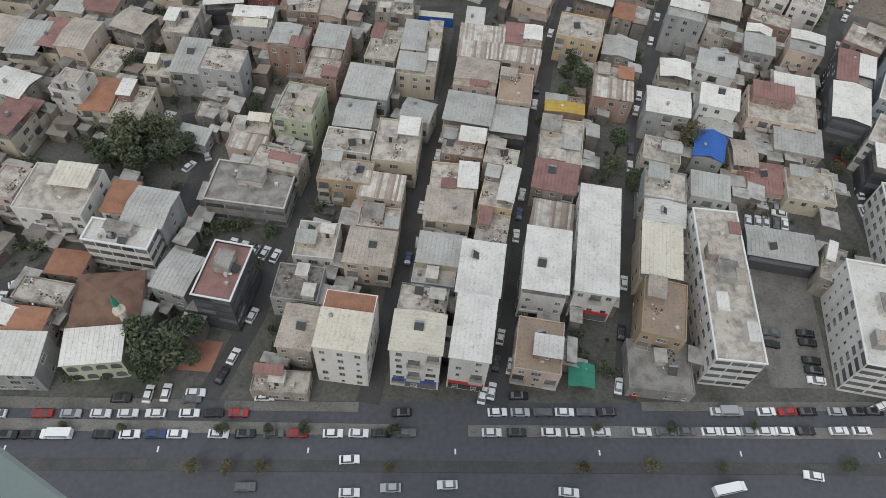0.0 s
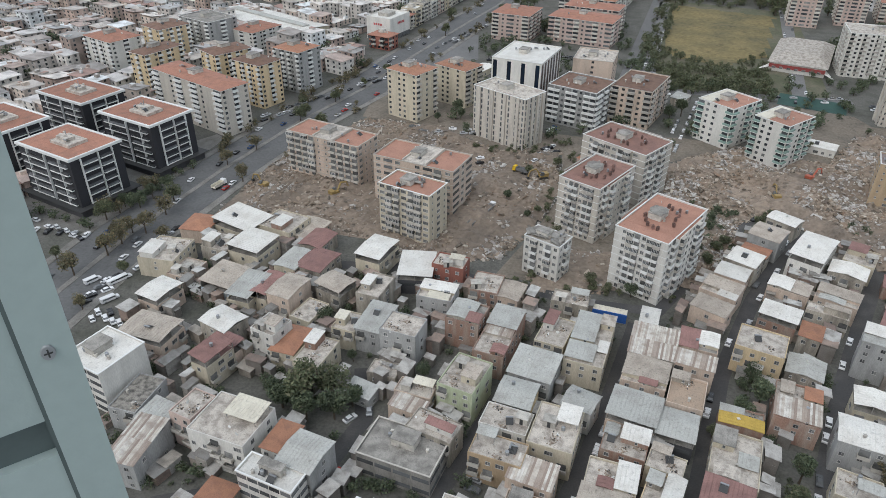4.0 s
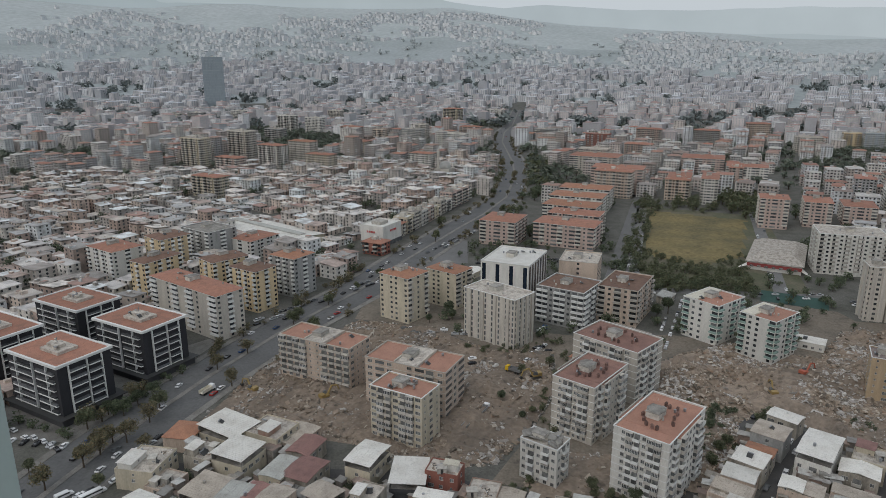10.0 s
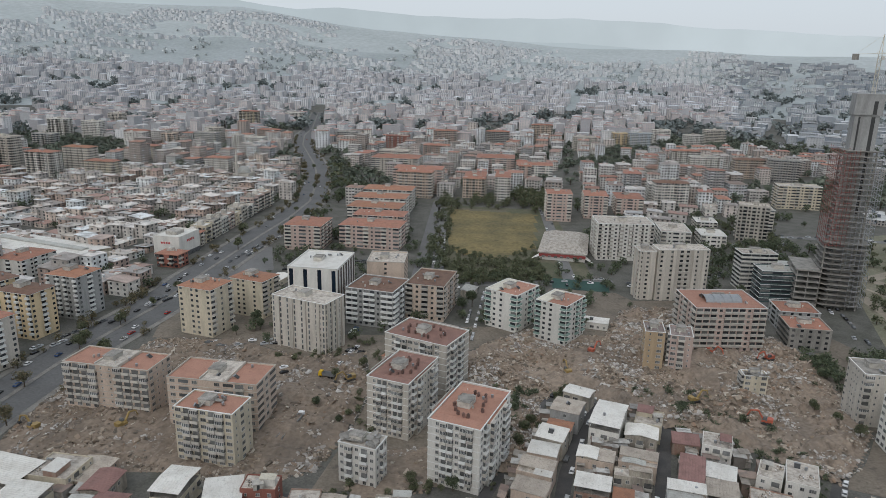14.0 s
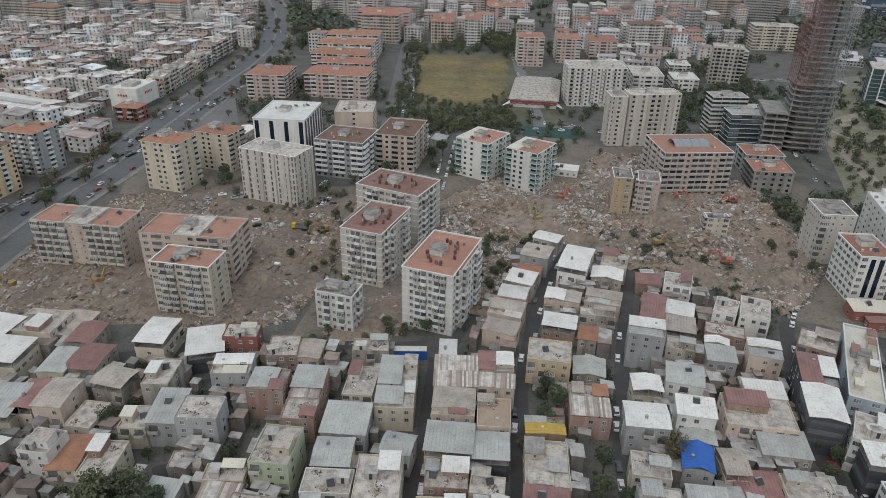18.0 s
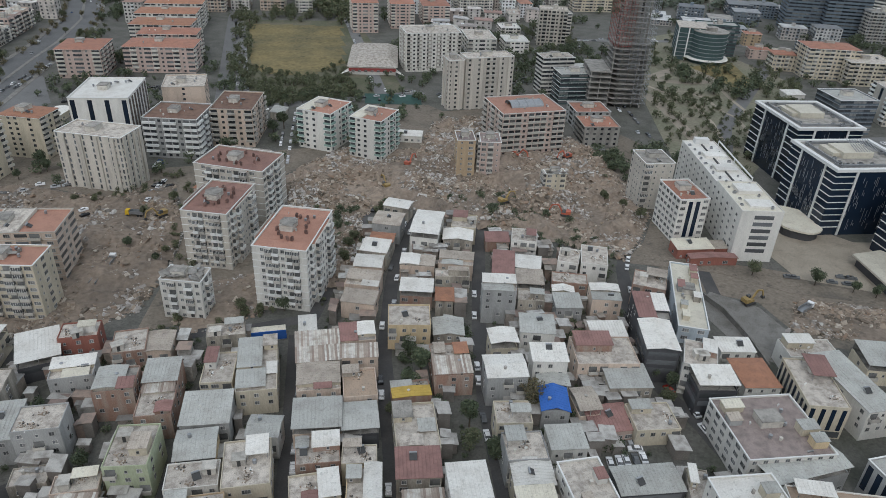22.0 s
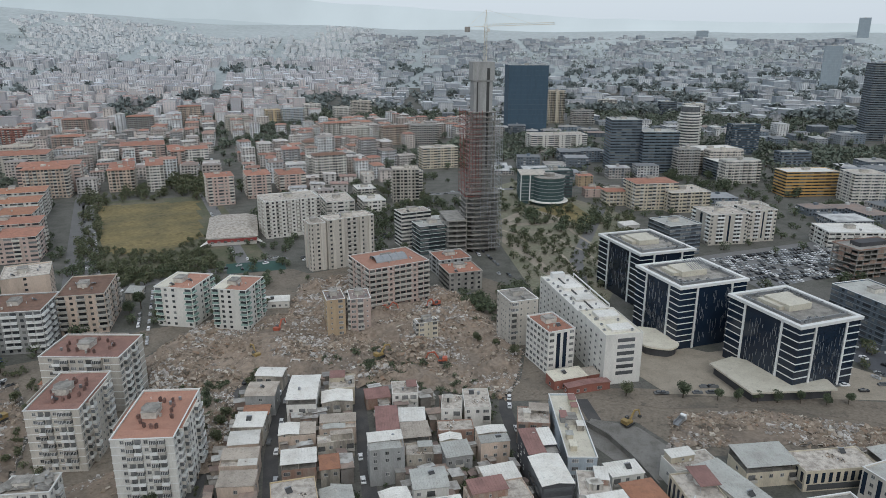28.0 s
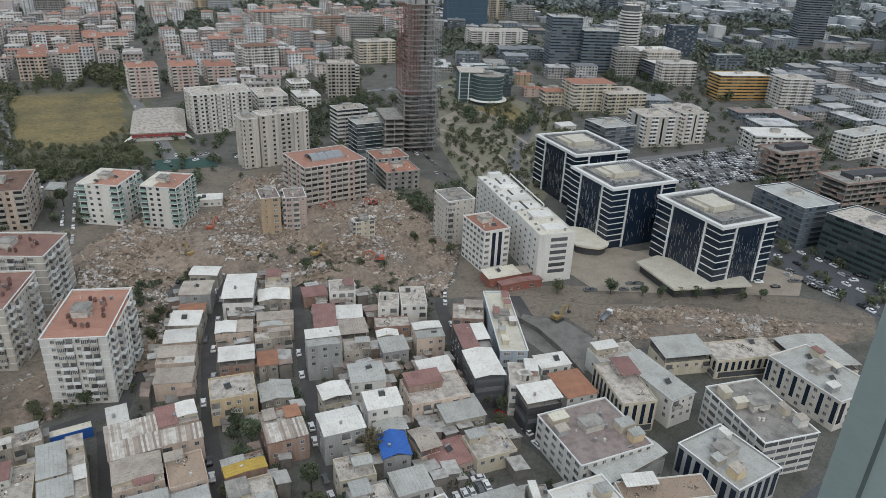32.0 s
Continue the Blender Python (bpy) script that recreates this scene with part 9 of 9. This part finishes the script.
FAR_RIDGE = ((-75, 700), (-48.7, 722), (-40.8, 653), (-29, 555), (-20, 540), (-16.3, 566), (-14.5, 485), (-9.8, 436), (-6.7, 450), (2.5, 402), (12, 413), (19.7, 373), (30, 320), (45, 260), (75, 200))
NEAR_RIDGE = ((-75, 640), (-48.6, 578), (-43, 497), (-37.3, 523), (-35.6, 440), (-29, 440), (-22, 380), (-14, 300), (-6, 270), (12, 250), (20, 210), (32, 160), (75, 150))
# Haze colours go straight into the ridges' emission, nearer ridge darker.
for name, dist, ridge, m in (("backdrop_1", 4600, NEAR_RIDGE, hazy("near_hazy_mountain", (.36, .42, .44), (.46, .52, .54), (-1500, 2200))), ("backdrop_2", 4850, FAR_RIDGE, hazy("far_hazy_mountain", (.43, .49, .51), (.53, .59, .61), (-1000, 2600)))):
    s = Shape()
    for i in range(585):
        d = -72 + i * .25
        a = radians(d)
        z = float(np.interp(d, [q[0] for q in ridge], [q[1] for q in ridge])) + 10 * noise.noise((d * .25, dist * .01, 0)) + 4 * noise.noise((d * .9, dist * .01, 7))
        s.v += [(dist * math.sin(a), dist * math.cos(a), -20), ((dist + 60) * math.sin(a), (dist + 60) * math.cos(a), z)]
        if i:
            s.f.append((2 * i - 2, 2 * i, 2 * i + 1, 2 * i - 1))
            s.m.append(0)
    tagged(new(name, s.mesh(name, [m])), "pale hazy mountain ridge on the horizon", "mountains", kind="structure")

# ---- the open window of the tower block ----
def jamb(name, az, sign, eye):
    """A painted window jamb with a screw, and the fixed panel beside it, at the bearing az from the eye."""
    a = radians(az)
    m = Matrix.Translation((eye[0] + math.sin(a) * .8, eye[1] + math.cos(a) * .8, eye[2])) @ pose(0, 0, 0, 0, 0, -az)
    t = thing(name, m, "grey-green painted window jamb with fixed panel", "window frame", kind="structure")
    wide, low, high, paint = (.055, -.72, -.66, SASH) if sign < 0 else (.036, -.295, -.255, SASH_SHADED)
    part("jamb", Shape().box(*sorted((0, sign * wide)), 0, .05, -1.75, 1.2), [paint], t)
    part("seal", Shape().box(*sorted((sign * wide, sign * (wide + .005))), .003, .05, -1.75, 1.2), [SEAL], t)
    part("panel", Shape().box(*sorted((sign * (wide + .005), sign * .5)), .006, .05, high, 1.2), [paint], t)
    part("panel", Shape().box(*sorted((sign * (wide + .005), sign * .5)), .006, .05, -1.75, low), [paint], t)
    part("panel_slot", Shape().box(*sorted((sign * (wide + .005), sign * .5)), .02, .05, low, high), [SEAL], t)
    z = -.556 if sign < 0 else -.205
    g = 1 if sign < 0 else .6
    ring = [(math.cos(i * math.pi / 8) * .0085 * g, math.sin(i * math.pi / 8) * .0115 * g) for i in range(16)]
    sx = sign * (.03 if sign < 0 else .014)
    sc = part("screw", Shape().hull([(sx + p, 0, z + q) for p, q in ring], [(sx + p * .9, -.003, z + q * .9) for p, q in ring]), [STEEL], t)
    part("screw_slot", Shape().box(sx - .005 * g, sx + .005 * g, -.0036, -.0028, z - .001, z + .001).box(sx - .001, sx + .001, -.0036, -.0028, z - .006 * g, z + .006 * g), [DARK], sc)
    return t


SEAL = mat("dull_rubber_seal", (.085, .11, .108), 0.7, 0.1, 3.0, bump=0.05)
SASH = mat("grey_green_frame_paint", (.35, .42, .405), 0.5, 0.05, 3.0, bump=0.05)
# The same frame paint darkened: shade painted on for the right-hand jamb.
SASH_SHADED = mat("shaded_frame_paint", (.22, .27, .265), 0.5, 0.05, 3.0, bump=0.05)
jamb("window_1", -49.5, -1, EYE)
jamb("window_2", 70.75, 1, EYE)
front = radians(-10.6)
body = [(-14, -16), (14, -16), (14, .36), (-14, .36)]
turned = [(a * math.cos(front) - b * math.sin(front), a * math.sin(front) + b * math.cos(front)) for a, b in body]
s = Shape().hull([(*p, 0) for p in turned], [(*p, EYE[2] - 1.76) for p in turned])
tagged(new("tower_block_wall", s.mesh("tower_block_wall", [WALL["grey"]])), "plain grey residential tower under the viewpoint", "building", kind="structure")
